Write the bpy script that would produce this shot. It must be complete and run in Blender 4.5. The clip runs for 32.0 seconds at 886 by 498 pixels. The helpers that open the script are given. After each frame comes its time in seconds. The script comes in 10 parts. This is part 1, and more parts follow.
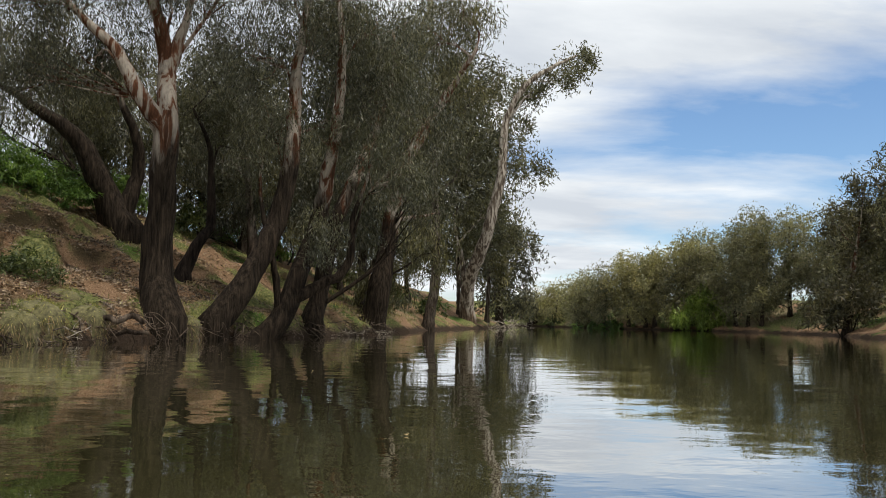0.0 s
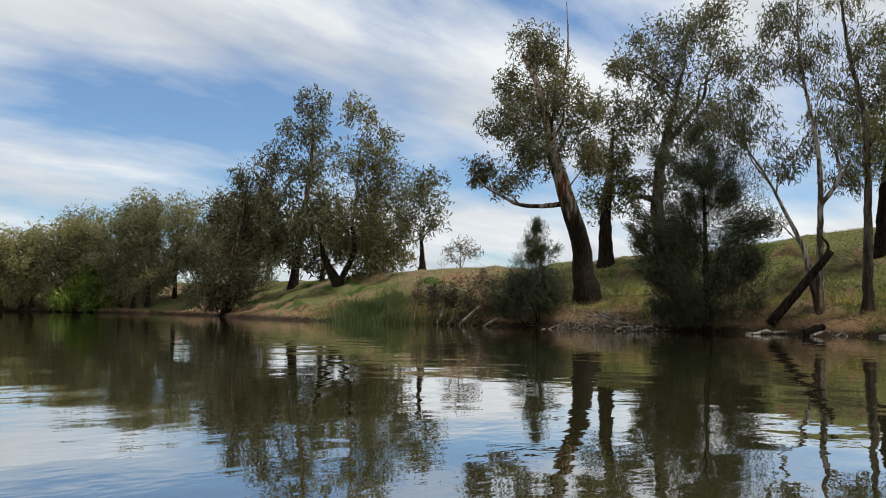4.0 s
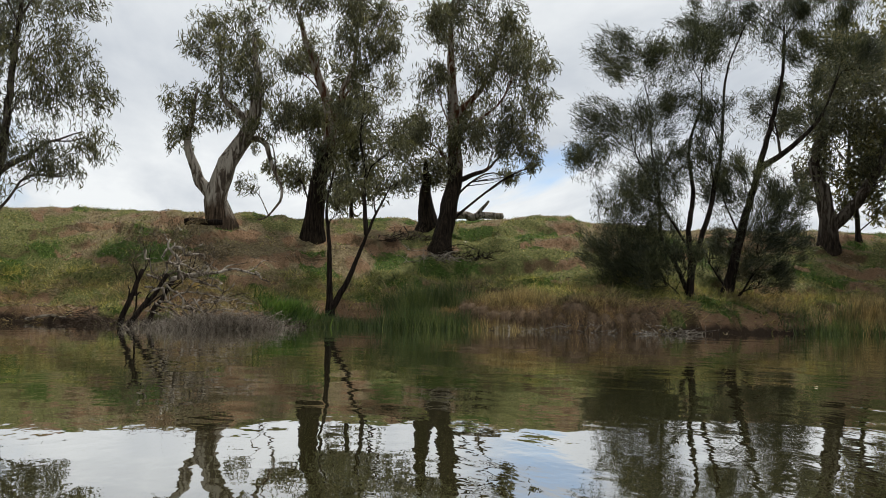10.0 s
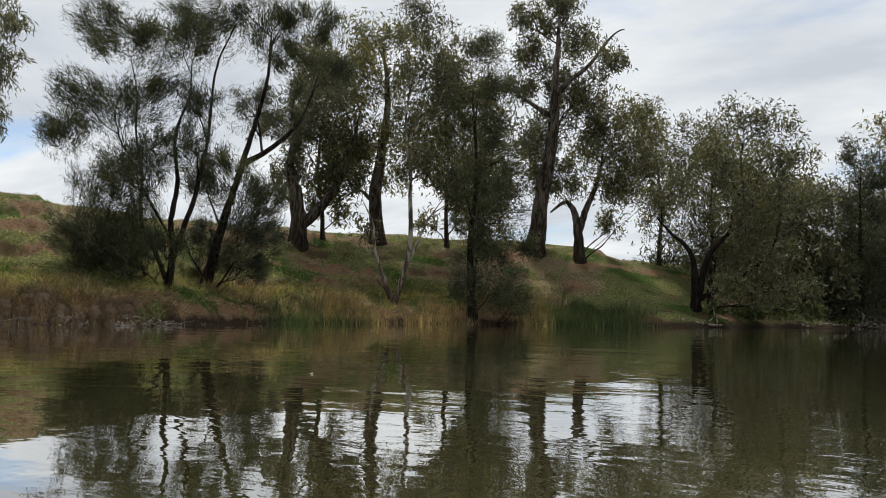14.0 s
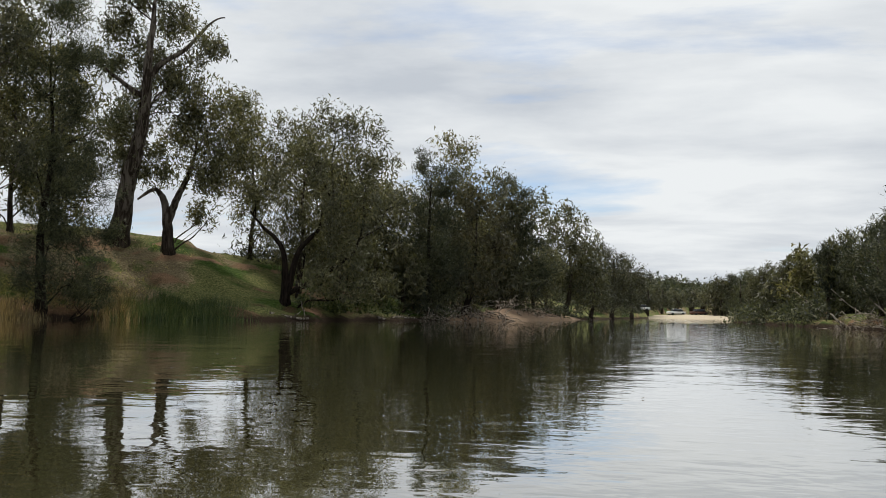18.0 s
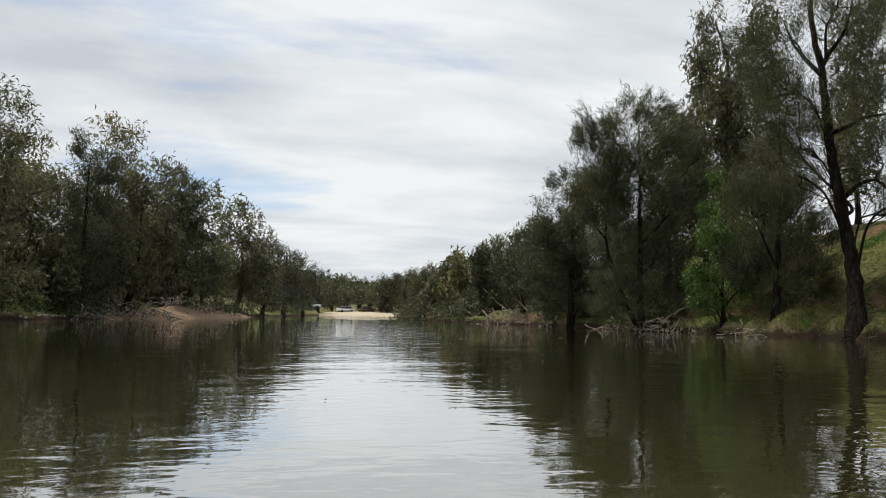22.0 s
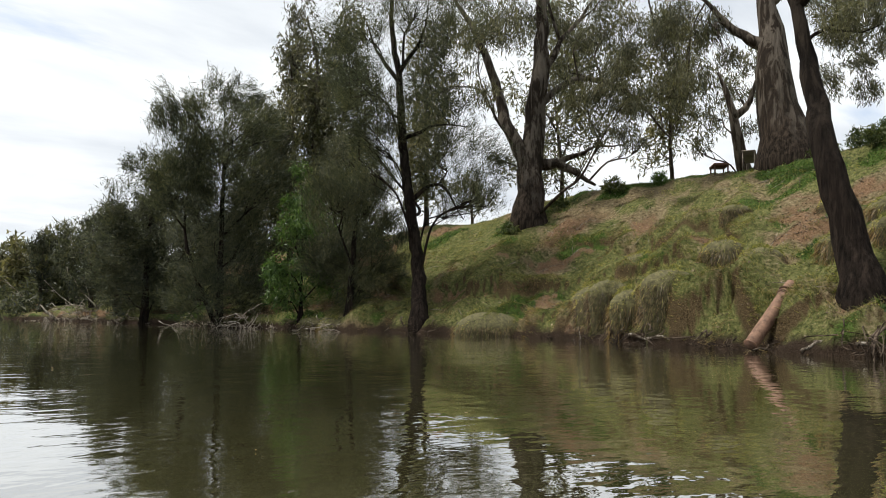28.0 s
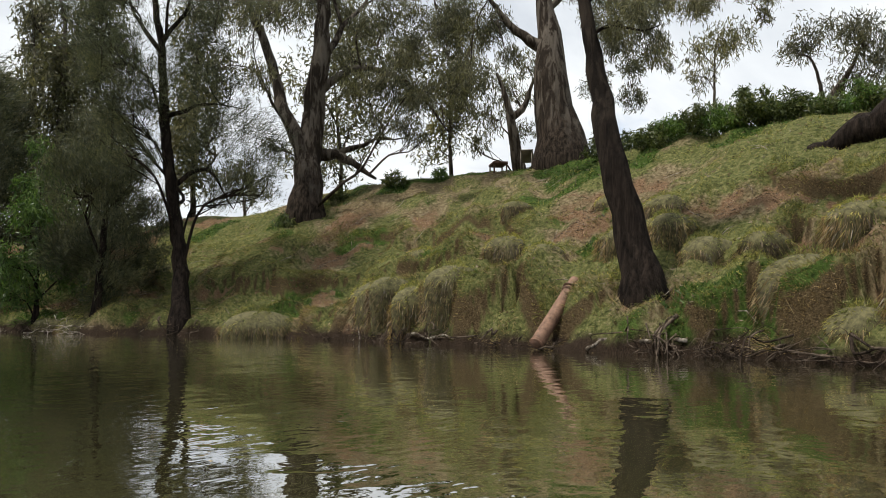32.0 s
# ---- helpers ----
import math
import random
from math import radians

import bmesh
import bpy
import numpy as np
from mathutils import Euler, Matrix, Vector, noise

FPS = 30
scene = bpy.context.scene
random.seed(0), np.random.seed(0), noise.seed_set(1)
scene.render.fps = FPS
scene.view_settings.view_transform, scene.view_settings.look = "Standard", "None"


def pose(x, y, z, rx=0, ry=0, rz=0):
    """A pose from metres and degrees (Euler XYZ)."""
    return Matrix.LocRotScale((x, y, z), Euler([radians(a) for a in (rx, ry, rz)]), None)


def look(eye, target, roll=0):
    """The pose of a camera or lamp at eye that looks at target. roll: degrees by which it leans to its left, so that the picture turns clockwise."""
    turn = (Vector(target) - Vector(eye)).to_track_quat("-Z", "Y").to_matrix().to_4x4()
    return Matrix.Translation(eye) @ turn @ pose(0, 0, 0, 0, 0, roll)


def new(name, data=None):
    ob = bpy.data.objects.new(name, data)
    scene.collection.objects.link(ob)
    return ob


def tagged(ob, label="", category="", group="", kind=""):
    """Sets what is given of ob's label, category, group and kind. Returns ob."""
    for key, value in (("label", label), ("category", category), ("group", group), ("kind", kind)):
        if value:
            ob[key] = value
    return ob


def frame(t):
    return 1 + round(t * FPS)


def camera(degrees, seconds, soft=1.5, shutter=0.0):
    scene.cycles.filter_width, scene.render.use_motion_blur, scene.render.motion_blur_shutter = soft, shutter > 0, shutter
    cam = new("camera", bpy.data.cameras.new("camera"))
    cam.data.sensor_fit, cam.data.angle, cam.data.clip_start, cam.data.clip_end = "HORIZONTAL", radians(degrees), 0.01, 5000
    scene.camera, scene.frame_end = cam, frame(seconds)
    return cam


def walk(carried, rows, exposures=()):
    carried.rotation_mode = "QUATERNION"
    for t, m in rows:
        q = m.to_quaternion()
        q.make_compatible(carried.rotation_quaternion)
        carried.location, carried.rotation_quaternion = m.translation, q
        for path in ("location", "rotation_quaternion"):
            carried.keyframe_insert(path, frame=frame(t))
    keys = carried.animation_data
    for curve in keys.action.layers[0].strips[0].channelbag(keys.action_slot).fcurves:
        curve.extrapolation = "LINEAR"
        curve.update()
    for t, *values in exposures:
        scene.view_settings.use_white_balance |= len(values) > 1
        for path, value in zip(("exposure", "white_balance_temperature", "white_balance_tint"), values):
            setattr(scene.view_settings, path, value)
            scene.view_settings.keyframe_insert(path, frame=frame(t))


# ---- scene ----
cam = camera(58.08, 32.0, soft=0.95)
# seconds, x, y, tilt, lean, turn
ROWS = [
        (0, -0.000, 0.000, 5.10, -1.19, -0.98), (0.5, -0.064, -0.009, 4.69, 1.15, -6.58), (1, -0.129, -0.018, 4.58, 0.05, -11.97),
        (1.5, -0.194, -0.026, 4.64, -0.91, -17.47), (2, -0.260, -0.034, 4.72, -0.91, -22.52), (2.5, -0.326, -0.041, 4.66, -0.87, -27.47),
        (3, -0.393, -0.049, 4.62, -0.86, -32.60), (3.5, -0.458, -0.057, 4.60, -0.91, -37.87), (5.5, -0.686, -0.058, 4.55, -1.11, -59.09),
        (6, -0.711, -0.034, 4.54, -1.13, -64.27), (6.5, -0.714, 0.005, 4.49, -1.03, -69.63), (7, -0.698, 0.059, 4.48, -1.04, -74.99),
        (7.5, -0.670, 0.123, 4.51, -0.86, -80.28), (8, -0.636, 0.191, 4.46, -0.57, -85.61), (8.5, -0.600, 0.260, 4.44, -0.74, -90.73),
        (9, -0.563, 0.330, 4.50, -1.35, -95.67), (9.5, -0.527, 0.400, 4.51, -1.47, -100.74), (10, -0.490, 0.469, 4.52, -0.95, -105.88),
        (10.5, -0.451, 0.537, 4.49, -0.64, -110.85), (11, -0.410, 0.599, 4.45, -0.77, -115.65), (11.5, -0.362, 0.650, 4.49, -1.11, -120.29),
        (12, -0.303, 0.684, 4.46, -1.00, -124.96), (12.5, -0.234, 0.697, 4.48, -0.70, -129.56), (13, -0.154, 0.693, 4.46, -0.85, -133.96),
        (13.5, -0.068, 0.679, 4.44, -0.96, -138.27), (14, 0.020, 0.660, 4.46, -0.91, -142.54), (14.5, 0.107, 0.639, 4.43, -0.86, -146.59),
        (15, 0.192, 0.618, 4.44, -0.93, -150.56), (15.5, 0.272, 0.594, 4.49, -0.98, -154.33), (17.5, 0.501, 0.476, 4.51, -1.03, -168.42),
        (18, 0.524, 0.437, 4.48, -0.89, -171.64), (18.5, 0.535, 0.394, 4.50, -0.90, -174.75), (19, 0.539, 0.346, 4.49, -0.96, -177.77),
        (19.5, 0.542, 0.291, 4.53, -0.89, -180.73), (20, 0.549, 0.226, 4.52, -0.83, -183.64), (20.5, 0.562, 0.149, 4.57, -0.78, -186.51),
        (21, 0.580, 0.062, 4.57, -0.76, -189.34), (21.5, 0.599, -0.034, 4.59, -0.78, -192.13), (22, 0.611, -0.134, 4.61, -0.71, -194.89),
        (22.5, 0.607, -0.239, 4.62, -0.67, -197.58), (23, 0.578, -0.349, 4.63, -0.66, -200.23), (23.5, 0.518, -0.466, 4.62, -0.52, -202.72),
        (24, 0.430, -0.586, 4.64, -0.46, -205.20), (24.5, 0.320, -0.710, 4.62, -0.42, -207.64), (25, 0.189, -0.831, 4.59, -0.40, -210.07),
        (25.5, 0.037, -0.949, 4.57, -0.29, -212.47), (27.5, -0.773, -1.367, 4.60, -0.52, -221.35), (28, -1.002, -1.472, 4.63, -0.61, -223.43),
        (28.5, -1.230, -1.588, 4.64, -0.59, -225.46), (29, -1.449, -1.724, 4.63, -0.49, -227.42), (29.5, -1.657, -1.884, 4.62, -0.45, -229.53),
        (30, -1.853, -2.063, 4.63, -0.46, -231.59), (30.5, -2.041, -2.255, 4.64, -0.46, -233.61), (31, -2.225, -2.454, 4.65, -0.44, -235.60),
        (31.5, -2.408, -2.656, 4.66, -0.31, -237.54), (32, -2.590, -2.860, 4.66, -0.31, -239.44),]
EXPOSURES = [(0, 0.12), (2, -0.05), (4, -0.05), (6, -0.1), (9, -0.03), (12, -0.05), (15, 0.0), (18, -0.12), (20, 0.07), (22, -0.07), (24, -0.04), (25, -0.07), (27, 0.1), (29.5, 0.4), (31, 0.26), (32, 0.2)]
walk(cam, [(t, pose(x, y, 0.85, 90 + tilt, lean, turn)) for t, x, y, tilt, lean, turn in ROWS], EXPOSURES)

# ---------------------------------------------------------------- world, sun
SUN_AZ, SUN_EL = 132.0, 63.0


def make_world():
    w = bpy.data.worlds.new("sky")
    scene.world = w
    w.use_nodes = True
    nt = w.node_tree
    nt.nodes.clear()
    N, L = nt.nodes.new, nt.links.new
    out, bg = N("ShaderNodeOutputWorld"), N("ShaderNodeBackground")
    sky = N("ShaderNodeTexSky")
    sky.sky_type, sky.sun_disc = "NISHITA", False
    sky.sun_elevation, sky.sun_rotation = radians(SUN_EL), radians(SUN_AZ)
    sky.air_density, sky.dust_density, sky.ozone_density = 1.0, 0.6, 1.4
    # a sheet of thin cloud, spread on a plane high above the place
    co = N("ShaderNodeTexCoord")
    sep = N("ShaderNodeSeparateXYZ")
    L(co.outputs["Generated"], sep.inputs[0])
    lift = N("ShaderNodeMath")
    lift.operation, lift.inputs[1].default_value = "ADD", 0.16
    L(sep.outputs["Z"], lift.inputs[0])
    top = N("ShaderNodeMath")
    top.operation, top.inputs[1].default_value = "MAXIMUM", 0.05
    L(lift.outputs[0], top.inputs[0])
    comb = N("ShaderNodeCombineXYZ")
    for i, ax in enumerate("XY"):
        d = N("ShaderNodeMath")
        d.operation = "DIVIDE"
        L(sep.outputs[ax], d.inputs[0])
        L(top.outputs[0], d.inputs[1])
        L(d.outputs[0], comb.inputs[i])
    mp = N("ShaderNodeMapping")
    mp.inputs["Location"].default_value = (CLOUD[0], CLOUD[1], 0)
    mp.inputs["Scale"].default_value = (0.42, 0.8, 1)
    L(comb.outputs[0], mp.inputs["Vector"])
    n1, n2 = N("ShaderNodeTexNoise"), N("ShaderNodeTexNoise")
    for n, s, det, rough in ((n1, 1.1, 9, 0.56), (n2, 1.9, 8, 0.55)):
        n.inputs["Scale"].default_value, n.inputs["Detail"].default_value, n.inputs["Roughness"].default_value = s, det, rough
        n.inputs["Distortion"].default_value = 0.25
        L(mp.outputs[0], n.inputs["Vector"])
    cover = N("ShaderNodeValToRGB")
    e = cover.color_ramp.elements
    e[0].position, e[0].color = 0.36, (0.0, 0.0, 0.0, 1)
    e[1].position, e[1].color = 0.52, (1, 1, 1, 1)
    # the cloud thins out upstream
    dot = N("ShaderNodeVectorMath")
    dot.operation, dot.inputs[1].default_value = "DOT_PRODUCT", (math.sin(radians(22)), math.cos(radians(22)), 0)
    L(co.outputs["Generated"], dot.inputs[0])
    thin = N("ShaderNodeMapRange")
    for key, v in (("From Min", 0.2), ("From Max", 1.0), ("To Min", 0.125), ("To Max", -0.045)):
        thin.inputs[key].default_value = v
    L(dot.outputs["Value"], thin.inputs["Value"])
    gap = N("ShaderNodeVectorMath")
    gap.operation, gap.inputs[1].default_value = "DOT_PRODUCT", (0.05, -0.985, 0.15)
    L(co.outputs["Generated"], gap.inputs[0])
    rift = N("ShaderNodeMapRange")
    for key, v in (("From Min", 0.98), ("From Max", 0.999), ("To Min", 0.0), ("To Max", -0.2)):
        rift.inputs[key].default_value = v
    L(gap.outputs["Value"], rift.inputs["Value"])
    open_sky = N("ShaderNodeMath")
    L(thin.outputs[0], open_sky.inputs[0])
    L(rift.outputs[0], open_sky.inputs[1])
    both = N("ShaderNodeMath")
    L(n1.outputs["Fac"], both.inputs[0])
    L(open_sky.outputs[0], both.inputs[1])
    L(both.outputs[0], cover.inputs[0])
    shade = N("ShaderNodeValToRGB")
    e = shade.color_ramp.elements
    e[0].position, e[0].color = 0.34, (6.0, 6.45, 7.05, 1)
    e[1].position, e[1].color = 0.62, (9.2, 9.5, 9.65, 1)
    L(n2.outputs["Fac"], shade.inputs[0])
    mix = N("ShaderNodeMix")
    mix.data_type = "RGBA"
    L(cover.outputs[0], mix.inputs["Factor"])
    deep = N("ShaderNodeMix")
    deep.data_type, deep.blend_type = "RGBA", "MULTIPLY"
    deep.inputs["Factor"].default_value, deep.inputs["B"].default_value = 1.0, (1.02, 1.2, 1.36, 1)
    L(sky.outputs[0], deep.inputs["A"])
    L(deep.outputs["Result"], mix.inputs["A"])
    L(shade.outputs[0], mix.inputs["B"])
    L(mix.outputs["Result"], bg.inputs["Color"])
    bg.inputs["Strength"].default_value = 0.1
    L(bg.outputs[0], out.inputs[0])


CLOUD = (3.1, 0.4)
make_world()

lamp = bpy.data.lights.new("sun", "SUN")
lamp.energy, lamp.angle, lamp.color = 3.4, radians(4.0), (1.0, 0.95, 0.87)
sun = new("sun", lamp)
sa, se = radians(SUN_AZ), radians(SUN_EL)
sun.matrix_world = look((0, 0, 80), (-math.sin(sa) * math.cos(se) * 50, -math.cos(sa) * math.cos(se) * 50, 80 - math.sin(se) * 50))

# ---------------------------------------------------------------- materials


def material(name, rough=0.8, gloss=0.08):
    m = bpy.data.materials.new(name)
    m.use_nodes = True
    nt = m.node_tree
    b = nt.nodes["Principled BSDF"]
    b.inputs["Roughness"].default_value, b.inputs["Specular IOR Level"].default_value = rough, gloss
    return m, nt, b


def ramp(nt, src, stops):
    r = nt.nodes.new("ShaderNodeValToRGB")
    el = r.color_ramp.elements
    while len(el) < len(stops):
        el.new(0.5)
    for e, (p, c) in zip(el, stops):
        e.position, e.color = p, (*c, 1)
    nt.links.new(src, r.inputs[0])
    return r.outputs[0]


def noise_tex(nt, scale, detail=4, rough=0.55, stretch=None, space="Object", distort=0.0):
    co = nt.nodes.new("ShaderNodeTexCoord")
    src = co.outputs[space]
    if stretch:
        mp = nt.nodes.new("ShaderNodeMapping")
        mp.inputs["Scale"].default_value = stretch
        nt.links.new(src, mp.inputs["Vector"])
        src = mp.outputs[0]
    n = nt.nodes.new("ShaderNodeTexNoise")
    n.inputs["Scale"].default_value, n.inputs["Detail"].default_value = scale, detail
    n.inputs["Roughness"].default_value, n.inputs["Distortion"].default_value = rough, distort
    nt.links.new(src, n.inputs["Vector"])
    return n.outputs["Fac"]


def mix_rgb(nt, fac, a, b, mode="MIX"):
    m = nt.nodes.new("ShaderNodeMix")
    m.data_type, m.blend_type = "RGBA", mode
    for sock, v in ((m.inputs["Factor"], fac), (m.inputs["A"], a), (m.inputs["B"], b)):
        if isinstance(v, (int, float)):
            sock.default_value = v
        elif isinstance(v, tuple):
            sock.default_value = (*v, 1)
        else:
            nt.links.new(v, sock)
    return m.outputs["Result"]


def maths(nt, op, a, b=0.0):
    m = nt.nodes.new("ShaderNodeMath")
    m.operation = op
    for sock, v in zip(m.inputs, (a, b)):
        if isinstance(v, (int, float)):
            sock.default_value = v
        else:
            nt.links.new(v, sock)
    return m.outputs[0]


def bump(nt, b, height, strength, dist):
    bn = nt.nodes.new("ShaderNodeBump")
    bn.inputs["Strength"].default_value, bn.inputs["Distance"].default_value = strength, dist
    nt.links.new(height, bn.inputs["Height"])
    nt.links.new(bn.outputs[0], b.inputs["Normal"])


def leaf_material(name, dark, mid, light, through_light=0.3, rough=0.42, lo=(0.72, 0.75, 0.8), hi=(1.25, 1.18, 1.0), own=0.25, size=0.45):
    """Foliage: every leaf takes a tone of its own, and lets some light through."""
    m, nt, b = material(name, rough)
    geo = nt.nodes.new("ShaderNodeNewGeometry")
    c1 = ramp(nt, geo.outputs["Random Per Island"], [(0.0, dark), (0.45, mid), (0.85, light), (1.0, tuple(min(1, v * 1.2) for v in light))])
    big = noise_tex(nt, size, 4)
    col = mix_rgb(nt, 1.0, c1, ramp(nt, big, [(0.34, lo), (0.66, hi)]), "MULTIPLY")
    one = nt.nodes.new("ShaderNodeObjectInfo")
    col = mix_rgb(nt, 1.0, col, ramp(nt, one.outputs["Random"], [(0.0, (1 - own, 1 - own, 1 - own * 0.8)), (0.6, (1, 1, 1)), (1.0, (1 + own * 1.3, 1 + own, 1 - own * 0.2))]), "MULTIPLY")
    nt.links.new(col, b.inputs["Base Color"])
    b.inputs["Specular IOR Level"].default_value = 0.35
    tr = nt.nodes.new("ShaderNodeBsdfTranslucent")
    nt.links.new(mix_rgb(nt, 1.0, col, (1.15, 1.2, 0.75), "MULTIPLY"), tr.inputs["Color"])
    mx = nt.nodes.new("ShaderNodeMixShader")
    mx.inputs[0].default_value = through_light
    out = nt.nodes["Material Output"]
    nt.links.new(b.outputs[0], mx.inputs[1])
    nt.links.new(tr.outputs[0], mx.inputs[2])
    nt.links.new(mx.outputs[0], out.inputs[0])
    return m


def bark_material(name, low, high, patch, change=4.0, soft=2.0):
    """Rough dark bark round the foot of a trunk that peels away to smooth, patched bark higher up."""
    m, nt, b = material(name, 0.85)
    co = nt.nodes.new("ShaderNodeTexCoord")
    sep = nt.nodes.new("ShaderNodeSeparateXYZ")
    nt.links.new(co.outputs["Object"], sep.inputs[0])
    wob = noise_tex(nt, 1.4, 4, 0.6, (1, 1, 0.25))
    hgt = maths(nt, "ADD", sep.outputs["Z"], maths(nt, "MULTIPLY", maths(nt, "SUBTRACT", wob, 0.5), 6.0))
    fac = maths(nt, "DIVIDE", maths(nt, "SUBTRACT", hgt, change - soft / 2), soft)
    cl = nt.nodes.new("ShaderNodeClamp")
    nt.links.new(fac, cl.inputs[0])
    streak = noise_tex(nt, 9.0, 6, 0.65, (1, 1, 0.12))
    lowc = ramp(nt, streak, [(0.36, tuple(v * 0.3 for v in low)), (0.5, low), (0.64, tuple(v * 2.0 for v in low))])
    patches = noise_tex(nt, 3.4, 5, 0.62, (1, 1, 0.22), distort=0.8)
    highc = ramp(nt, patches, [(0.4, tuple(v * 0.55 for v in patch)), (0.47, patch), (0.52, high), (0.66, tuple(min(1, v * 1.45) for v in high))])
    nt.links.new(mix_rgb(nt, cl.outputs[0], lowc, highc), b.inputs["Base Color"])
    bump(nt, b, streak, 1.0, 0.12)
    return m


GUM = leaf_material("gum_leaves", (0.056, 0.058, 0.033), (0.096, 0.096, 0.054), (0.175, 0.168, 0.104), 0.38)
# Same gum foliage with the shade of the dark tree groups painted in.
GUM_SHADED = leaf_material("shaded_gum_leaves", (0.034, 0.036, 0.02), (0.06, 0.06, 0.033), (0.125, 0.122, 0.076), 0.3)
GUM_WARM = leaf_material("olive_gum_leaves", (0.045, 0.041, 0.022), (0.092, 0.086, 0.044), (0.17, 0.15, 0.085), 0.36)
# Paler, flatter tones for kind "far": distance haze painted into the leaf colour.
GUM_HAZED = leaf_material("hazed_gum_leaves", (0.135, 0.132, 0.082), (0.21, 0.203, 0.125), (0.3, 0.285, 0.185), 0.45)
OAK = leaf_material("river_oak_needles", (0.025, 0.031, 0.019), (0.056, 0.064, 0.036), (0.115, 0.12, 0.072), 0.32, rough=0.6)
WILLOW = leaf_material("willow_leaves", (0.07, 0.115, 0.02), (0.16, 0.23, 0.045), (0.26, 0.34, 0.09), 0.4)
FRESH = leaf_material("fresh_green_leaves", (0.027, 0.063, 0.012), (0.071, 0.134, 0.027), (0.134, 0.213, 0.056), 0.4)
SHRUB = leaf_material("shrub_leaves", (0.025, 0.042, 0.012), (0.067, 0.092, 0.025), (0.126, 0.143, 0.050))
DRY = leaf_material("dry_scrub", (0.042, 0.030, 0.018), (0.096, 0.072, 0.045), (0.162, 0.126, 0.084))
REED = leaf_material("reed_blades", (0.03, 0.055, 0.02), (0.075, 0.118, 0.048), (0.15, 0.185, 0.09), 0.35, lo=(0.5, 0.55, 0.5), hi=(1.35, 1.15, 0.95), own=0.0, size=0.6)
STRAW = leaf_material("straw_grass", (0.1, 0.076, 0.038), (0.27, 0.21, 0.115), (0.46, 0.37, 0.22), 0.3, lo=(0.5, 0.52, 0.52), hi=(1.35, 1.22, 1.05), own=0.0, size=1.1)
GRASS = leaf_material("grass_blades", (0.06, 0.075, 0.027), (0.19, 0.208, 0.085), (0.4, 0.37, 0.19), 0.35, lo=(0.34, 0.44, 0.38), hi=(1.7, 1.5, 1.1), own=0.0, size=0.8)
TUSSOCK = leaf_material("tussock_blades", (0.06, 0.076, 0.025), (0.19, 0.208, 0.075), (0.38, 0.36, 0.165), 0.4, lo=(0.45, 0.58, 0.45), hi=(1.6, 1.4, 1.05), size=1.2)
THATCH = leaf_material("dead_grass_thatch", (0.07, 0.046, 0.028), (0.25, 0.165, 0.1), (0.46, 0.33, 0.21), 0.25, own=0.3)
# Brown dead grass, darkened further to paint shading on mound sides and ledge fronts.
SKIRT = leaf_material("dead_grass_skirt_shaded", (0.03, 0.021, 0.011), (0.095, 0.066, 0.034), (0.28, 0.2, 0.11), 0.25, own=0.2)
LITTER = leaf_material("fallen_leaves", (0.06, 0.04, 0.025), (0.18, 0.125, 0.08), (0.38, 0.29, 0.2), 0.1)
BARK_RED = bark_material("red_gum_bark", (0.022, 0.016, 0.011), (0.25, 0.215, 0.175), (0.12, 0.052, 0.027), 6.2, 1.2)
BARK_GREY = bark_material("grey_gum_bark", (0.035, 0.026, 0.019), (0.105, 0.088, 0.07), (0.05, 0.038, 0.028), 2.0, 2.0)
BARK_WHITE = bark_material("white_gum_bark", (0.08, 0.056, 0.038), (0.3, 0.265, 0.22), (0.13, 0.1, 0.075), 1.4, 1.0)
BARK_DARK = bark_material("dark_bark", (0.018, 0.013, 0.01), (0.03, 0.023, 0.017), (0.016, 0.012, 0.009), 4.0, 4.0)
DEADWOOD = bark_material("bleached_wood", (0.15, 0.12, 0.095), (0.33, 0.29, 0.24), (0.13, 0.105, 0.08), -1.0, 1.0)
ROOT = bark_material("root_wood", (0.04, 0.029, 0.021), (0.125, 0.096, 0.072), (0.055, 0.04, 0.03), 0.2, 0.6)


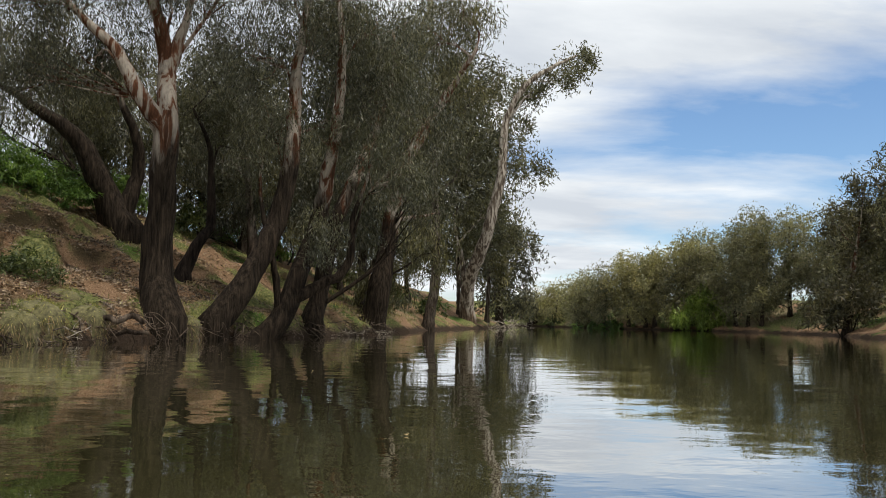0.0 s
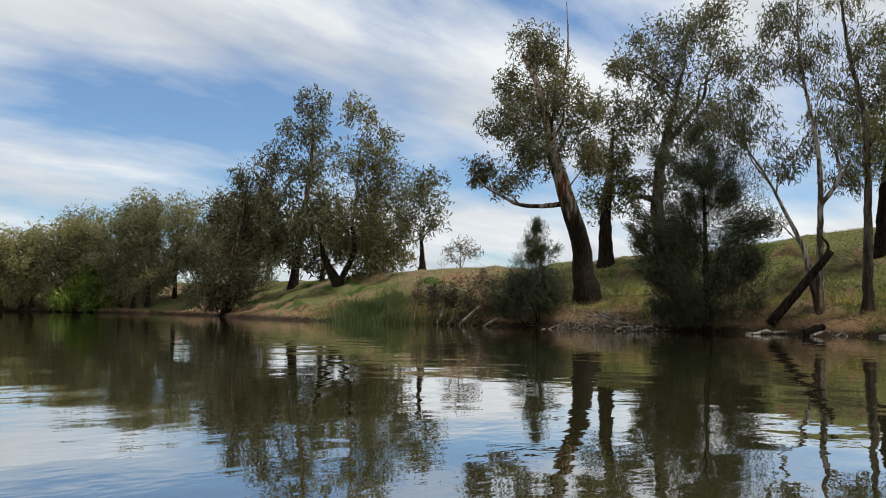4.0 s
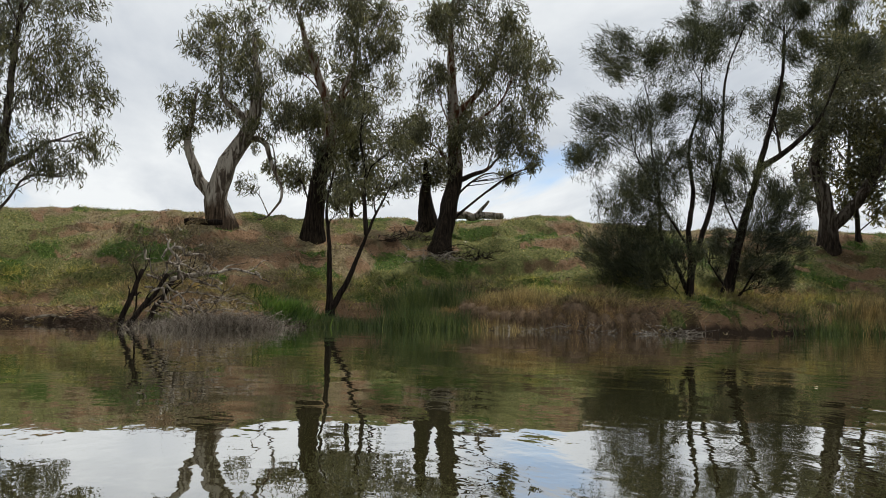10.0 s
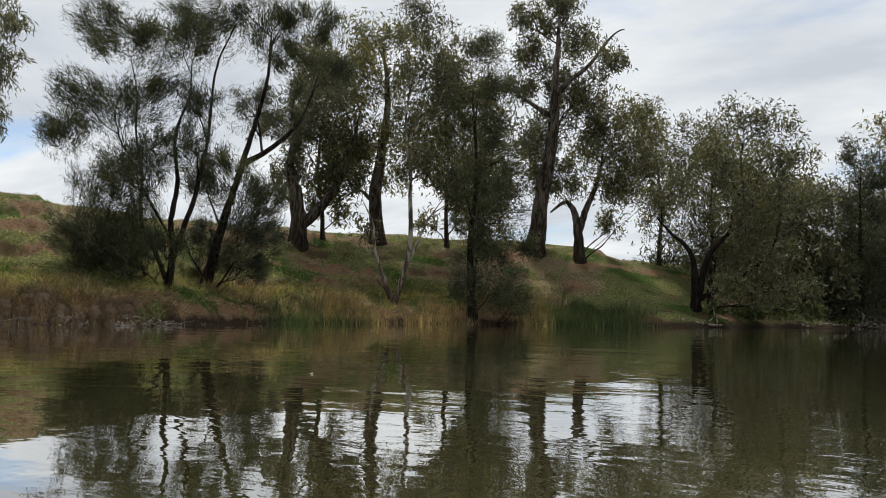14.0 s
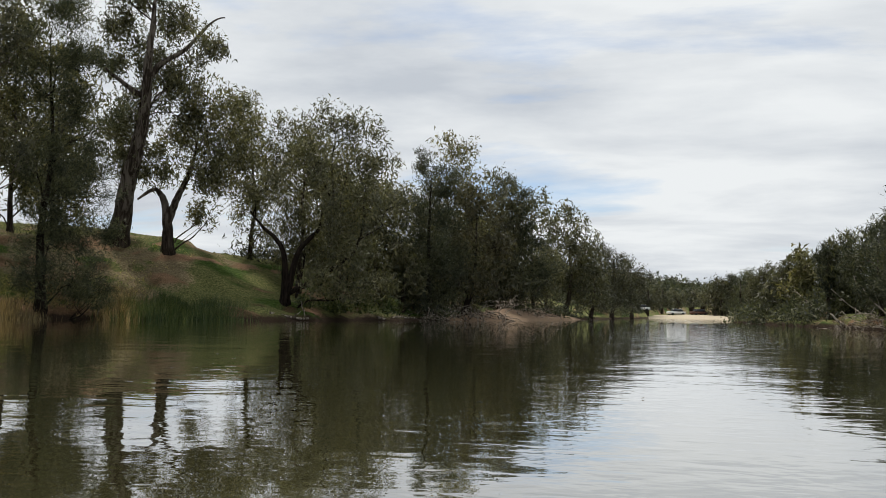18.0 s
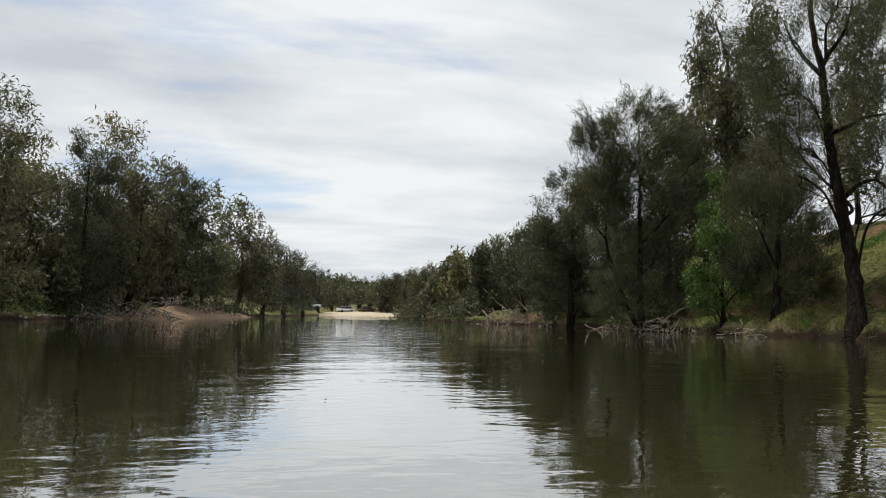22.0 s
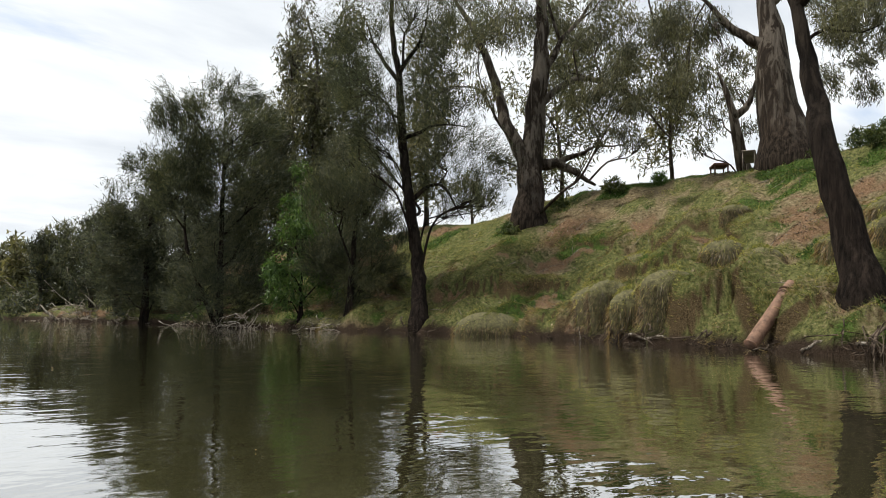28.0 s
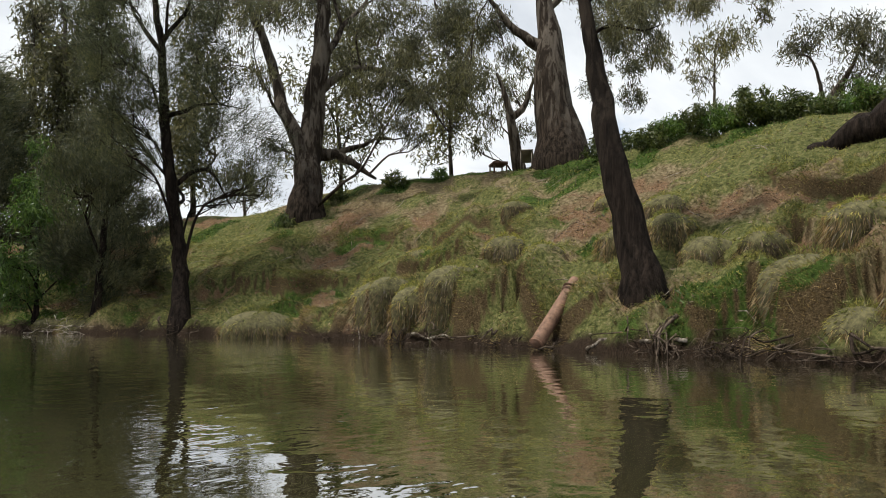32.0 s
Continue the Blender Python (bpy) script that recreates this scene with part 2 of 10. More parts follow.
def ground_material():
    m, nt, b = material("bank_ground", 0.95)
    mid, fine, grit = noise_tex(nt, 1.1, 6, 0.65), noise_tex(nt, 7.0, 5, 0.7), noise_tex(nt, 30.0, 4, 0.75)
    at = nt.nodes.new("ShaderNodeAttribute")
    at.attribute_name = "cover"
    sp = nt.nodes.new("ShaderNodeSeparateColor")
    nt.links.new(at.outputs["Color"], sp.inputs[0])

    def share(src, lo, hi):
        ragged = maths(nt, "ADD", src, maths(nt, "MULTIPLY", maths(nt, "SUBTRACT", maths(nt, "ADD", maths(nt, "MULTIPLY", mid, 0.5), maths(nt, "MULTIPLY", fine, 0.5)), 0.5), 1.6))
        return ramp(nt, ragged, [(lo, (0, 0, 0)), (hi, (1, 1, 1))])
    grass = ramp(nt, fine, [(0.34, (0.045, 0.052, 0.018)), (0.5, (0.14, 0.15, 0.052)), (0.66, (0.27, 0.255, 0.105))])
    straw = ramp(nt, fine, [(0.34, (0.08, 0.06, 0.032)), (0.5, (0.21, 0.165, 0.092)), (0.66, (0.38, 0.31, 0.19))])
    fresh = ramp(nt, fine, [(0.32, (0.02, 0.035, 0.008)), (0.5, (0.06, 0.1, 0.02)), (0.68, (0.12, 0.17, 0.045))])
    dirt = ramp(nt, grit, [(0.32, (0.06, 0.036, 0.021)), (0.5, (0.23, 0.138, 0.078)), (0.68, (0.46, 0.325, 0.21))])
    c = mix_rgb(nt, share(sp.outputs["Green"], 0.35, 0.65), grass, straw)
    c = mix_rgb(nt, share(sp.outputs["Blue"], 0.35, 0.65), c, fresh)
    c = mix_rgb(nt, share(sp.outputs["Red"], 0.35, 0.65), c, dirt)
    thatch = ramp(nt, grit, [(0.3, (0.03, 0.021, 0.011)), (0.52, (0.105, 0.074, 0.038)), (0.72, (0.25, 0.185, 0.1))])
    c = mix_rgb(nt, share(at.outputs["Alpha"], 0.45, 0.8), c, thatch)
    # bare wet earth along the waterline
    co = nt.nodes.new("ShaderNodeTexCoord")
    sep = nt.nodes.new("ShaderNodeSeparateXYZ")
    nt.links.new(co.outputs["Object"], sep.inputs[0])
    f3 = ramp(nt, maths(nt, "ADD", sep.outputs["Z"], maths(nt, "MULTIPLY", mid, 1.0)), [(0.7, (1, 1, 1)), (1.15, (0, 0, 0))])
    c = mix_rgb(nt, f3, c, ramp(nt, grit, [(0.3, (0.016, 0.011, 0.008)), (0.55, (0.05, 0.034, 0.023)), (0.75, (0.12, 0.085, 0.06))]))
    nt.links.new(c, b.inputs["Base Color"])
    bump(nt, b, maths(nt, "ADD", fine, maths(nt, "MULTIPLY", grit, 0.6)), 1.0, 0.13)
    return m


def water_material():
    m, nt, b = material("river_water", 0.005, 0.5)
    b.inputs["Base Color"].default_value = (0.052, 0.043, 0.017, 1)
    b.inputs["IOR"].default_value = 2.2
    silt = noise_tex(nt, 0.05, 3)
    nt.links.new(ramp(nt, silt, [(0.3, (0.038, 0.035, 0.014)), (0.7, (0.049, 0.045, 0.019))]), b.inputs["Base Color"])
    slow = noise_tex(nt, 0.6, 2, 0.5, (0.8, 1.0, 1))
    small = noise_tex(nt, 2.6, 2, 0.45, (0.8, 1.2, 1), distort=0.5)
    # a light breeze ruffles the reach downstream and along the near bank
    co = nt.nodes.new("ShaderNodeTexCoord")
    sp = nt.nodes.new("ShaderNodeSeparateXYZ")
    nt.links.new(co.outputs["Object"], sp.inputs[0])
    lee = maths(nt, "ADD", maths(nt, "MULTIPLY", sp.outputs["X"], -0.05), maths(nt, "MULTIPLY", sp.outputs["Y"], -0.04))
    breeze = maths(nt, "ADD", lee, maths(nt, "MULTIPLY", noise_tex(nt, 0.09, 3), 1.2))
    calm = ramp(nt, maths(nt, "MULTIPLY", breeze, 0.5), [(0.2, (0.3, 0.3, 0.3)), (0.42, (0.55, 0.55, 0.55)), (0.72, (1, 1, 1)), (1.0, (1.8, 1.8, 1.8))])
    tiny = noise_tex(nt, 5.6, 2, 0.5, (0.8, 1.2, 1))
    h = maths(nt, "ADD", maths(nt, "MULTIPLY", maths(nt, "MULTIPLY", tiny, calm), 0.27), maths(nt, "ADD", maths(nt, "MULTIPLY", slow, 1.5), maths(nt, "MULTIPLY", maths(nt, "MULTIPLY", small, calm), 0.6)))
    bump(nt, b, h, 1.0, 0.011)
    b.inputs["Coat Weight"].default_value, b.inputs["Coat IOR"].default_value, b.inputs["Coat Roughness"].default_value = 1.0, 1.8, 0.0
    nt.links.new(b.inputs["Normal"].links[0].from_socket, b.inputs["Coat Normal"])
    return m


def plain_material(name, col, rough=0.6, metal=0.0, vary=0.25, scale=12.0):
    m, nt, b = material(name, rough, 0.4)
    b.inputs["Metallic"].default_value = metal
    n = noise_tex(nt, scale, 5, 0.65)
    nt.links.new(ramp(nt, n, [(0.3, tuple(v * (1 - vary) for v in col)), (0.7, tuple(min(1, v * (1 + vary)) for v in col))]), b.inputs["Base Color"])
    bump(nt, b, n, 0.25, 0.01)
    return m


HUMMOCK = plain_material("grassy_turf", (0.1, 0.09, 0.04), 0.95, 0.0, 0.7, 9.0)
DEAD_MAT = plain_material("matted_dead_grass", (0.15, 0.1, 0.06), 0.95, 0.0, 0.7, 8.0)
RUST = plain_material("rusted_steel", (0.2, 0.115, 0.075), 0.75, 0.15, 0.5, 7.0)
RUST_DARK = plain_material("dark_rusted_steel", (0.11, 0.06, 0.04), 0.8, 0.2, 0.4, 9.0)
TIN = plain_material("weathered_sheet_metal", (0.2, 0.17, 0.14), 0.55, 0.3, 0.25)
WHITE_PAINT = plain_material("white_paint", (0.7, 0.7, 0.68), 0.4, 0.0, 0.1)
GLASS_DARK = plain_material("tinted_glass", (0.03, 0.035, 0.04), 0.1, 0.0, 0.1)
RUBBER = plain_material("black_rubber", (0.02, 0.02, 0.02), 0.8)
SAND = plain_material("pale_sand", (0.21, 0.14, 0.085), 0.95, 0.0, 0.25, 3)
BEACH = plain_material("bleached_river_sand", (0.46, 0.39, 0.28), 0.95, 0.0, 0.2, 3)
WATER = water_material()
GROUND = ground_material()

# ---------------------------------------------------------------- land and water


def vnoise(x, y, seed=0):
    """Smooth random heights in -1..1 on a unit lattice."""
    xi, yi = np.floor(x).astype(np.int64), np.floor(y).astype(np.int64)
    fx, fy = x - xi, y - yi
    fx, fy = fx * fx * (3 - 2 * fx), fy * fy * (3 - 2 * fy)

    def lat(a, b):
        h = (a * 374761393 + b * 668265263 + seed * 1442695041) & 0x7FFFFFFF
        h = ((h ^ (h >> 13)) * 1274126177) & 0x7FFFFFFF
        return ((h ^ (h >> 16)) & 0xFFFF) / 32767.5 - 1
    a, b = lat(xi, yi), lat(xi + 1, yi)
    c, d = lat(xi, yi + 1), lat(xi + 1, yi + 1)
    return (a + (b - a) * fx) * (1 - fy) + (c + (d - c) * fx) * fy


def fbm(x, y, octaves=4, seed=0):
    s, a = 0.0, 1.0
    for k in range(octaves):
        s = s + a * vnoise(x * 2 ** k, y * 2 ** k, seed + k)
        a *= 0.5
    return s


# shoreline of each bank going downstream: x, y, width of the slope, height of its top, height of the cut at the water
WEST = [(-70, 205, 14, 5, .5), (-28, 178, 14, 5, .5), (4, 148, 14, 5, .5), (13, 124, 14, 5, .5), (6, 90, 14, 6, .6), (0, 65, 14, 6, .7), (-4, 39, 13, 6.5, .8),
        (-7, 30, 12, 6.6, .9), (-9.6, 24, 12, 6.6, .9), (-11.5, 18, 12, 6.8, .8), (-15.5, 7, 12, 7.2, .5), (-17.6, -3, 12, 7.4, .5), (-19.3, -6, 12, 7.4, .5), (-20, -10, 12.5, 7.5, .5),
        (-22, -15, 13, 7.7, .6), (-23.5, -20, 13.5, 7.9, .5), (-23.5, -26, 13.5, 7.6, .5), (-22.5, -33, 14, 6.7, .6), (-22, -48, 14, 6.2, .6), (-20, -70, 14, 4.8, .5),
        (-22, -110, 14, 3.5, .5), (-38, -165, 16, 3, .4), (-62, -250, 20, 3, .3), (-110, -380, 20, 3, .3)]
EAST = [(-60, 240, 14, 5, .5), (-10, 196, 14, 5, .5), (18, 158, 14, 5, .5), (30, 134, 14, 5, .5), (42, 122, 12, 4.8, .4), (48, 108, 12, 4.8, .3), (46, 92, 12, 4.8, .3), (40, 72, 12, 4.8, .3),
        (37.5, 58, 13, 4.9, .3), (40, 46, 13, 5, .5), (40.5, 36, 13, 5.6, .8), (41.5, 28, 14, 6, .8), (43, 20, 15, 6.9, .7), (44.5, 12, 15, 7.5, .6), (40.5, 5, 17, 7.6, .6),
        (38, 0, 18, 7.6, .6), (41.5, -5, 17, 7.6, .7), (41, -11, 17, 7.8, .8), (36.5, -16, 18, 7.7, 1.1), (34.3, -21.5, 19, 7.6, 1.1), (36, -32, 18, 7.6, .9), (34.5, -41, 17, 7.6, .8),
        (29, -48, 16, 7.2, .5), (20, -54, 16, 6, .5), (13.5, -66, 15, 5.4, .4), (7.5, -79, 15, 5, .4), (0, -102, 15, 4, .4), (-10, -146, 15, 3.5, .4), (-24, -215, 20, 3, .3),
        (-60, -330, 20, 3, .3)]


def shore_lines():
    return [np.array(WEST, float), np.array(EAST, float)]


def inside_river(x, y):
    ring = WEST + EAST[::-1]
    res = np.zeros(x.shape, bool)
    j = len(ring) - 1
    for i in range(len(ring)):
        xi, yi, xj, yj = ring[i][0], ring[i][1], ring[j][0], ring[j][1]
        cross = ((yi > y) != (yj > y)) & (x < (xj - xi) * (y - yi) / (yj - yi + 1e-9) + xi)
        res ^= cross
        j = i
    return res


def shore_distance(x, y):
    """Distance to the water's edge and the bank's width, top and cut there."""
    best = np.full(x.shape, 1e9)
    par = np.zeros((3,) + x.shape)
    for line in shore_lines():
        for a, b in zip(line[:-1], line[1:]):
            dx, dy = b[0] - a[0], b[1] - a[1]
            s = np.clip(((x - a[0]) * dx + (y - a[1]) * dy) / (dx * dx + dy * dy), 0, 1)
            d = np.hypot(x - a[0] - s * dx, y - a[1] - s * dy)
            near = d < best
            best = np.where(near, d, best)
            for k in range(3):
                par[k] = np.where(near, a[2 + k] + s * (b[2 + k] - a[2 + k]), par[k])
    return best, par


def bank_shape(x, y):
    """Distance from the water, the slope's width, its height, and the phase of its slumped steps."""
    d, (wid, top, cut) = shore_distance(x, y)
    d = d + 0.45 * fbm(x * 0.55, y * 0.55, 3, 5)
    s = np.clip(d / wid, 0, 1)
    rise = cut * np.clip(d / 0.7, 0, 1) + (top - cut) * (0.55 * s + 0.45 * s * s * (3 - 2 * s))
    phase = 2 * np.pi * rise / 1.5 + 2.6 * fbm(x * 0.13, y * 0.13, 3, 51) + 1.5 * fbm(x * 0.42, y * 0.42, 3, 57)
    return d, wid, rise, phase


def near_bank(x, y):
    """1 on the slumped near bank, fading out up- and downstream."""
    return np.clip((-12 - x) / 3, 0, 1) * np.clip((13 - y) / 8, 0, 1) * np.clip((y + 40) / 12, 0, 1)


def slumps(x, y, d):
    """Scalloped grassy ledges of the near bank: height to add, their steep fronts, the bare ground at their feet and their grassy lips."""
    z0 = np.zeros_like(y)
    add, front, foot, lip = 0.0 * y, 0.0 * y, 0.0 * y, 0.0 * y
    for at, lobe, high, back, seed in ((1.75, 2.0, 1.3, 1.6, 211), (4.7, 2.7, 1.0, 1.9, 223), (7.0, 3.3, 0.65, 1.5, 229)):
        along = y + 0.35 * vnoise(x * 0.7, y * 0.7, seed + 1)
        bulge = np.abs(np.sin(np.pi * along / lobe + 1.4 * vnoise(along * 0.33, z0, seed + 2))) ** 0.75
        edge = at - back * bulge + 0.9 * (at > 2) * vnoise(along * 0.2, z0 + 3, seed + 3) + 0.12 * vnoise(x * 1.7, y * 1.7, seed + 4)
        tall = high * np.clip((0.85 if at < 2 else 0.6) + 0.7 * vnoise(along * 0.24, z0 + 7, seed + 5), 0.1, 1.15)
        if at < 2:
            # lower beside the bright tussock, and hollowed round the leaning gum and the pipe
            tall = tall * np.clip((y + 20) / 3, 0.3, 1) * (1 - 0.85 * np.exp(-((y + 8.5) / 0.75) ** 2)) * (1 - 0.7 * np.exp(-((y + 10.65) / 0.4) ** 2))
        q = np.clip((d - edge) / 0.6, 0, 1)
        add = add + tall * (np.sqrt(1 - (1 - q) ** 2) - np.clip((d - edge + 0.1) / 3.0, 0, 1))
        big = np.clip(tall / 0.5, 0, 1)
        front = np.maximum(front, big * np.clip(1.3 - np.abs(d - edge - 0.1) / 0.2, 0, 1))
        foot = np.maximum(foot, big * np.clip(1.2 - np.abs(d - edge + 0.5) / 0.4, 0, 1) * (at > 2))
        lip = np.maximum(lip, big * np.clip(1.3 - np.abs(d - edge - 0.6) / 0.35, 0, 1))
    on = near_bank(x, y) * np.clip(d / 0.15, 0, 1)
    return add * on, front * on, foot * on, lip * on


def plants(x, y, shape):
    """How far the ground is bare earth, dry grass or fresh weeds there."""
    d, wid, rise, phase = shape
    n1, n2 = fbm(x * 0.16, y * 0.16, 5, 101), fbm(x * 0.75, y * 0.75, 4, 111)
    on = np.clip((wid + 1 - d) / 3, 0, 1)
    dirt = np.clip((np.cos(phase - 1.5 * np.pi) * 0.55 * on + n2 * 0.6 + n1 * 0.3 - 0.42) / 0.35, 0, 1)
    litter = np.clip((y - 8) / 8, 0, 1) * np.clip((14 - x) / 8, 0, 1)
    _, front, foot, lip = slumps(x, y, d)
    near = near_bank(x, y)
    dirt = dirt * (1 - 0.8 * near) + near * np.clip((n2 * 0.7 + 0.55 * n1 - 0.42) / 0.35, 0, 0.85)
    dirt = np.maximum(dirt, foot * np.clip((n2 + 0.45) / 0.5, 0, 1)) * (1 - 0.6 * front) * (1 - 0.8 * lip)
    dirt = np.maximum(dirt, litter * np.clip((n2 + 0.4) / 0.5, 0, 0.85))
    toe = np.clip((x - 25) / 4, 0, 1) * np.clip((3.0 - d) / 1.4, 0, 1)
    dirt = np.maximum(dirt, toe * np.clip((n2 + 0.6) / 0.5, 0, 1))
    dirt = dirt * (1 - near * np.clip((d - 7.5) / 3, 0, 0.9))
    straw = np.clip((0.7 * n1 + 0.1 + 0.6 * n2 + 0.3 * np.clip((x - 25) / 4, 0, 1)) / 0.9, 0, 1)
    fresh = np.clip((fbm(x * 0.4, y * 0.4, 4, 121) - 0.3) / 0.4, 0, 1)
    return dirt, straw, fresh


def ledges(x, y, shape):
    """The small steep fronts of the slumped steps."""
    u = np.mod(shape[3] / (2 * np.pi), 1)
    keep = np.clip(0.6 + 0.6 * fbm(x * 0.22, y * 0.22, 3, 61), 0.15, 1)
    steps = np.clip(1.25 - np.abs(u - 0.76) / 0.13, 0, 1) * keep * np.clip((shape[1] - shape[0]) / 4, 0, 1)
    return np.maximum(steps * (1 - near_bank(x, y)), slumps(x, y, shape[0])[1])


def ground(x, y):
    x, y = np.atleast_1d(np.asarray(x, float)), np.atleast_1d(np.asarray(y, float))
    d, wid, rise, phase = bank_shape(x, y)
    wet = inside_river(x, y)
    lumps = np.clip(d / 2.0, 0, 1) * (0.2 * fbm(x * 0.3, y * 0.3, 3, 11) + 0.1 * fbm(x * 1.3, y * 1.3, 3, 17))
    u = np.mod(phase / (2 * np.pi), 1)
    q = np.clip((u - 0.68) / 0.17, 0, 1)
    near = near_bank(x, y)
    strong = np.clip(0.6 + 0.6 * fbm(x * 0.22, y * 0.22, 3, 61), 0.15, 1) * (0.45 - 0.33 * near)
    steps = 1.5 * strong * (q * q * (3 - 2 * q) - u) * np.clip((d - 0.3) / 1.5, 0, 1) * np.clip((wid - d) / 4, 0, 1)
    # slumped ledges and tussocky lumps on the near bank
    low = np.clip(d / 1.0, 0, 1) * np.clip((11 - d) / 5, 0, 1)
    lumps = lumps + slumps(x, y, d)[0] + near * low * (0.16 * np.abs(fbm(x * 0.6, y * 0.6, 3, 23)) + 0.1 * vnoise(x * 2.1, y * 2.1, 31) - 0.06)
    far = np.clip((np.hypot(x, y) - 120) / 300, 0, 1)
    land = rise + lumps + steps + far * 3.0 * (1 + fbm(x * 0.004, y * 0.004, 3, 41))
    # wooded hill downstream
    land = land + 22 * np.exp(-(((x - 10) / 95) ** 2 + ((y + 560) / 110) ** 2))
    bed = -0.25 - 1.4 * np.clip(d / 5, 0, 1)
    return np.where(wet, bed, np.maximum(land, 0.05 * np.clip(d, 0, 1)))


def gz(x, y):
    return float(ground(x, y)[0])


def mesh_data(name, V, F, smooth=True):
    me = bpy.data.meshes.new(name)
    V, F = np.asarray(V, np.float32), np.asarray(F, np.int32)
    me.vertices.add(len(V))
    me.vertices.foreach_set("co", V.ravel())
    me.loops.add(F.size)
    me.loops.foreach_set("vertex_index", F.ravel())
    me.polygons.add(len(F))
    me.polygons.foreach_set("loop_start", np.arange(0, F.size, F.shape[1], dtype=np.int32))
    me.polygons.foreach_set("use_smooth", np.full(len(F), smooth))
    me.update(calc_edges=True)
    return me


def np_part(name, V, F, mat, parent=None, label="", smooth=True):
    """One mesh object from arrays, under a thing."""
    ob = new(name, mesh_data(name, V, F, smooth))
    ob.data.materials.append(mat)
    if parent:
        ob.parent = parent
    return tagged(ob, label)


def part(name, bm, mat, parent=None, label="", smooth=True):
    """Links a bmesh as one mesh object under a thing or a part."""
    me = bpy.data.meshes.new(name)
    bm.to_mesh(me)
    bm.free()
    me.polygons.foreach_set("use_smooth", [smooth] * len(me.polygons))
    me.materials.append(mat)
    ob = new(name, me)
    if parent:
        ob.parent = parent
    return tagged(ob, label)


def axis(stops):
    """Grid coordinates: (from, step) pairs, the last one closing the list."""
    out = []
    for (a, st), (b, _) in zip(stops[:-1], stops[1:]):
        out += list(np.arange(a, b, st))
    return np.array(out + [stops[-1][0]])


def make_ground():
    gx = axis([(-2400, 200), (-400, 40), (-120, 6), (-60, 1.2), (-37, 0.3), (-27, 0.13), (-14, 0.5), (-5, 1.6), (32, 0.55), (66, 1.5), (110, 8), (200, 50), (500, 250), (2400, 1)])
    gy = axis([(-2400, 200), (-800, 50), (-400, 15), (-150, 2.5), (-90, 1.0), (-58, 0.55), (-46, 0.4), (-27, 0.19), (9, 0.5), (12, 0.7), (42, 1.0), (80, 2.0), (160, 6), (260, 50), (600, 250), (2400, 1)])
    X, Y = np.meshgrid(gx, gy)
    Zs = ground(X.ravel(), Y.ravel())
    nx, ny = len(gx), len(gy)
    i = (np.arange(ny - 1)[:, None] * nx + np.arange(nx - 1)[None, :]).ravel()
    F = np.stack([i, i + 1, i + nx + 1, i + nx], 1)
    ob = np_part("ground", np.stack([X.ravel(), Y.ravel(), Zs], 1), F, GROUND)
    x, y = X.ravel(), Y.ravel()
    shape = bank_shape(x, y)
    dirt, straw, fresh = plants(x, y, shape)
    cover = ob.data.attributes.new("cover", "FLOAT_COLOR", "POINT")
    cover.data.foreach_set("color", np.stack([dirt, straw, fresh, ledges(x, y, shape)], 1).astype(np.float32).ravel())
    tagged(ob, "grassy river banks with dry leaves, bare earth and mud at the waterline", "ground", kind="structure")


def make_water():
    gx, gy = np.linspace(-200, 160, 10), np.linspace(-460, 300, 12)
    X, Y = np.meshgrid(gx, gy)
    nx, ny = len(gx), len(gy)
    i = (np.arange(ny - 1)[:, None] * nx + np.arange(nx - 1)[None, :]).ravel()
    F = np.stack([i, i + 1, i + nx + 1, i + nx], 1)
    ob = np_part("water", np.stack([X.ravel(), Y.ravel(), 0 * X.ravel()], 1), F, WATER)
    tagged(ob, "calm brown river water with gentle ripples and reflections", "water", kind="structure")


make_ground()
make_water()

# ---------------------------------------------------------------- trees and shrubs


def spline(P, step=0.5):
    """A smooth line through the points, in steps of about that length."""
    P = np.asarray(P, float)
    if len(P) < 3:
        n = max(2, int(np.linalg.norm(P[-1] - P[0]) / step) + 1)
        return P[0] + (P[-1] - P[0]) * np.linspace(0, 1, n)[:, None]
    Q = np.vstack([2 * P[0] - P[1], P, 2 * P[-1] - P[-2]])
    out = []
    for k in range(1, len(Q) - 2):
        a, b, c, d = Q[k - 1], Q[k], Q[k + 1], Q[k + 2]
        n = max(2, int(np.linalg.norm(c - b) / step))
        s = (np.arange(n) / n)[:, None]
        out.append(0.5 * (2 * b + (c - a) * s + (2 * a - 5 * b + 4 * c - d) * s ** 2 + (3 * b - a - 3 * c + d) * s ** 3))
    return np.vstack(out + [P[-1:]])


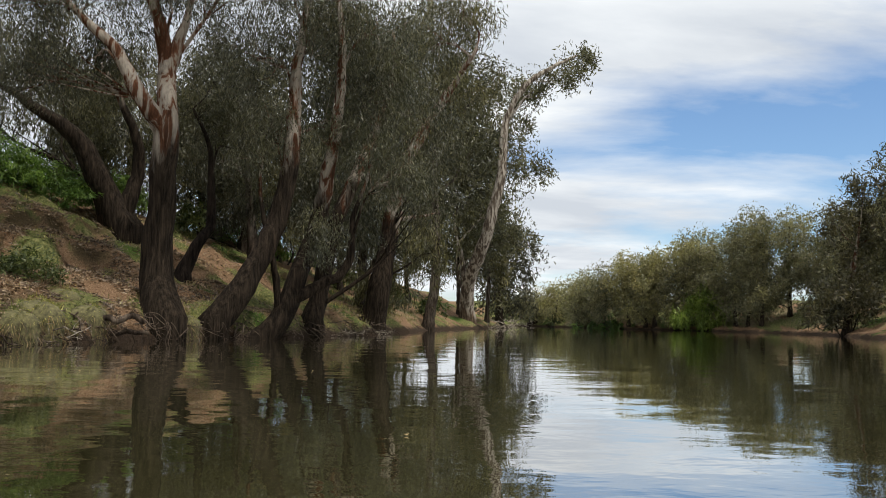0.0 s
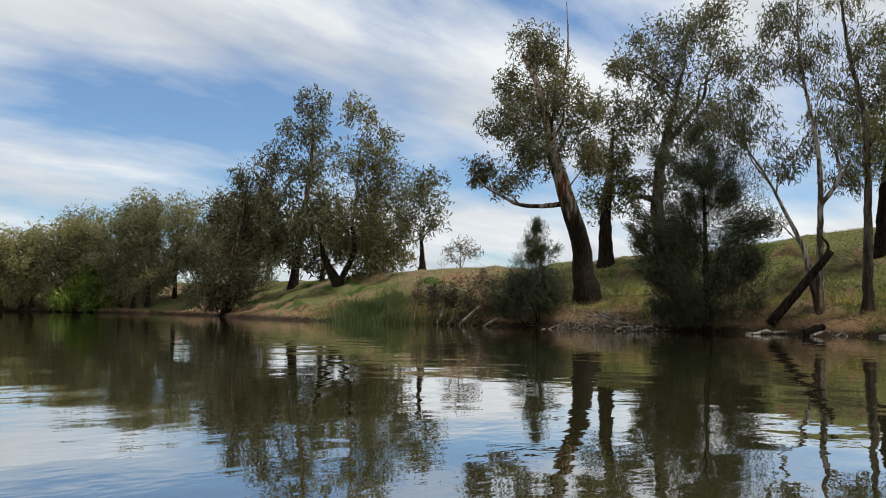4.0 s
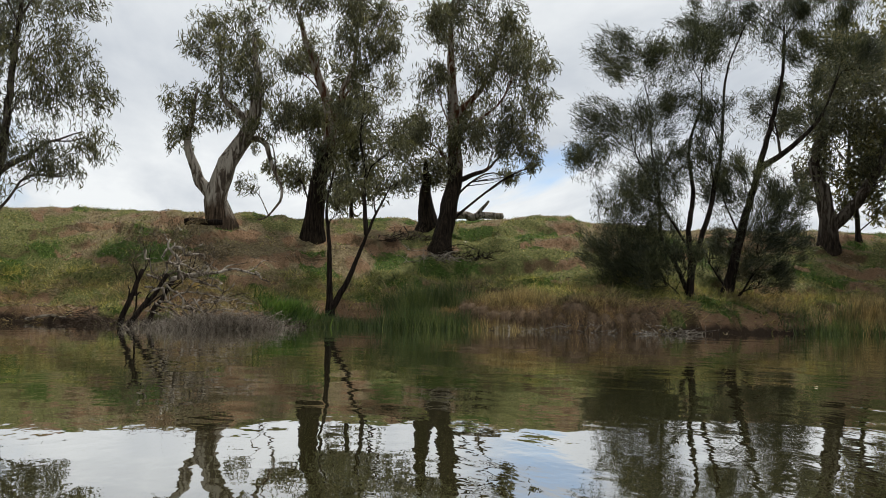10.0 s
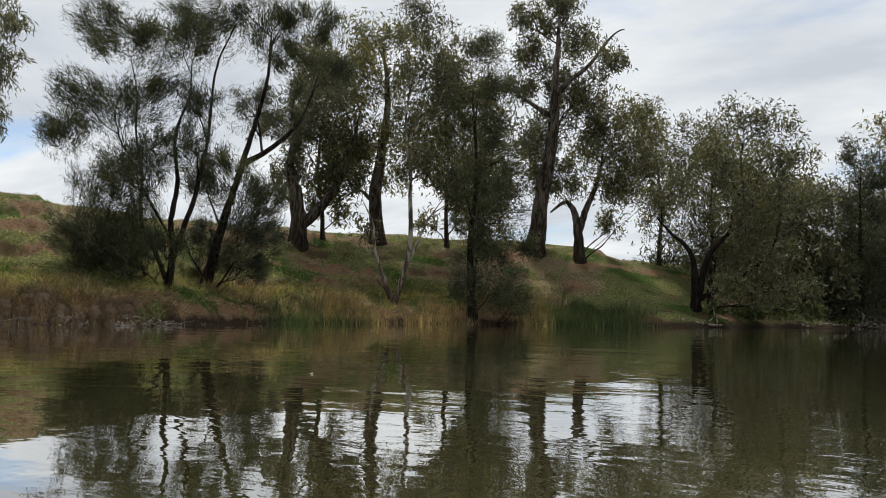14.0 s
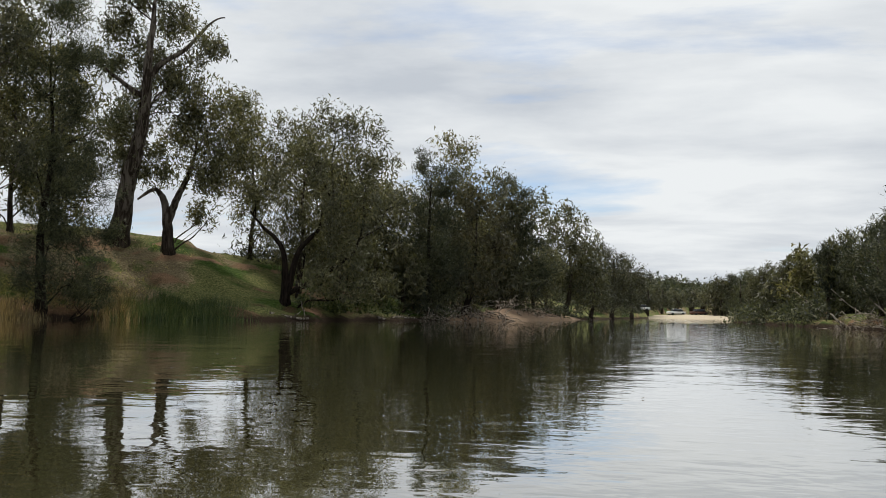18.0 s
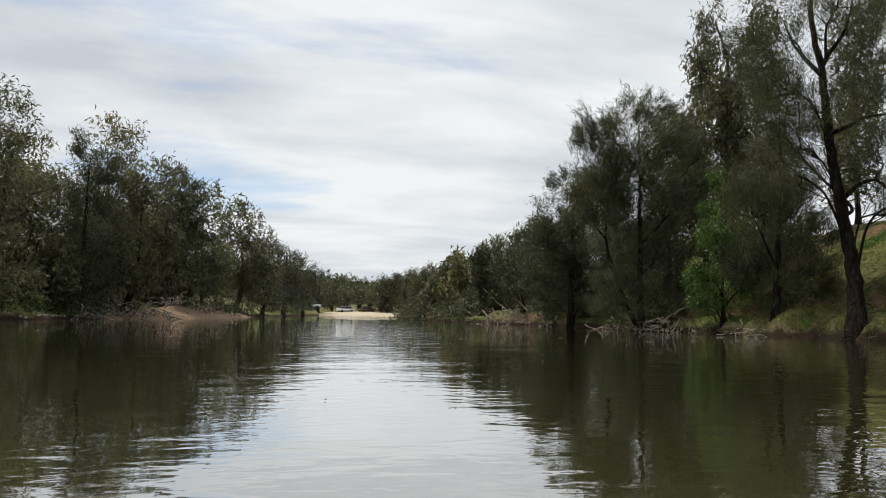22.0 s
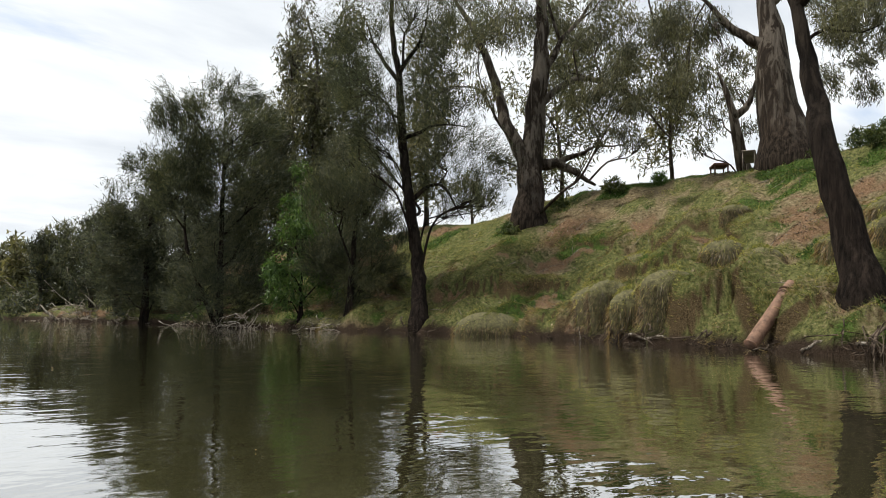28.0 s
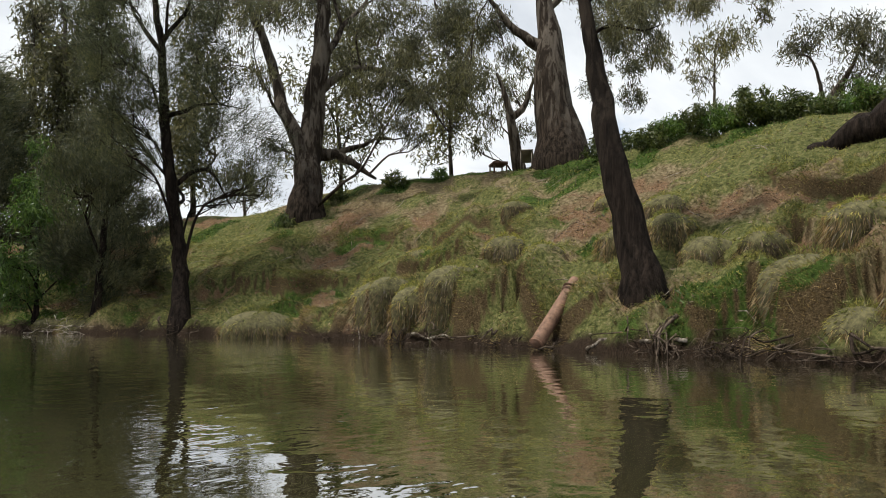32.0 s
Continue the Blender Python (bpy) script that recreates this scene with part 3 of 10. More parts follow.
def tube(P, R, sides=6, rng=None, rough=0.0):
    """A round limb along P with radii R; returns vertices and quads."""
    P, R = np.asarray(P, float), np.asarray(R, float)
    T = np.gradient(P, axis=0)
    T /= np.linalg.norm(T, axis=1)[:, None] + 1e-9
    ref = np.where(np.abs(T[:, 2:3]) > 0.95, np.array([[1.0, 0, 0]]), np.array([[0, 0, 1.0]]))
    A = np.cross(T, ref)
    A /= np.linalg.norm(A, axis=1)[:, None]
    for k in range(1, len(A)):
        A[k] = A[k - 1] - T[k] * (A[k - 1] @ T[k])
        A[k] /= np.linalg.norm(A[k]) + 1e-9
    B = np.cross(T, A)
    ang = np.arange(sides) * 2 * np.pi / sides
    rad = R[:, None] * np.ones(sides)
    if rough and rng is not None:
        lobes = rng.normal(0, rough, (1, sides)) + 0.5 * rng.normal(0, rough, (len(P), sides))
        rad = rad * (1 + lobes)
    V = P[:, None] + rad[..., None] * (np.cos(ang)[None, :, None] * A[:, None] + np.sin(ang)[None, :, None] * B[:, None])
    n = len(P)
    i = np.arange(n - 1)[:, None] * sides + np.arange(sides)
    j = np.arange(n - 1)[:, None] * sides + (np.arange(sides) + 1) % sides
    F = np.stack([i, j, j + sides, i + sides], 2).reshape(-1, 4)
    tip = np.arange(sides) + (n - 1) * sides
    V = np.vstack([V.reshape(-1, 3), P[-1:] + T[-1:] * R[-1] * 0.4, P[:1] - T[:1] * R[0] * 0.15])
    caps = [np.stack([a, np.roll(a, -1), np.roll(a, -2), np.full(sides, k)], 1)[::2] for a, k in ((tip, len(V) - 2), (np.arange(sides)[::-1], len(V) - 1))]
    return V, np.vstack([F] + caps)


class Heap:
    """Joins several pieces into one mesh."""

    def __init__(self):
        self.v, self.f, self.n = [], [], 0

    def add(self, VF):
        V, F = VF
        self.v.append(V)
        self.f.append(F + self.n)
        self.n += len(V)

    def done(self):
        return np.vstack(self.v), np.vstack(self.f)


def leaves(C, rng, size, slim, way, spread=0.5):
    """A small pointed leaf at every place in C."""
    n = len(C)
    d = rng.normal(0, spread, (n, 3)) + way
    d /= np.linalg.norm(d, axis=1)[:, None] + 1e-9
    side = np.cross(d, rng.normal(0, 1, (n, 3)))
    side /= np.linalg.norm(side, axis=1)[:, None] + 1e-9
    L = (size * rng.uniform(0.65, 1.35, n))[:, None]
    b = C + d * L * 0.5
    q = C - d * L * 0.15
    V = np.stack([q + side * L * slim * 0.5 - d * L * 0.3, b, q - side * L * slim * 0.5], 1)
    return V.reshape(-1, 3), np.arange(3 * n).reshape(-1, 3)


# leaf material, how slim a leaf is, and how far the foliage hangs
# "old" picks the gum leaves whose tones are darkened to paint shade.
LEAFY = {"gum": (GUM, 0.19, 1.2), "old": (GUM_SHADED, 0.18, 1.4), "warm": (GUM_WARM, 0.17, 1.1), "far": (GUM_HAZED, 0.3, 0.7), "oak": (OAK, 0.085, 0.25), "willow": (WILLOW, 0.14, 2.6),
         "fresh": (FRESH, 0.22, 0.6), "shrub": (SHRUB, 0.3, 0.3), "dry": (DRY, 0.1, -0.4)}
# how full and long-leaved the crowns are, and how loosely each kind spreads its foliage
FULL, LONG = 1.08, 1.3
AIRY = {"oak": 1.2, "gum": 1.06, "old": 1.06, "far": 1.1}


def tree(x, y, az, stems, crown, leaf=0.2, kind="gum", bark=BARK_RED, label="tall river red gum with grey-green drooping leaves", cover=2.2, category="tree",
         name="gum_tree", depth=1.0, limbs=True, back=0.0, group="", hang=False):
    """A tree seen along az. stems: (radius, across, up, across, up, ...). crown: (across, up, radius) a clump of foliage."""
    rng = np.random.default_rng(int(abs(x * 131 + y * 977)) + 7)
    mat, slim, droop = LEAFY[kind]
    if y < -100 and gz(x, y) < -0.2:
        # trees of the far reach stand on its beach
        k = -197.0 / y
        x, y, leaf = x * k, y * k, leaf * k
        stems, crown = [tuple(v * k for v in st) for st in stems], [tuple(v * k for v in c) for c in crown]
    far_off = leaf > 0.33
    long = leaf * (1.02 if far_off else LONG)
    slim = min(0.38, slim * (1.6 if far_off else 1.0))
    root = new(name)
    root.matrix_world = pose(x, y, gz(x, y) - 0.1, 0, 0, -az)
    tagged(root, label, category, group)
    paths, boles = [], []
    for k, st in enumerate(stems):
        r, uw = st[0], np.array(st[1:], float).reshape(-1, 2)
        v = np.cumsum(rng.normal(0, 0.06, len(uw))) * (uw[-1, 1] - uw[0, 1]) * 0.5
        v -= v[0]
        if k:
            base = np.vstack([p for p, _ in paths])
            q = np.array([uw[0, 0], 0, uw[0, 1]])
            hit = base[np.argmin(np.linalg.norm((base - q) * (1, 0.3, 1), axis=1))]
            uw[0], v = (hit[0], hit[2]), v + hit[1]
        P = spline(np.stack([uw[:, 0], v, uw[:, 1]], 1), max(0.35, r))
        P += rng.normal(0, 0.06 * r, P.shape)
        if k or r < 0.26:
            far = np.linalg.norm(P[-1] - P[0]) * (1.0 if k else 0.6)
            t = np.linspace(0, 1, len(P))[:, None]
            P += sum(rng.normal(0, 0.028 * far / f, 3) * np.sin(np.pi * f * t + rng.uniform(0, 6)) * np.minimum(1, 3 * t) for f in (2, 3, 5))
        s = np.linspace(0, 1, len(P))
        R = r * (1 - 0.84 * s ** (1.3 if r > 0.4 and k == 0 else 0.85))
        if k == 0:
            P = np.vstack([P[:1] - (0, 0, 1.3), P])
            R = np.concatenate([R[:1], R])
            R *= 1 + 0.45 * np.exp(-np.maximum(P[:, 2], 0) / (1.1 * r + 0.1))
        paths.append((P, R))
        bole = np_part("trunk", *tube(P, R, 12 if r > 0.2 else 7, rng, 0.07), bark, root)
        boles.append(bole)
    pts = np.vstack([p for p, _ in paths]) if paths else np.zeros((1, 3))
    rad = np.concatenate([q for _, q in paths]) if paths else np.full(1, 0.08)
    C = np.array(crown, float).reshape(-1, 3)
    cen = []
    span = max(1.0, 0.5 * (C[:, 0].max() - C[:, 0].min() if len(C) else 1)) * depth
    for u, w, r in C:
        v = np.clip(rng.normal(0, 0.45), -1, 1) * span + back
        cen.append((u, v, w))
    spots, ways = [], []
    twigs = Heap()
    reach = [np.min(np.linalg.norm(pts - c, axis=1)) for c in cen]
    for k in np.argsort(reach):
        (u, v, w), r = cen[k], C[k, 2]
        weight = cover * r * r
        r *= AIRY.get(kind, 1.0)
        c = np.array([u, v, w])
        side = np.hypot(pts[:, 0] - u, pts[:, 1] - v)
        want = w - 0.75 * side - 0.35 * r
        gap = side + 1.3 * np.abs(pts[:, 2] - want + rng.normal(0, 0.25 * r + 0.3)) + 4 * np.maximum(0, pts[:, 2] - w + 0.3 * r)
        if hang:
            gap = side + 0.6 * np.maximum(0, w + 0.5 * r - pts[:, 2]) + 0.3 * np.abs(pts[:, 2] - w) + rng.normal(0, 0.2, len(pts))
        j = int(np.argmin(gap))
        p0 = pts[j]
        far = np.linalg.norm(c - p0)
        # the clump breaks up into smaller bunches at the ends of its twigs
        ne = (18 if kind == "oak" else 9) if leaf < 0.3 else 7
        ends = rng.normal(0, 1, (ne, 3)) * (1, 1, 0.9) + (0, 0, 0.2)
        ends = c + ends / np.linalg.norm(ends, axis=1)[:, None] * r * rng.uniform(0.3, 0.92, (ne, 1))
        bunch = r * rng.uniform(0.28, 0.55, ne)
        if limbs:
            mid = p0 + (c - p0) * ((0.5, 0.5, 0.25) if hang else (0.42, 0.42, 0.58)) + rng.normal(0, 0.11 * far, 3)
            low = c - (0, 0, 0.45 * r) + rng.normal(0, 0.08 * far, 3)
            mid2 = 0.5 * (mid + c) + rng.normal(0, 0.07 * far, 3)
            P = spline([p0, mid, mid2, 0.5 * (low + c)], 0.45)
            r0 = min(rad[j] * 0.75, 0.012 * far + 0.008 * r + 0.015)
            R = np.linspace(r0, r0 * 0.4, len(P))
            np_part("limb", *tube(P, R, 6), bark, boles[0] if boles else root)
            pts, rad = np.vstack([pts, P[2:]]), np.concatenate([rad, R[2:]])
            for e in ends[:4] if far_off else ends[:12]:
                k0 = P[int(len(P) * rng.uniform(0.4, 0.99))]
                m2 = (k0 + e) / 2 + rng.normal(0, 0.1 * r, 3)
                Q = spline([k0, m2, e], max(0.6, r * 0.5))
                twigs.add(tube(Q, np.linspace(r0 * 0.42, 0.008, len(Q)), 3))
        nc = (3 if kind == "oak" else 6) * ne
        own = rng.integers(0, ne, nc)
        cl = rng.normal(0, 1, (nc, 3))
        cl = cl / np.linalg.norm(cl, axis=1)[:, None] * rng.uniform(0.1, 1, (nc, 1)) ** 0.6 * bunch[own][:, None]
        cl = np.vstack([ends[own] + cl, ends])
        own = np.concatenate([own, np.arange(ne)])
        run = rng.normal(0, 0.4, cl.shape) + 0.5 * (cl - c) / r
        if kind == "oak":
            # feathery plumes that point up and out
            plume = (ends - p0) * (1, 1, 0.3) / (np.linalg.norm(ends - p0, axis=1)[:, None] + 1e-6) + rng.normal(0, 0.25, ends.shape) + (0, 0, 0.55)
            run = 1.6 * plume[own] + rng.normal(0, 0.22, cl.shape)
            cl = ends[own] + 0.55 * (cl - ends[own])
        run[:, 2] -= droop
        run *= (r * rng.uniform(0.3, 0.7, (len(cl), 1))) / (np.linalg.norm(run, axis=1)[:, None] + 1e-6)
        wt = rng.uniform(0.15, 1.0, len(cl)) * bunch[own]
        n = int(FULL * math.pi * weight / (0.5 * slim * long ** 2 * 0.85))
        pick = rng.choice(len(cl), n, p=wt / wt.sum())
        g = rng.normal(0, 1, (n, 3)) * (r * 0.1)
        at = cl[pick] + g + run[pick] * rng.uniform(-0.2, 1, (n, 1))
        loose = rng.uniform(0, 1, n) < 0.3
        ball = rng.normal(0, 1, (n, 3))
        at[loose] = (c + ball / np.linalg.norm(ball, axis=1)[:, None] * r * 1.05 * rng.uniform(0, 1, (n, 1)) ** 0.4)[loose]
        spots.append(at)
        ways.append(run[pick] / (np.linalg.norm(run[pick], axis=1)[:, None] + 1e-6))
    if twigs.n:
        tagged(np_part("branchwork", *twigs.done(), bark, root), kind="stuff")
    S, W = np.vstack(spots), np.vstack(ways)
    keep = S[:, 2] > 0.1
    np_part("crown", *leaves(S[keep], rng, long, slim, W[keep] * (0.5 if far_off else 1.1)), mat, root, smooth=False)
    return root



# ---------------------------------------------------------------- dead wood, reeds, grass


def limb_line(P0, P1, rng, bend=0.12, n=5, sag=0.0):
    P0, P1 = np.array(P0, float), np.array(P1, float)
    L = np.linalg.norm(P1 - P0)
    s = np.linspace(0, 1, n)[:, None]
    P = P0 + (P1 - P0) * s + rng.normal(0, bend * L / n, (n, 3)) * np.minimum(1, s * 4)
    P[:, 2] -= sag * L * (4 * s[:, 0] * (1 - s[:, 0]))
    return spline(P, max(0.12, L / 14))


def log(x0, y0, z0, x1, y1, z1, r0, r1=None, mat=DEADWOOD, label="weathered grey log lying on the bank", name="log", forks=0, bend=0.12, group=""):
    """A fallen trunk or a stick between two places, with broken side branches."""
    rng = np.random.default_rng(int(abs(x0 * 97 + y1 * 31)) + 3)
    root = new(name)
    root.location = (x0, y0, z0)
    tagged(root, label, "log" if r0 > 0.07 else "branch", group)
    P = limb_line((0, 0, 0), (x1 - x0, y1 - y0, z1 - z0), rng, bend, 6)
    R = np.linspace(r0, r1 if r1 else r0 * 0.5, len(P))
    np_part("stem", *tube(P, R, 9, rng, 0.07 if r0 < 0.2 else 0.16), mat, root)
    L = np.linalg.norm(P[-1] - P[0])
    for k in range(forks):
        q = P[int(len(P) * rng.uniform(0.25, 0.9))]
        d = rng.normal(0, 1, 3) + 0.8 * (P[-1] - P[0]) / L
        d[2] = abs(d[2]) * 0.7
        e = q + d / np.linalg.norm(d) * L * rng.uniform(0.18, 0.42)
        Q = limb_line(q, e, rng, 0.25, 4)
        np_part("side_branch", *tube(Q, np.linspace(r0 * 0.42, r0 * 0.12, len(Q)), 6), mat, root)
    return root


def driftwood(x, y, az, length, width, n, size, mat=DEADWOOD, label="pile of bleached driftwood branches at the waterline", high=0.5, name="driftwood_pile", z=None):
    """A heap of crooked dead branches; az: the way the heap runs."""
    rng = np.random.default_rng(int(abs(x * 53 + y * 71)) + 11)
    root = new(name)
    z0 = max(0.02, gz(x, y)) if z is None else z
    root.matrix_world = pose(x, y, z0, 0, 0, -az)
    tagged(root, label, "driftwood")
    for k in range(n):
        u, v = rng.uniform(-0.5, 0.5) * length, rng.uniform(-0.5, 0.5) * width
        hgt = rng.uniform(0, high) * max(0.2, 1 - abs(2 * u / length))
        ang = rng.normal(0, 0.7)
        L = size * rng.uniform(0.5, 1.3)
        d = np.array([math.sin(ang) * 0.8 if width > length else math.cos(ang), math.sin(ang), rng.normal(0.05, 0.28)])
        p0 = np.array([u, v, hgt])
        P = limb_line(p0 - d * L / 2, p0 + d * L / 2, rng, 0.35, 5)
        P[:, 2] = np.maximum(P[:, 2], -0.12)
        H = Heap()
        r = size * rng.uniform(0.006, 0.018) + 0.006
        H.add(tube(P[::2], np.linspace(r, r * 0.4, len(P[::2])), 5))
        for q in range(3):
            a = P[int(len(P) * rng.uniform(0.3, 0.95))]
            e = a + rng.normal(0, 1, 3) * L * 0.16 + d * L * 0.14
            Q = limb_line(a, e, rng, 0.3, 3)
            H.add(tube(Q[::2], np.linspace(r * 0.5, r * 0.2, len(Q[::2])), 3))
        np_part("branch", *H.done(), mat, root)
    return root


def root_fan(x, y, az, length, n, high=0.7):
    """Bare roots that hang from the cut bank into the water."""
    rng = np.random.default_rng(int(abs(x * 17 + y * 59)) + 5)
    root = new("exposed_roots")
    root.matrix_world = pose(x, y, 0, 0, 0, -az)
    tagged(root, "tangled bare tree roots hanging over the water", "roots")
    for k in range(n):
        u = rng.uniform(-0.5, 0.5) * length
        top = np.array([u, rng.uniform(0.0, 0.7), rng.uniform(0.35, 1.0) * high])
        end = np.array([u + rng.normal(0, 0.7), rng.uniform(-0.9, -0.2), rng.uniform(-0.2, 0.1)])
        P = limb_line(top, end, rng, 0.6, 5)
        r = abs(rng.normal(0.009, 0.01)) + 0.006
        np_part("root", *tube(P, np.linspace(r, r * 0.35, len(P)), 5), ROOT, root)
    return root


def blade_mesh(P, h, w, rng, lean=0.35, drift=(0, 0)):
    """Upright blades: one slim triangle each, rooted at P."""
    n = len(P)
    a = rng.uniform(0, 2 * np.pi, n)
    H = h * rng.uniform(0.55, 1.3, n)
    side = np.stack([np.cos(a), np.sin(a), 0 * a], 1) * (w * rng.uniform(0.6, 1.4, n))[:, None] * 0.5
    tip = P + np.stack([rng.normal(drift[0], lean, n) * H, rng.normal(drift[1], lean, n) * H, H], 1)
    V = np.stack([P - side, P + side, tip], 1).reshape(-1, 3)
    return V, np.arange(3 * n).reshape(-1, 3)


def reed_bed(x, y, az, length, width, height, n, mat=REED, label="dense stand of green reeds at the water", name="reed_bed", category="reeds", blade=0.04, lean=0.26):
    rng = np.random.default_rng(int(abs(x * 37 + y * 13)) + 17)
    a = radians(az)
    u, v = rng.normal(0, 0.3, n) * length, rng.normal(0, 0.28, n) * width
    u += 0.25 * length * vnoise(u * 0.9, v * 0.9, 3) * 0.4
    X, Y = x + u * math.cos(a) + v * math.sin(a), y - u * math.sin(a) + v * math.cos(a)
    Z = np.maximum(ground(X, Y), -0.1)
    P = np.stack([X, Y, Z - 0.03], 1)
    hh = height * (1 - 0.5 * np.clip((u / (0.75 * length)) ** 2, 0, 1)) * (0.85 + 0.3 * vnoise(X * 0.8, Y * 0.8, 9))
    V, F = blade_mesh(P, hh, blade, rng, lean)
    ob = np_part(name, V, F, mat, smooth=False)
    return tagged(ob, label, category, kind="stuff")


def tussock(x, y, r, h, n, mat=TUSSOCK, label="rounded grass tussock at the foot of the bank", lift=0.0, z=None):
    """A mound of grass whose long blades fall over on all sides."""
    rng = np.random.default_rng(int(abs(x * 29 + y * 41)) + 23)
    root = new("grass_tussock")
    root.location = (x, y, max(0.05, gz(x, y) - 0.5 * h) + lift if z is None else z)
    tagged(root, label, "grass")
    a, s = rng.uniform(0, 2 * np.pi, n), np.sqrt(rng.uniform(0, 1, n))
    dome = np.sqrt(np.maximum(0, 1 - s * s))
    lob = 1 + 0.16 * np.sin(3 * a + x) + 0.1 * np.sin(5 * a + y)
    P = np.stack([np.cos(a) * s * r * 0.9 * lob, np.sin(a) * s * r * 0.9 * lob, dome * h * (0.72 + 0.12 * np.sin(4 * a + 7 * s))], 1)
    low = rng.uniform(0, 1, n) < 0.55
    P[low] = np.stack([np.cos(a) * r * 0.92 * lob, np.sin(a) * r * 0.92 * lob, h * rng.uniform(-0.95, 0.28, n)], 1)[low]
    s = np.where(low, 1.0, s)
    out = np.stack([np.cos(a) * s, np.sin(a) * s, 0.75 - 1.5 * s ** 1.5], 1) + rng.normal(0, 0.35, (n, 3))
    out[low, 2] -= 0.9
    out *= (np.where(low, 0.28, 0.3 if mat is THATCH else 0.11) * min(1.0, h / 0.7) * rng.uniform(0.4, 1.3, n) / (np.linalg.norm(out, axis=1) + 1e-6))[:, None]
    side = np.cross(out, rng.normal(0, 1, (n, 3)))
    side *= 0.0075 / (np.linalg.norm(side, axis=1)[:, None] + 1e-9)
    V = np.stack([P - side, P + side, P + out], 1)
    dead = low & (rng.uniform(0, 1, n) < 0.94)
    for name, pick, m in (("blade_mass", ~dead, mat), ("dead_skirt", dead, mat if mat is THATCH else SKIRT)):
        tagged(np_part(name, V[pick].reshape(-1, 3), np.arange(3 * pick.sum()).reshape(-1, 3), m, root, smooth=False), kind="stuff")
    k = 16
    ang = np.arange(k) * 2 * np.pi / k
    lob = 1 + 0.16 * np.sin(3 * ang + x) + 0.1 * np.sin(5 * ang + y)
    rows = [np.stack([np.cos(ang) * r * q * lob, np.sin(ang) * r * q * lob, np.full(k, h * z)], 1) for q, z in ((0.74, -1.6), (0.8, -0.6), (0.9, 0.1), (0.84, 0.34), (0.62, 0.55), (0.3, 0.68), (0.02, 0.71))]
    i = np.arange(6)[:, None] * k + np.arange(k)
    j = np.arange(6)[:, None] * k + (np.arange(k) + 1) % k
    np_part("soil_mound", np.vstack(rows), np.stack([i, j, j + k, i + k], 2).reshape(-1, 4), DEAD_MAT if mat is THATCH else HUMMOCK, root)
    return root


def sand_bank(x, y, az, length, width, high, mat=SAND, label="low bank of bare pinkish sand at the water"):
    """A low bare bank of pale sand at the water's edge."""
    rng = np.random.default_rng(8)
    root = new("sand_bank")
    root.matrix_world = pose(x, y, -0.15, 0, 0, -az)
    tagged(root, label, "sand")
    U, W = np.meshgrid(np.linspace(-1, 1, 61), np.linspace(-1, 1, 31))
    u, w = U.ravel(), W.ravel()
    fall = np.clip(1 - (u * u + w * w), 0, 1) ** 0.7
    z = high * fall * (0.8 + 0.25 * fbm(u * 4, w * 3, 4, 71)) - 0.25 * (fall <= 0)
    i = (np.arange(30)[:, None] * 61 + np.arange(60)).ravel()
    np_part("sand", np.stack([u * length / 2, w * width / 2, z], 1), np.stack([i, i + 1, i + 62, i + 61], 1), mat, root)


def scatter(n, x0, x1, y0, y1, lo, hi, rng, want):
    """Places on the banks between two distances from the water, where that kind of plant grows."""
    X, Y = rng.uniform(x0, x1, n), rng.uniform(y0, y1, n)
    shape = bank_shape(X, Y)
    ok = (~inside_river(X, Y)) & (shape[0] > lo) & (shape[0] < hi)
    X, Y, shape = X[ok], Y[ok], [q[ok] for q in shape]
    dirt, straw, fresh = plants(X, Y, shape)
    u = (shape[3] / (2 * math.pi)) % 1
    front = np.clip(1 - np.abs(u - 0.75) / 0.12, 0, 1)
    near = near_bank(X, Y)
    front = np.maximum(front * (1 - near), slumps(X, Y, shape[0])[1])
    chance = {"front": front, "grass": (1 - dirt) * (1 - 0.75 * straw) * (1 - 0.95 * front), "straw": (straw * (1 - 0.7 * dirt) + 0.06) * (1 - 0.7 * front), "fresh": fresh * (1 - dirt), "litter": 0.15 + dirt,
              "lip": slumps(X, Y, shape[0])[3] + (1 - near) * np.exp(-(((shape[3] / (2 * math.pi) - 0.93 + 0.5) % 1 - 0.5) / 0.08) ** 2) * (1 - 0.5 * dirt)}[want]
    ok = rng.uniform(0, 1, len(X)) < chance
    X, Y = X[ok], Y[ok]
    Z = ground(X, Y)
    up = Z > 0.03
    return np.stack([X[up], Y[up], Z[up] - 0.02], 1)


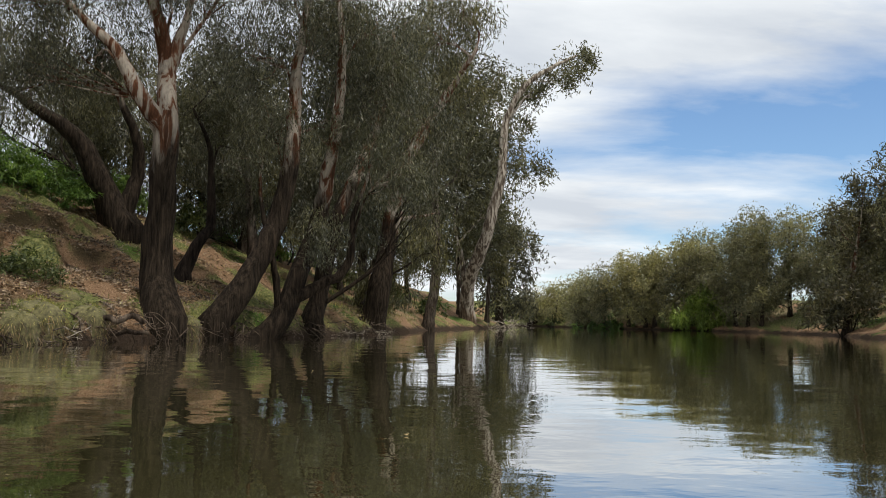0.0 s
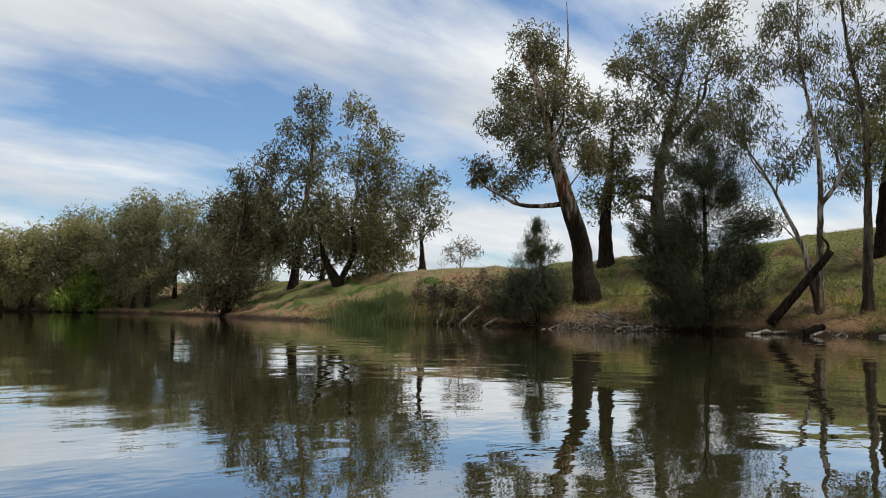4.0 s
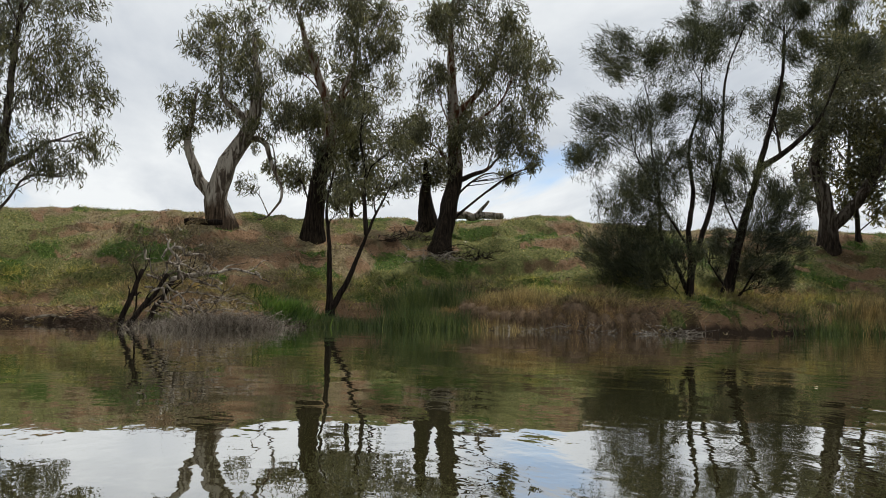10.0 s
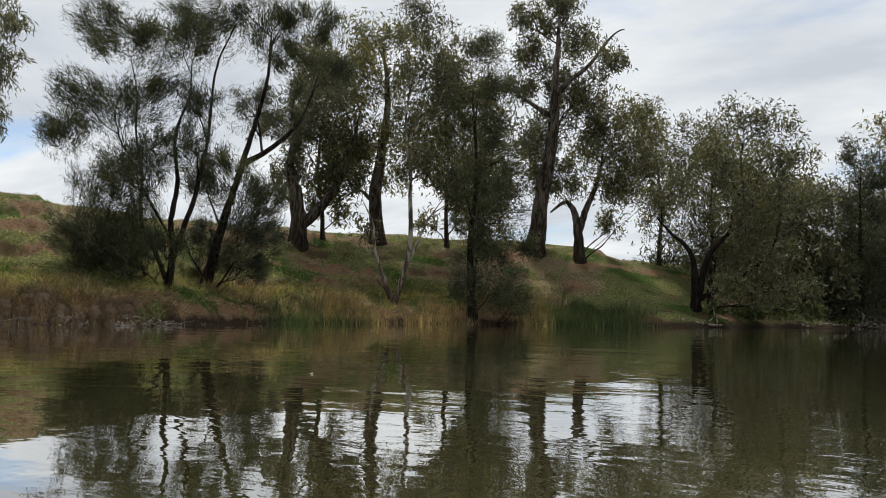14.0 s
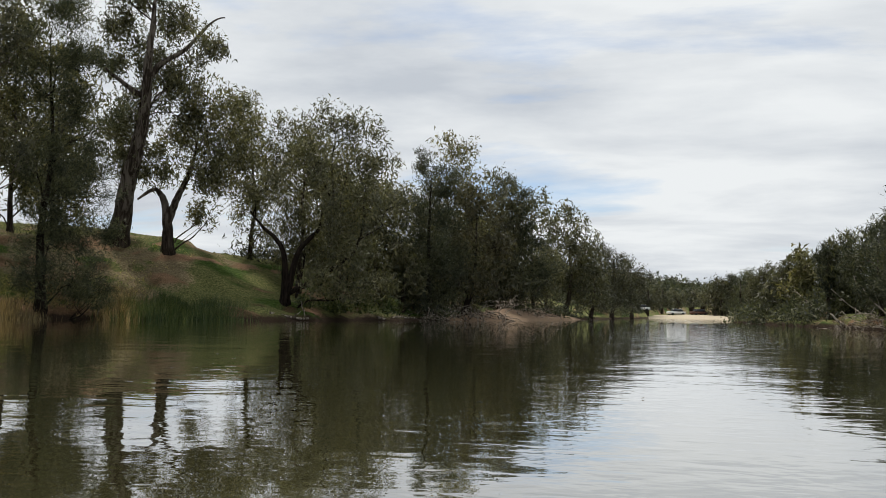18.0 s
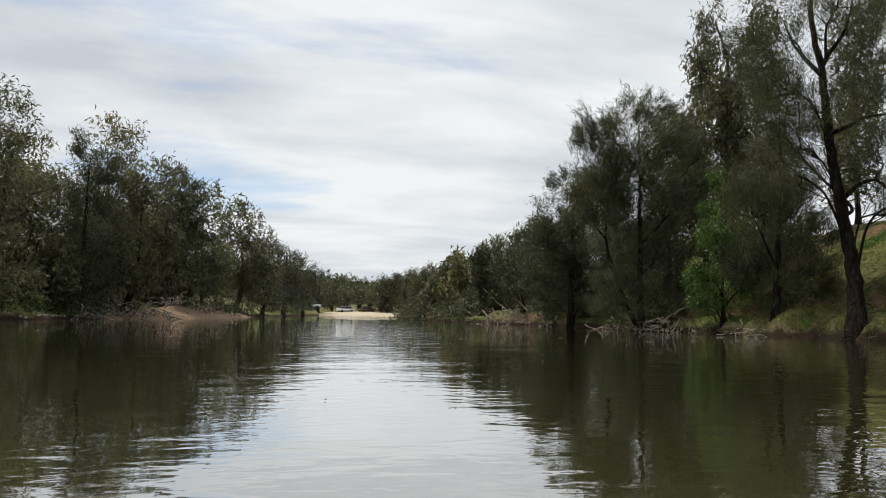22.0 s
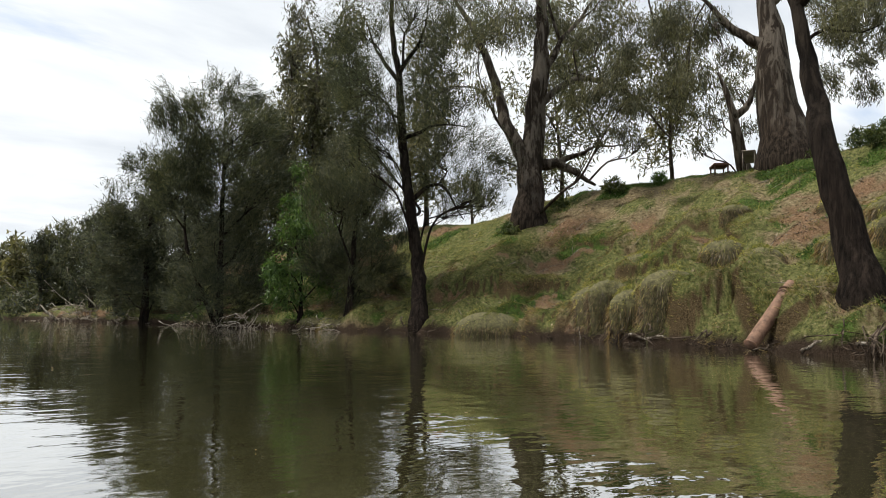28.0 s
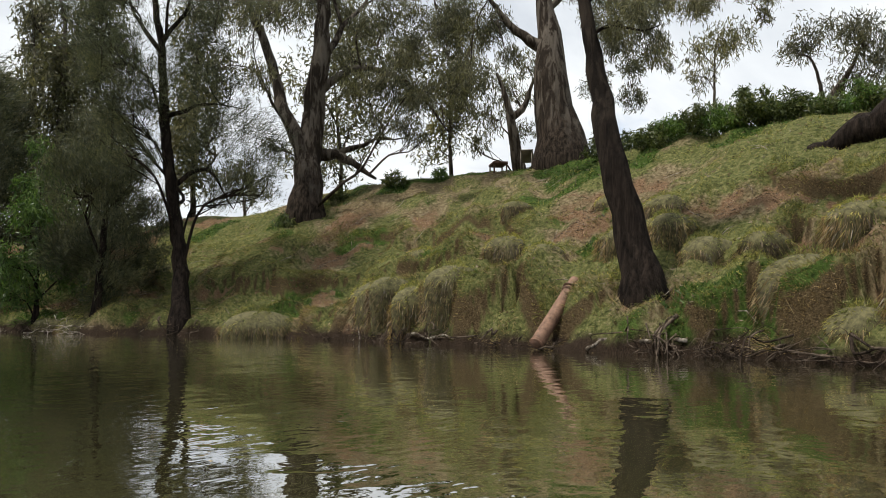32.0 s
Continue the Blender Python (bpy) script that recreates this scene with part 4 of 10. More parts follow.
def tuft_field(name, C, per, h, w, mat, label, seed, r=0.3):
    """Tufts of long grass that hang over downhill."""
    rng = np.random.default_rng(seed)
    e = 0.6
    gx = (ground(C[:, 0] + e, C[:, 1]) - ground(C[:, 0] - e, C[:, 1])) / (2 * e)
    gy = (ground(C[:, 0], C[:, 1] + e) - ground(C[:, 0], C[:, 1] - e)) / (2 * e)
    k = np.repeat(np.arange(len(C)), per)
    n = len(k)
    size = rng.uniform(0.55, 1.35, len(C))[k]
    P = C[k] + rng.normal(0, 1, (n, 3)) * (r, r, 0) * size[:, None]
    P[:, 2] = ground(P[:, 0], P[:, 1]) + 0.3 * h * size * np.exp(-((P[:, 0] - C[k, 0]) ** 2 + (P[:, 1] - C[k, 1]) ** 2) / (r * r)) * rng.uniform(0, 1, n)
    L = h * size * rng.uniform(0.5, 1.2, n)
    out = np.stack([-gx[k] * 0.8, -gy[k] * 0.8, 0 * L], 1) + rng.normal(0, 0.45, (n, 3)) + (P - C[k]) / r * 0.3
    out[:, 2] = rng.normal(0.35, 0.45, n)
    out *= (L / (np.linalg.norm(out, axis=1) + 1e-6))[:, None]
    side = np.cross(out, rng.normal(0, 1, (n, 3)))
    side *= w * 0.5 / (np.linalg.norm(side, axis=1)[:, None] + 1e-9)
    V = np.stack([P - side, P + side, P + out], 1).reshape(-1, 3)
    return tagged(np_part(name, V, np.arange(3 * n).reshape(-1, 3), mat, smooth=False), label, "grass", kind="stuff")


def grass_stuff(name, P, h, w, mat, label, seed, lean=0.4, drift=(0, 0)):
    rng = np.random.default_rng(seed)
    hh = h * (0.8 + 0.5 * vnoise(P[:, 0] * 0.7, P[:, 1] * 0.7, seed))
    ob = np_part(name, *blade_mesh(P, hh, w, rng, lean, drift), mat, smooth=False)
    return tagged(ob, label, "grass", kind="stuff")


def litter_stuff(P, size, label, seed, mat=LITTER):
    rng = np.random.default_rng(seed)
    way = rng.normal(0, 1, P.shape) * (1, 1, 0.35)
    V, F = leaves(P + (0, 0, 0.04), rng, size, 0.35, way, 0.1)
    return tagged(np_part("fallen_leaves", V, F, mat, smooth=False), label, "leaves", kind="stuff")


def box_bm(sx, sy, sz, cx=0, cy=0, cz=0, bevel=0.0):
    bm = bmesh.new()
    bmesh.ops.create_cube(bm, size=1.0, matrix=Matrix.Translation((cx, cy, cz)) @ Matrix.Diagonal((sx, sy, sz, 1)))
    if bevel:
        bmesh.ops.bevel(bm, geom=bm.edges[:], offset=bevel, segments=2, affect="EDGES")
    return bm


def rusty_pipe(p0, p1, r):
    """A pump intake pipe that comes out of the bank, with a coupling and a flanged mouth."""
    p0, p1 = np.array(p0), np.array(p1)
    root = new("intake_pipe")
    root.location = p0
    tagged(root, "rusty steel water intake pipe coming out of the bank", "pipe")
    d = p1 - p0
    L = np.linalg.norm(d)
    rng = np.random.default_rng(4)
    s = np.linspace(0, 1, 14)[:, None]
    k = 18
    out, fo = tube(d * s, np.full(14, r), k, rng, 0.004)
    inn, fi = tube(d * s[:3] - d * 0.012, np.full(3, r * 0.86), k)
    np_part("pipe", out, fo, RUST, root)
    np_part("inner_wall", inn, fi[:, ::-1], RUST_DARK, root)
    for a, b, q, nm in ((0.0, 0.02, 1.1, "mouth_ring"), (0.80, 0.845, 1.22, "coupling"), (0.86, 0.875, 1.32, "flange")):
        V, F = tube(d * np.linspace(a, b, 4)[:, None], np.array([r * 1.01, r * q, r * q, r * 1.01]), k)
        np_part(nm, V, F, RUST_DARK if nm != "mouth_ring" else RUST, root)


def car(x, y, heading, paint, label, z=None):
    """A small parked vehicle far downstream."""
    root = new("parked_car")
    root.matrix_world = pose(x, y, gz(x, y) + 0.02 if z is None else z, 0, 0, heading)
    tagged(root, label, "car")
    part("body", box_bm(4.4, 1.75, 0.62, 0, 0, 0.62, 0.12), paint, root)
    cab = box_bm(2.6, 1.6, 0.6, -0.2, 0, 1.2, 0.05)
    for v in cab.verts:
        if v.co.z > 1.3:
            v.co.x = -0.2 + (v.co.x + 0.2) * 0.78
    part("cabin", cab, GLASS_DARK, root)
    part("roof", box_bm(2.0, 1.5, 0.06, -0.2, 0, 1.52, 0.02), paint, root)
    for sx in (-1.35, 1.35):
        for sy in (-0.82, 0.82):
            bm = bmesh.new()
            bmesh.ops.create_cone(bm, segments=16, radius1=0.33, radius2=0.33, depth=0.2, cap_ends=True, matrix=Matrix.Translation((sx, sy, 0.33)) @ Matrix.Rotation(math.pi / 2, 4, "X"))
            part("wheel", bm, RUBBER, root)


def awning(x, y, z, heading):
    root = new("camp_awning")
    root.matrix_world = pose(x, y, z, 0, 0, heading)
    tagged(root, "pale canvas camp awning on thin poles under the gum", "awning")
    bm = box_bm(1.7, 0.6, 0.04, 0, 0, 0.75)
    for v in bm.verts:
        v.co.z += 0.16 * v.co.x
    part("canopy", bm, TIN, root)
    for sx in (-0.8, 0.8):
        for sy in (-0.25, 0.25):
            part("pole", box_bm(0.03, 0.03, 0.75 + 0.16 * sx + 0.3, sx, sy, (0.75 + 0.16 * sx) / 2 - 0.15), TIN, root)


def camp_table(x, y, z, heading):
    root = new("camp_table")
    root.matrix_world = pose(x, y, z, 0, 0, heading)
    tagged(root, "dark low table standing on the grass crest", "table")
    part("tabletop", box_bm(1.1, 0.7, 0.12, 0, 0, 0.4, 0.01), RUST_DARK, root)
    for sx in (-0.45, 0.45):
        for sy in (-0.3, 0.3):
            part("leg", box_bm(0.06, 0.06, 0.7, sx, sy, 0.05), RUST_DARK, root)


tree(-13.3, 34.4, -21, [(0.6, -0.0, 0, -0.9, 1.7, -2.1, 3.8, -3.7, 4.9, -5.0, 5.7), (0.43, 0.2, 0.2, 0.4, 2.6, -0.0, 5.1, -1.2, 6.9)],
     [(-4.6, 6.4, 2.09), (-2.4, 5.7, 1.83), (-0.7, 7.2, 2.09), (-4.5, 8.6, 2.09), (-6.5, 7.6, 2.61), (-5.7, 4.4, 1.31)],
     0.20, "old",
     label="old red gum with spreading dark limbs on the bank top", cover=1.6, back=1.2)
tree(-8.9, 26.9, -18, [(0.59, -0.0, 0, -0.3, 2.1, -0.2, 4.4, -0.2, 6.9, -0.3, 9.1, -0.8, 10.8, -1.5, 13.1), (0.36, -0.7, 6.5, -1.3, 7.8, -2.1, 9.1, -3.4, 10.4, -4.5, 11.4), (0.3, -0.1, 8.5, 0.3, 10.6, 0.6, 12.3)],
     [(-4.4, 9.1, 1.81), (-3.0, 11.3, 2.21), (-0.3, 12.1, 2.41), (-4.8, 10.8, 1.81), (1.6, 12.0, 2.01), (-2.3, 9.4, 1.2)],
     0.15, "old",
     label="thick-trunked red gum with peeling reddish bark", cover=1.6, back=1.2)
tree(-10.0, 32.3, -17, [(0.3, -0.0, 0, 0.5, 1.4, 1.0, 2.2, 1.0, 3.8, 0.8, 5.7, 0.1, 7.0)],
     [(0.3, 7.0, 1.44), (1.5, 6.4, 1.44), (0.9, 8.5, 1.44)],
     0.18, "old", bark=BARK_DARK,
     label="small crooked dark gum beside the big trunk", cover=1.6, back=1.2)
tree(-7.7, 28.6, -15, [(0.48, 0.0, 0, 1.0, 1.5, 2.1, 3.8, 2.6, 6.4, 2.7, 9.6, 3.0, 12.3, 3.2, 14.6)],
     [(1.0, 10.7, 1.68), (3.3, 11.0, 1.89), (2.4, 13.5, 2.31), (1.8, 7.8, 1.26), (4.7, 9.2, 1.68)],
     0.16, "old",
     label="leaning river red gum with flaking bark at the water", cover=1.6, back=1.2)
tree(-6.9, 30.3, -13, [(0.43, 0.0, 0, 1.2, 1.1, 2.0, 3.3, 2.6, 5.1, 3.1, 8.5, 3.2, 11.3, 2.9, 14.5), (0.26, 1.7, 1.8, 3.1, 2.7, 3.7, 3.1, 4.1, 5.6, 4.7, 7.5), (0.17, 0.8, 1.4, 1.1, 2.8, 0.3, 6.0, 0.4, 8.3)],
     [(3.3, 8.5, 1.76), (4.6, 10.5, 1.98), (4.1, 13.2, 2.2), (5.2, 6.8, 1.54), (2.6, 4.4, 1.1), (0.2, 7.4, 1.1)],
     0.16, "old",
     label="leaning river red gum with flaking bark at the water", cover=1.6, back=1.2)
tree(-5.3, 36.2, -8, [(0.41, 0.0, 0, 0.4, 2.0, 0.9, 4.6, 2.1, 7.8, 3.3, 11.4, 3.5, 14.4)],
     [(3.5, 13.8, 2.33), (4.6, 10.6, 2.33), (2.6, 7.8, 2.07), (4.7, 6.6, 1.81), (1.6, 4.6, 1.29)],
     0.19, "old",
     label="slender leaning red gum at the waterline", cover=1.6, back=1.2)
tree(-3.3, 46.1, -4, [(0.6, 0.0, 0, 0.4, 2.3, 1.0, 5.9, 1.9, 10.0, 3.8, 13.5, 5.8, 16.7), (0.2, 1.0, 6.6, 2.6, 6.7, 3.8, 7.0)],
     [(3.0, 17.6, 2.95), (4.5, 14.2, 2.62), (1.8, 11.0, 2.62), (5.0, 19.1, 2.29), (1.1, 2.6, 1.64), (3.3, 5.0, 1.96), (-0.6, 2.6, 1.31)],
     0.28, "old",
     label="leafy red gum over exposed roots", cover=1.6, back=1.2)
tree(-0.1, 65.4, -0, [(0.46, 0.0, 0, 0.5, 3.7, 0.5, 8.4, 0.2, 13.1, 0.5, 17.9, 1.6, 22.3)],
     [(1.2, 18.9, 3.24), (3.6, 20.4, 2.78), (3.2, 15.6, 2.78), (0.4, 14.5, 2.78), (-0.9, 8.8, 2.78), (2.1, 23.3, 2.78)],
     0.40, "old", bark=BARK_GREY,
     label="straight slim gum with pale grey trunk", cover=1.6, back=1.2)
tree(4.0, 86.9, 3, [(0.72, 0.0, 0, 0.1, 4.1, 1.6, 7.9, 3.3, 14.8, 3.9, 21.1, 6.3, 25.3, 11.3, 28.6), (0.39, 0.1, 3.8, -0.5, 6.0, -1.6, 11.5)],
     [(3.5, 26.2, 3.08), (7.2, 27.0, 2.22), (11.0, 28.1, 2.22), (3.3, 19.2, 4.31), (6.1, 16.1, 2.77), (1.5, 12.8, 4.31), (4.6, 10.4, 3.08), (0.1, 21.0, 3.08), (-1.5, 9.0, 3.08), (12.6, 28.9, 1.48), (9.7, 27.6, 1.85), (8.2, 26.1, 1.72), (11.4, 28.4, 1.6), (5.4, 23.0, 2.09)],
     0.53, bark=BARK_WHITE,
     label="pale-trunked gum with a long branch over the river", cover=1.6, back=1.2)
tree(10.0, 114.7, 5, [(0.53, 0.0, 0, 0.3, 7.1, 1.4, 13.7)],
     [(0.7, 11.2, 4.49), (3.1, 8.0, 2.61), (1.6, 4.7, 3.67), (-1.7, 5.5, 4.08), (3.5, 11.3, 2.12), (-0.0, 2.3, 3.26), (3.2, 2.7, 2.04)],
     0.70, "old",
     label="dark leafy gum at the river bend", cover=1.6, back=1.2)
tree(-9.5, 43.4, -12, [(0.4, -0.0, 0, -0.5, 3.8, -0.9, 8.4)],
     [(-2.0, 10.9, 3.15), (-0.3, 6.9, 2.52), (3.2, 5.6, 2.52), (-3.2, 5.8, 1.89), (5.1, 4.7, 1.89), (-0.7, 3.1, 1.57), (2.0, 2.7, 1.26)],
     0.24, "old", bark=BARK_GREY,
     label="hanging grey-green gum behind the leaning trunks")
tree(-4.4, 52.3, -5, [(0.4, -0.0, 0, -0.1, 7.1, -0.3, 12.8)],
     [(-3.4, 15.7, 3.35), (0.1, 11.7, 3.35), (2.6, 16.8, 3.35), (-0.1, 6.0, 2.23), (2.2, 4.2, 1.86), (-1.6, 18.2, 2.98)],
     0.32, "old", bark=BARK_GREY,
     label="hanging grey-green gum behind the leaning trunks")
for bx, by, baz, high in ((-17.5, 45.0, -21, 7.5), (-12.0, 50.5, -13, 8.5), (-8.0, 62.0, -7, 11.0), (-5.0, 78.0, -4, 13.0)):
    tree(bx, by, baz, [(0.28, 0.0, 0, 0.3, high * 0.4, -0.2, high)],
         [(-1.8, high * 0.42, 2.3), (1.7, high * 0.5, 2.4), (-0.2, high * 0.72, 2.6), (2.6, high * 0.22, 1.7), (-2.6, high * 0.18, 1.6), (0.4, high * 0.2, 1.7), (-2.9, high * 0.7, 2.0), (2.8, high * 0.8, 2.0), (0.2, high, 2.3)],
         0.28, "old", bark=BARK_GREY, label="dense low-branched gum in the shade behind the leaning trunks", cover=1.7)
tree(-16.2, 32.5, -26, [],
     [(-0.4, 0.5, 1.03), (0.6, 0.2, 1.03), (-1.4, 0.7, 1.16), (1.5, 0.1, 0.77)],
     0.19, "fresh",
     label="green leafy weeds on the bank top", category="shrub", name="shrub", limbs=False)
tree(-12.0, 24.2, -26, [],
     [(-0.1, 0.7, 0.73), (0.4, 0.4, 0.57), (-0.6, 0.6, 0.48)],
     0.14, "shrub",
     label="low green bush on the leaf-covered bank", category="shrub", name="shrub", limbs=False)
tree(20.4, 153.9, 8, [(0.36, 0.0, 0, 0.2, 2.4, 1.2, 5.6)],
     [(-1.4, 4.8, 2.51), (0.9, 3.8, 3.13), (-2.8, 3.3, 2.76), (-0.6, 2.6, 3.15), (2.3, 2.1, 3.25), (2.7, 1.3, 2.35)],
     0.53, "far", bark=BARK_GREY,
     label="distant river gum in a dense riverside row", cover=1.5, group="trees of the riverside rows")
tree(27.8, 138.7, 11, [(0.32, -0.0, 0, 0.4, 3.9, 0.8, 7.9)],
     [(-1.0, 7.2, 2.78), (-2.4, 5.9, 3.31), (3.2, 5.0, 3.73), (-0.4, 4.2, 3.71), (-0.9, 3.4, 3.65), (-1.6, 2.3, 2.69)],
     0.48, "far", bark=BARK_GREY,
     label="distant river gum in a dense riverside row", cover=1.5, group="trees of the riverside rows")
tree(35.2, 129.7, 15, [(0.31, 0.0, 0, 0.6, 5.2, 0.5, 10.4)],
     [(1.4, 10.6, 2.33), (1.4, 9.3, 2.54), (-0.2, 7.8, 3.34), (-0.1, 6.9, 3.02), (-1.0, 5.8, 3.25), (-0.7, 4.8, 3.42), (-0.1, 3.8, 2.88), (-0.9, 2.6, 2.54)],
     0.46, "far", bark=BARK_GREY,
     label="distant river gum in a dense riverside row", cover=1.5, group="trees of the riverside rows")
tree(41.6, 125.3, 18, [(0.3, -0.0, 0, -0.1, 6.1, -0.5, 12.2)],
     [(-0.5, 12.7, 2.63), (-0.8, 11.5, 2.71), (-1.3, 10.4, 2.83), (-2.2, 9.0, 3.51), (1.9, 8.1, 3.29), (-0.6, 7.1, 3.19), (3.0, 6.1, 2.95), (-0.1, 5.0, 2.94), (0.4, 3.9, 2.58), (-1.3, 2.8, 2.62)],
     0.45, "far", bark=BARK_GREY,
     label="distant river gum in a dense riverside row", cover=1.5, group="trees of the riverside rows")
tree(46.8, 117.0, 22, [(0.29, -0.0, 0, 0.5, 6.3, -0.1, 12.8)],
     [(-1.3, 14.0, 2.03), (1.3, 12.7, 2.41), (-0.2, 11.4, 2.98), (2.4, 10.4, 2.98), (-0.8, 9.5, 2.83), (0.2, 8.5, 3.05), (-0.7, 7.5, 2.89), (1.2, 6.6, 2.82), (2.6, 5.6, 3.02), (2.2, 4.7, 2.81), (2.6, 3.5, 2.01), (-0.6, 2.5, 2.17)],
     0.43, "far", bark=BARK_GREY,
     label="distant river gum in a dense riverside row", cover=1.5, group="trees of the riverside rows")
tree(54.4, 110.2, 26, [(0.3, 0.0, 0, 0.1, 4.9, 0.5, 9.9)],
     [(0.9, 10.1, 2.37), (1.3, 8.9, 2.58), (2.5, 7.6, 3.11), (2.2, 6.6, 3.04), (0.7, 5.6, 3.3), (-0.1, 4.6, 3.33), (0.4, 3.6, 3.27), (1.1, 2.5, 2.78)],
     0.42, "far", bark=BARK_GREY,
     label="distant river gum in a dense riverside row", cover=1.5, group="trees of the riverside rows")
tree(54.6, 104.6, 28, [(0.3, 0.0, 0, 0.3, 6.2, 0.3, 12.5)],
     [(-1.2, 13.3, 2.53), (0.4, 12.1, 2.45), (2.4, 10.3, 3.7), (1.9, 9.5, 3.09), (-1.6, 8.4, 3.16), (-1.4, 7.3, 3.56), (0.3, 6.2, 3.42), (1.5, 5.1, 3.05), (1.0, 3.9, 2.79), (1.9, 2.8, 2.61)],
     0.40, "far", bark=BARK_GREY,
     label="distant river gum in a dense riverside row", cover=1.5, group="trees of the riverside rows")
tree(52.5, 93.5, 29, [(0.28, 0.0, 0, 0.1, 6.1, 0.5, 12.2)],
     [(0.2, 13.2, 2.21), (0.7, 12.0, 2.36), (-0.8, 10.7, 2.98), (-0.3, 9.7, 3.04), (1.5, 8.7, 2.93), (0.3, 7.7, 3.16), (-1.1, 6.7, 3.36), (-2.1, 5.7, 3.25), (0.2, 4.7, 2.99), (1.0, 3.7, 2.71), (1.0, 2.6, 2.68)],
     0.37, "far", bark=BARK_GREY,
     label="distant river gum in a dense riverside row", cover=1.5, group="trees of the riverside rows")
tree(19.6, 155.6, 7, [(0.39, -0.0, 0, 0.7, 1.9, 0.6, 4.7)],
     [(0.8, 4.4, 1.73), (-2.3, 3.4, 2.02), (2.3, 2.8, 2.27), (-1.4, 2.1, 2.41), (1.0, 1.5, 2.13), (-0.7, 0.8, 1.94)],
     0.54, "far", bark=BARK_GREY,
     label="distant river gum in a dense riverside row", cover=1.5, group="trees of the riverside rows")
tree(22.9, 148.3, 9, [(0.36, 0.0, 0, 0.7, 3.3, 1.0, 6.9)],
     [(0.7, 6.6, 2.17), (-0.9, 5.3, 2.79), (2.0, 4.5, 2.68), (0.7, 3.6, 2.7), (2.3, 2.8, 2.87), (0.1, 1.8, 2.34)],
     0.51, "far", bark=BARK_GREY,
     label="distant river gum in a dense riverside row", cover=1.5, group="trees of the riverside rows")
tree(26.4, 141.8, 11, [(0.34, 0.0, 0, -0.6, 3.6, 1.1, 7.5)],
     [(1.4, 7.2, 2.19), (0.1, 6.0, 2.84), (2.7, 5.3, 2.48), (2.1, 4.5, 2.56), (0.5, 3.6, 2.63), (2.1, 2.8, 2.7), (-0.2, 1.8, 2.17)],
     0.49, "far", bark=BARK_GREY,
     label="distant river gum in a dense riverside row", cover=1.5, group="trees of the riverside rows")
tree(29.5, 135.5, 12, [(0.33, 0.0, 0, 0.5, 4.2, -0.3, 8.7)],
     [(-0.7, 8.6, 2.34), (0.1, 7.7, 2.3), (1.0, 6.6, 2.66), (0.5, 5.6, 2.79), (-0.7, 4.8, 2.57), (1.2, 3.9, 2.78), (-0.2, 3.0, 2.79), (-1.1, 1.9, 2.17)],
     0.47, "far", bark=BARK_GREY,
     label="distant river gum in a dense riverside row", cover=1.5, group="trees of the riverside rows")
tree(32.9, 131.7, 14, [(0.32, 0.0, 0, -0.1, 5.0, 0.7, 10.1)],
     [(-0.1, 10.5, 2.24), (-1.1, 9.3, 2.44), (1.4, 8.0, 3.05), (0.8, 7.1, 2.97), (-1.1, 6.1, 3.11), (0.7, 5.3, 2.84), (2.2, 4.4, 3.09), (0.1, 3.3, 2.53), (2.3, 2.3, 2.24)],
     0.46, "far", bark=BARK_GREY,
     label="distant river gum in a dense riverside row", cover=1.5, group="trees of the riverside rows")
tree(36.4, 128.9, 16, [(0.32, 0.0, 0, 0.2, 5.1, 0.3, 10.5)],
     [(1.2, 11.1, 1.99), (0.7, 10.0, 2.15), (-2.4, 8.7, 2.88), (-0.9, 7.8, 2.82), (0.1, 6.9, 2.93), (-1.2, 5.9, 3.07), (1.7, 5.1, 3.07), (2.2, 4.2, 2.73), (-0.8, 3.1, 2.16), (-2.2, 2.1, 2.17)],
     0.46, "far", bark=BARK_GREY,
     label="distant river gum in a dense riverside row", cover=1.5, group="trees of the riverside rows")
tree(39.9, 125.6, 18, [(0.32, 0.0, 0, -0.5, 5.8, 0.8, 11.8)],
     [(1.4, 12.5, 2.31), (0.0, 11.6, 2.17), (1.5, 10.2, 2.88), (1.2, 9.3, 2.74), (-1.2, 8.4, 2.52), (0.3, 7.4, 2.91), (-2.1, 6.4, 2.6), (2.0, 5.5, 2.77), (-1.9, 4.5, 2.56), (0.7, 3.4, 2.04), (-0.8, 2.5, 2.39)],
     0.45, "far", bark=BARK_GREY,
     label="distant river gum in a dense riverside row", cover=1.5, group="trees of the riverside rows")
tree(43.5, 123.2, 19, [(0.32, 0.0, 0, 0.0, 6.2, 0.7, 12.4)],
     [(0.3, 13.3, 2.24), (0.2, 12.1, 2.46), (-1.5, 10.9, 2.73), (-1.6, 9.8, 2.94), (1.4, 8.8, 2.8), (-0.1, 7.8, 2.83), (-0.4, 6.8, 2.9), (-0.4, 5.8, 2.9), (0.9, 4.8, 2.69), (2.3, 3.7, 2.21), (-2.1, 2.7, 2.59)],
     0.45, "far", bark=BARK_GREY,
     label="distant river gum in a dense riverside row", cover=1.5, group="trees of the riverside rows")
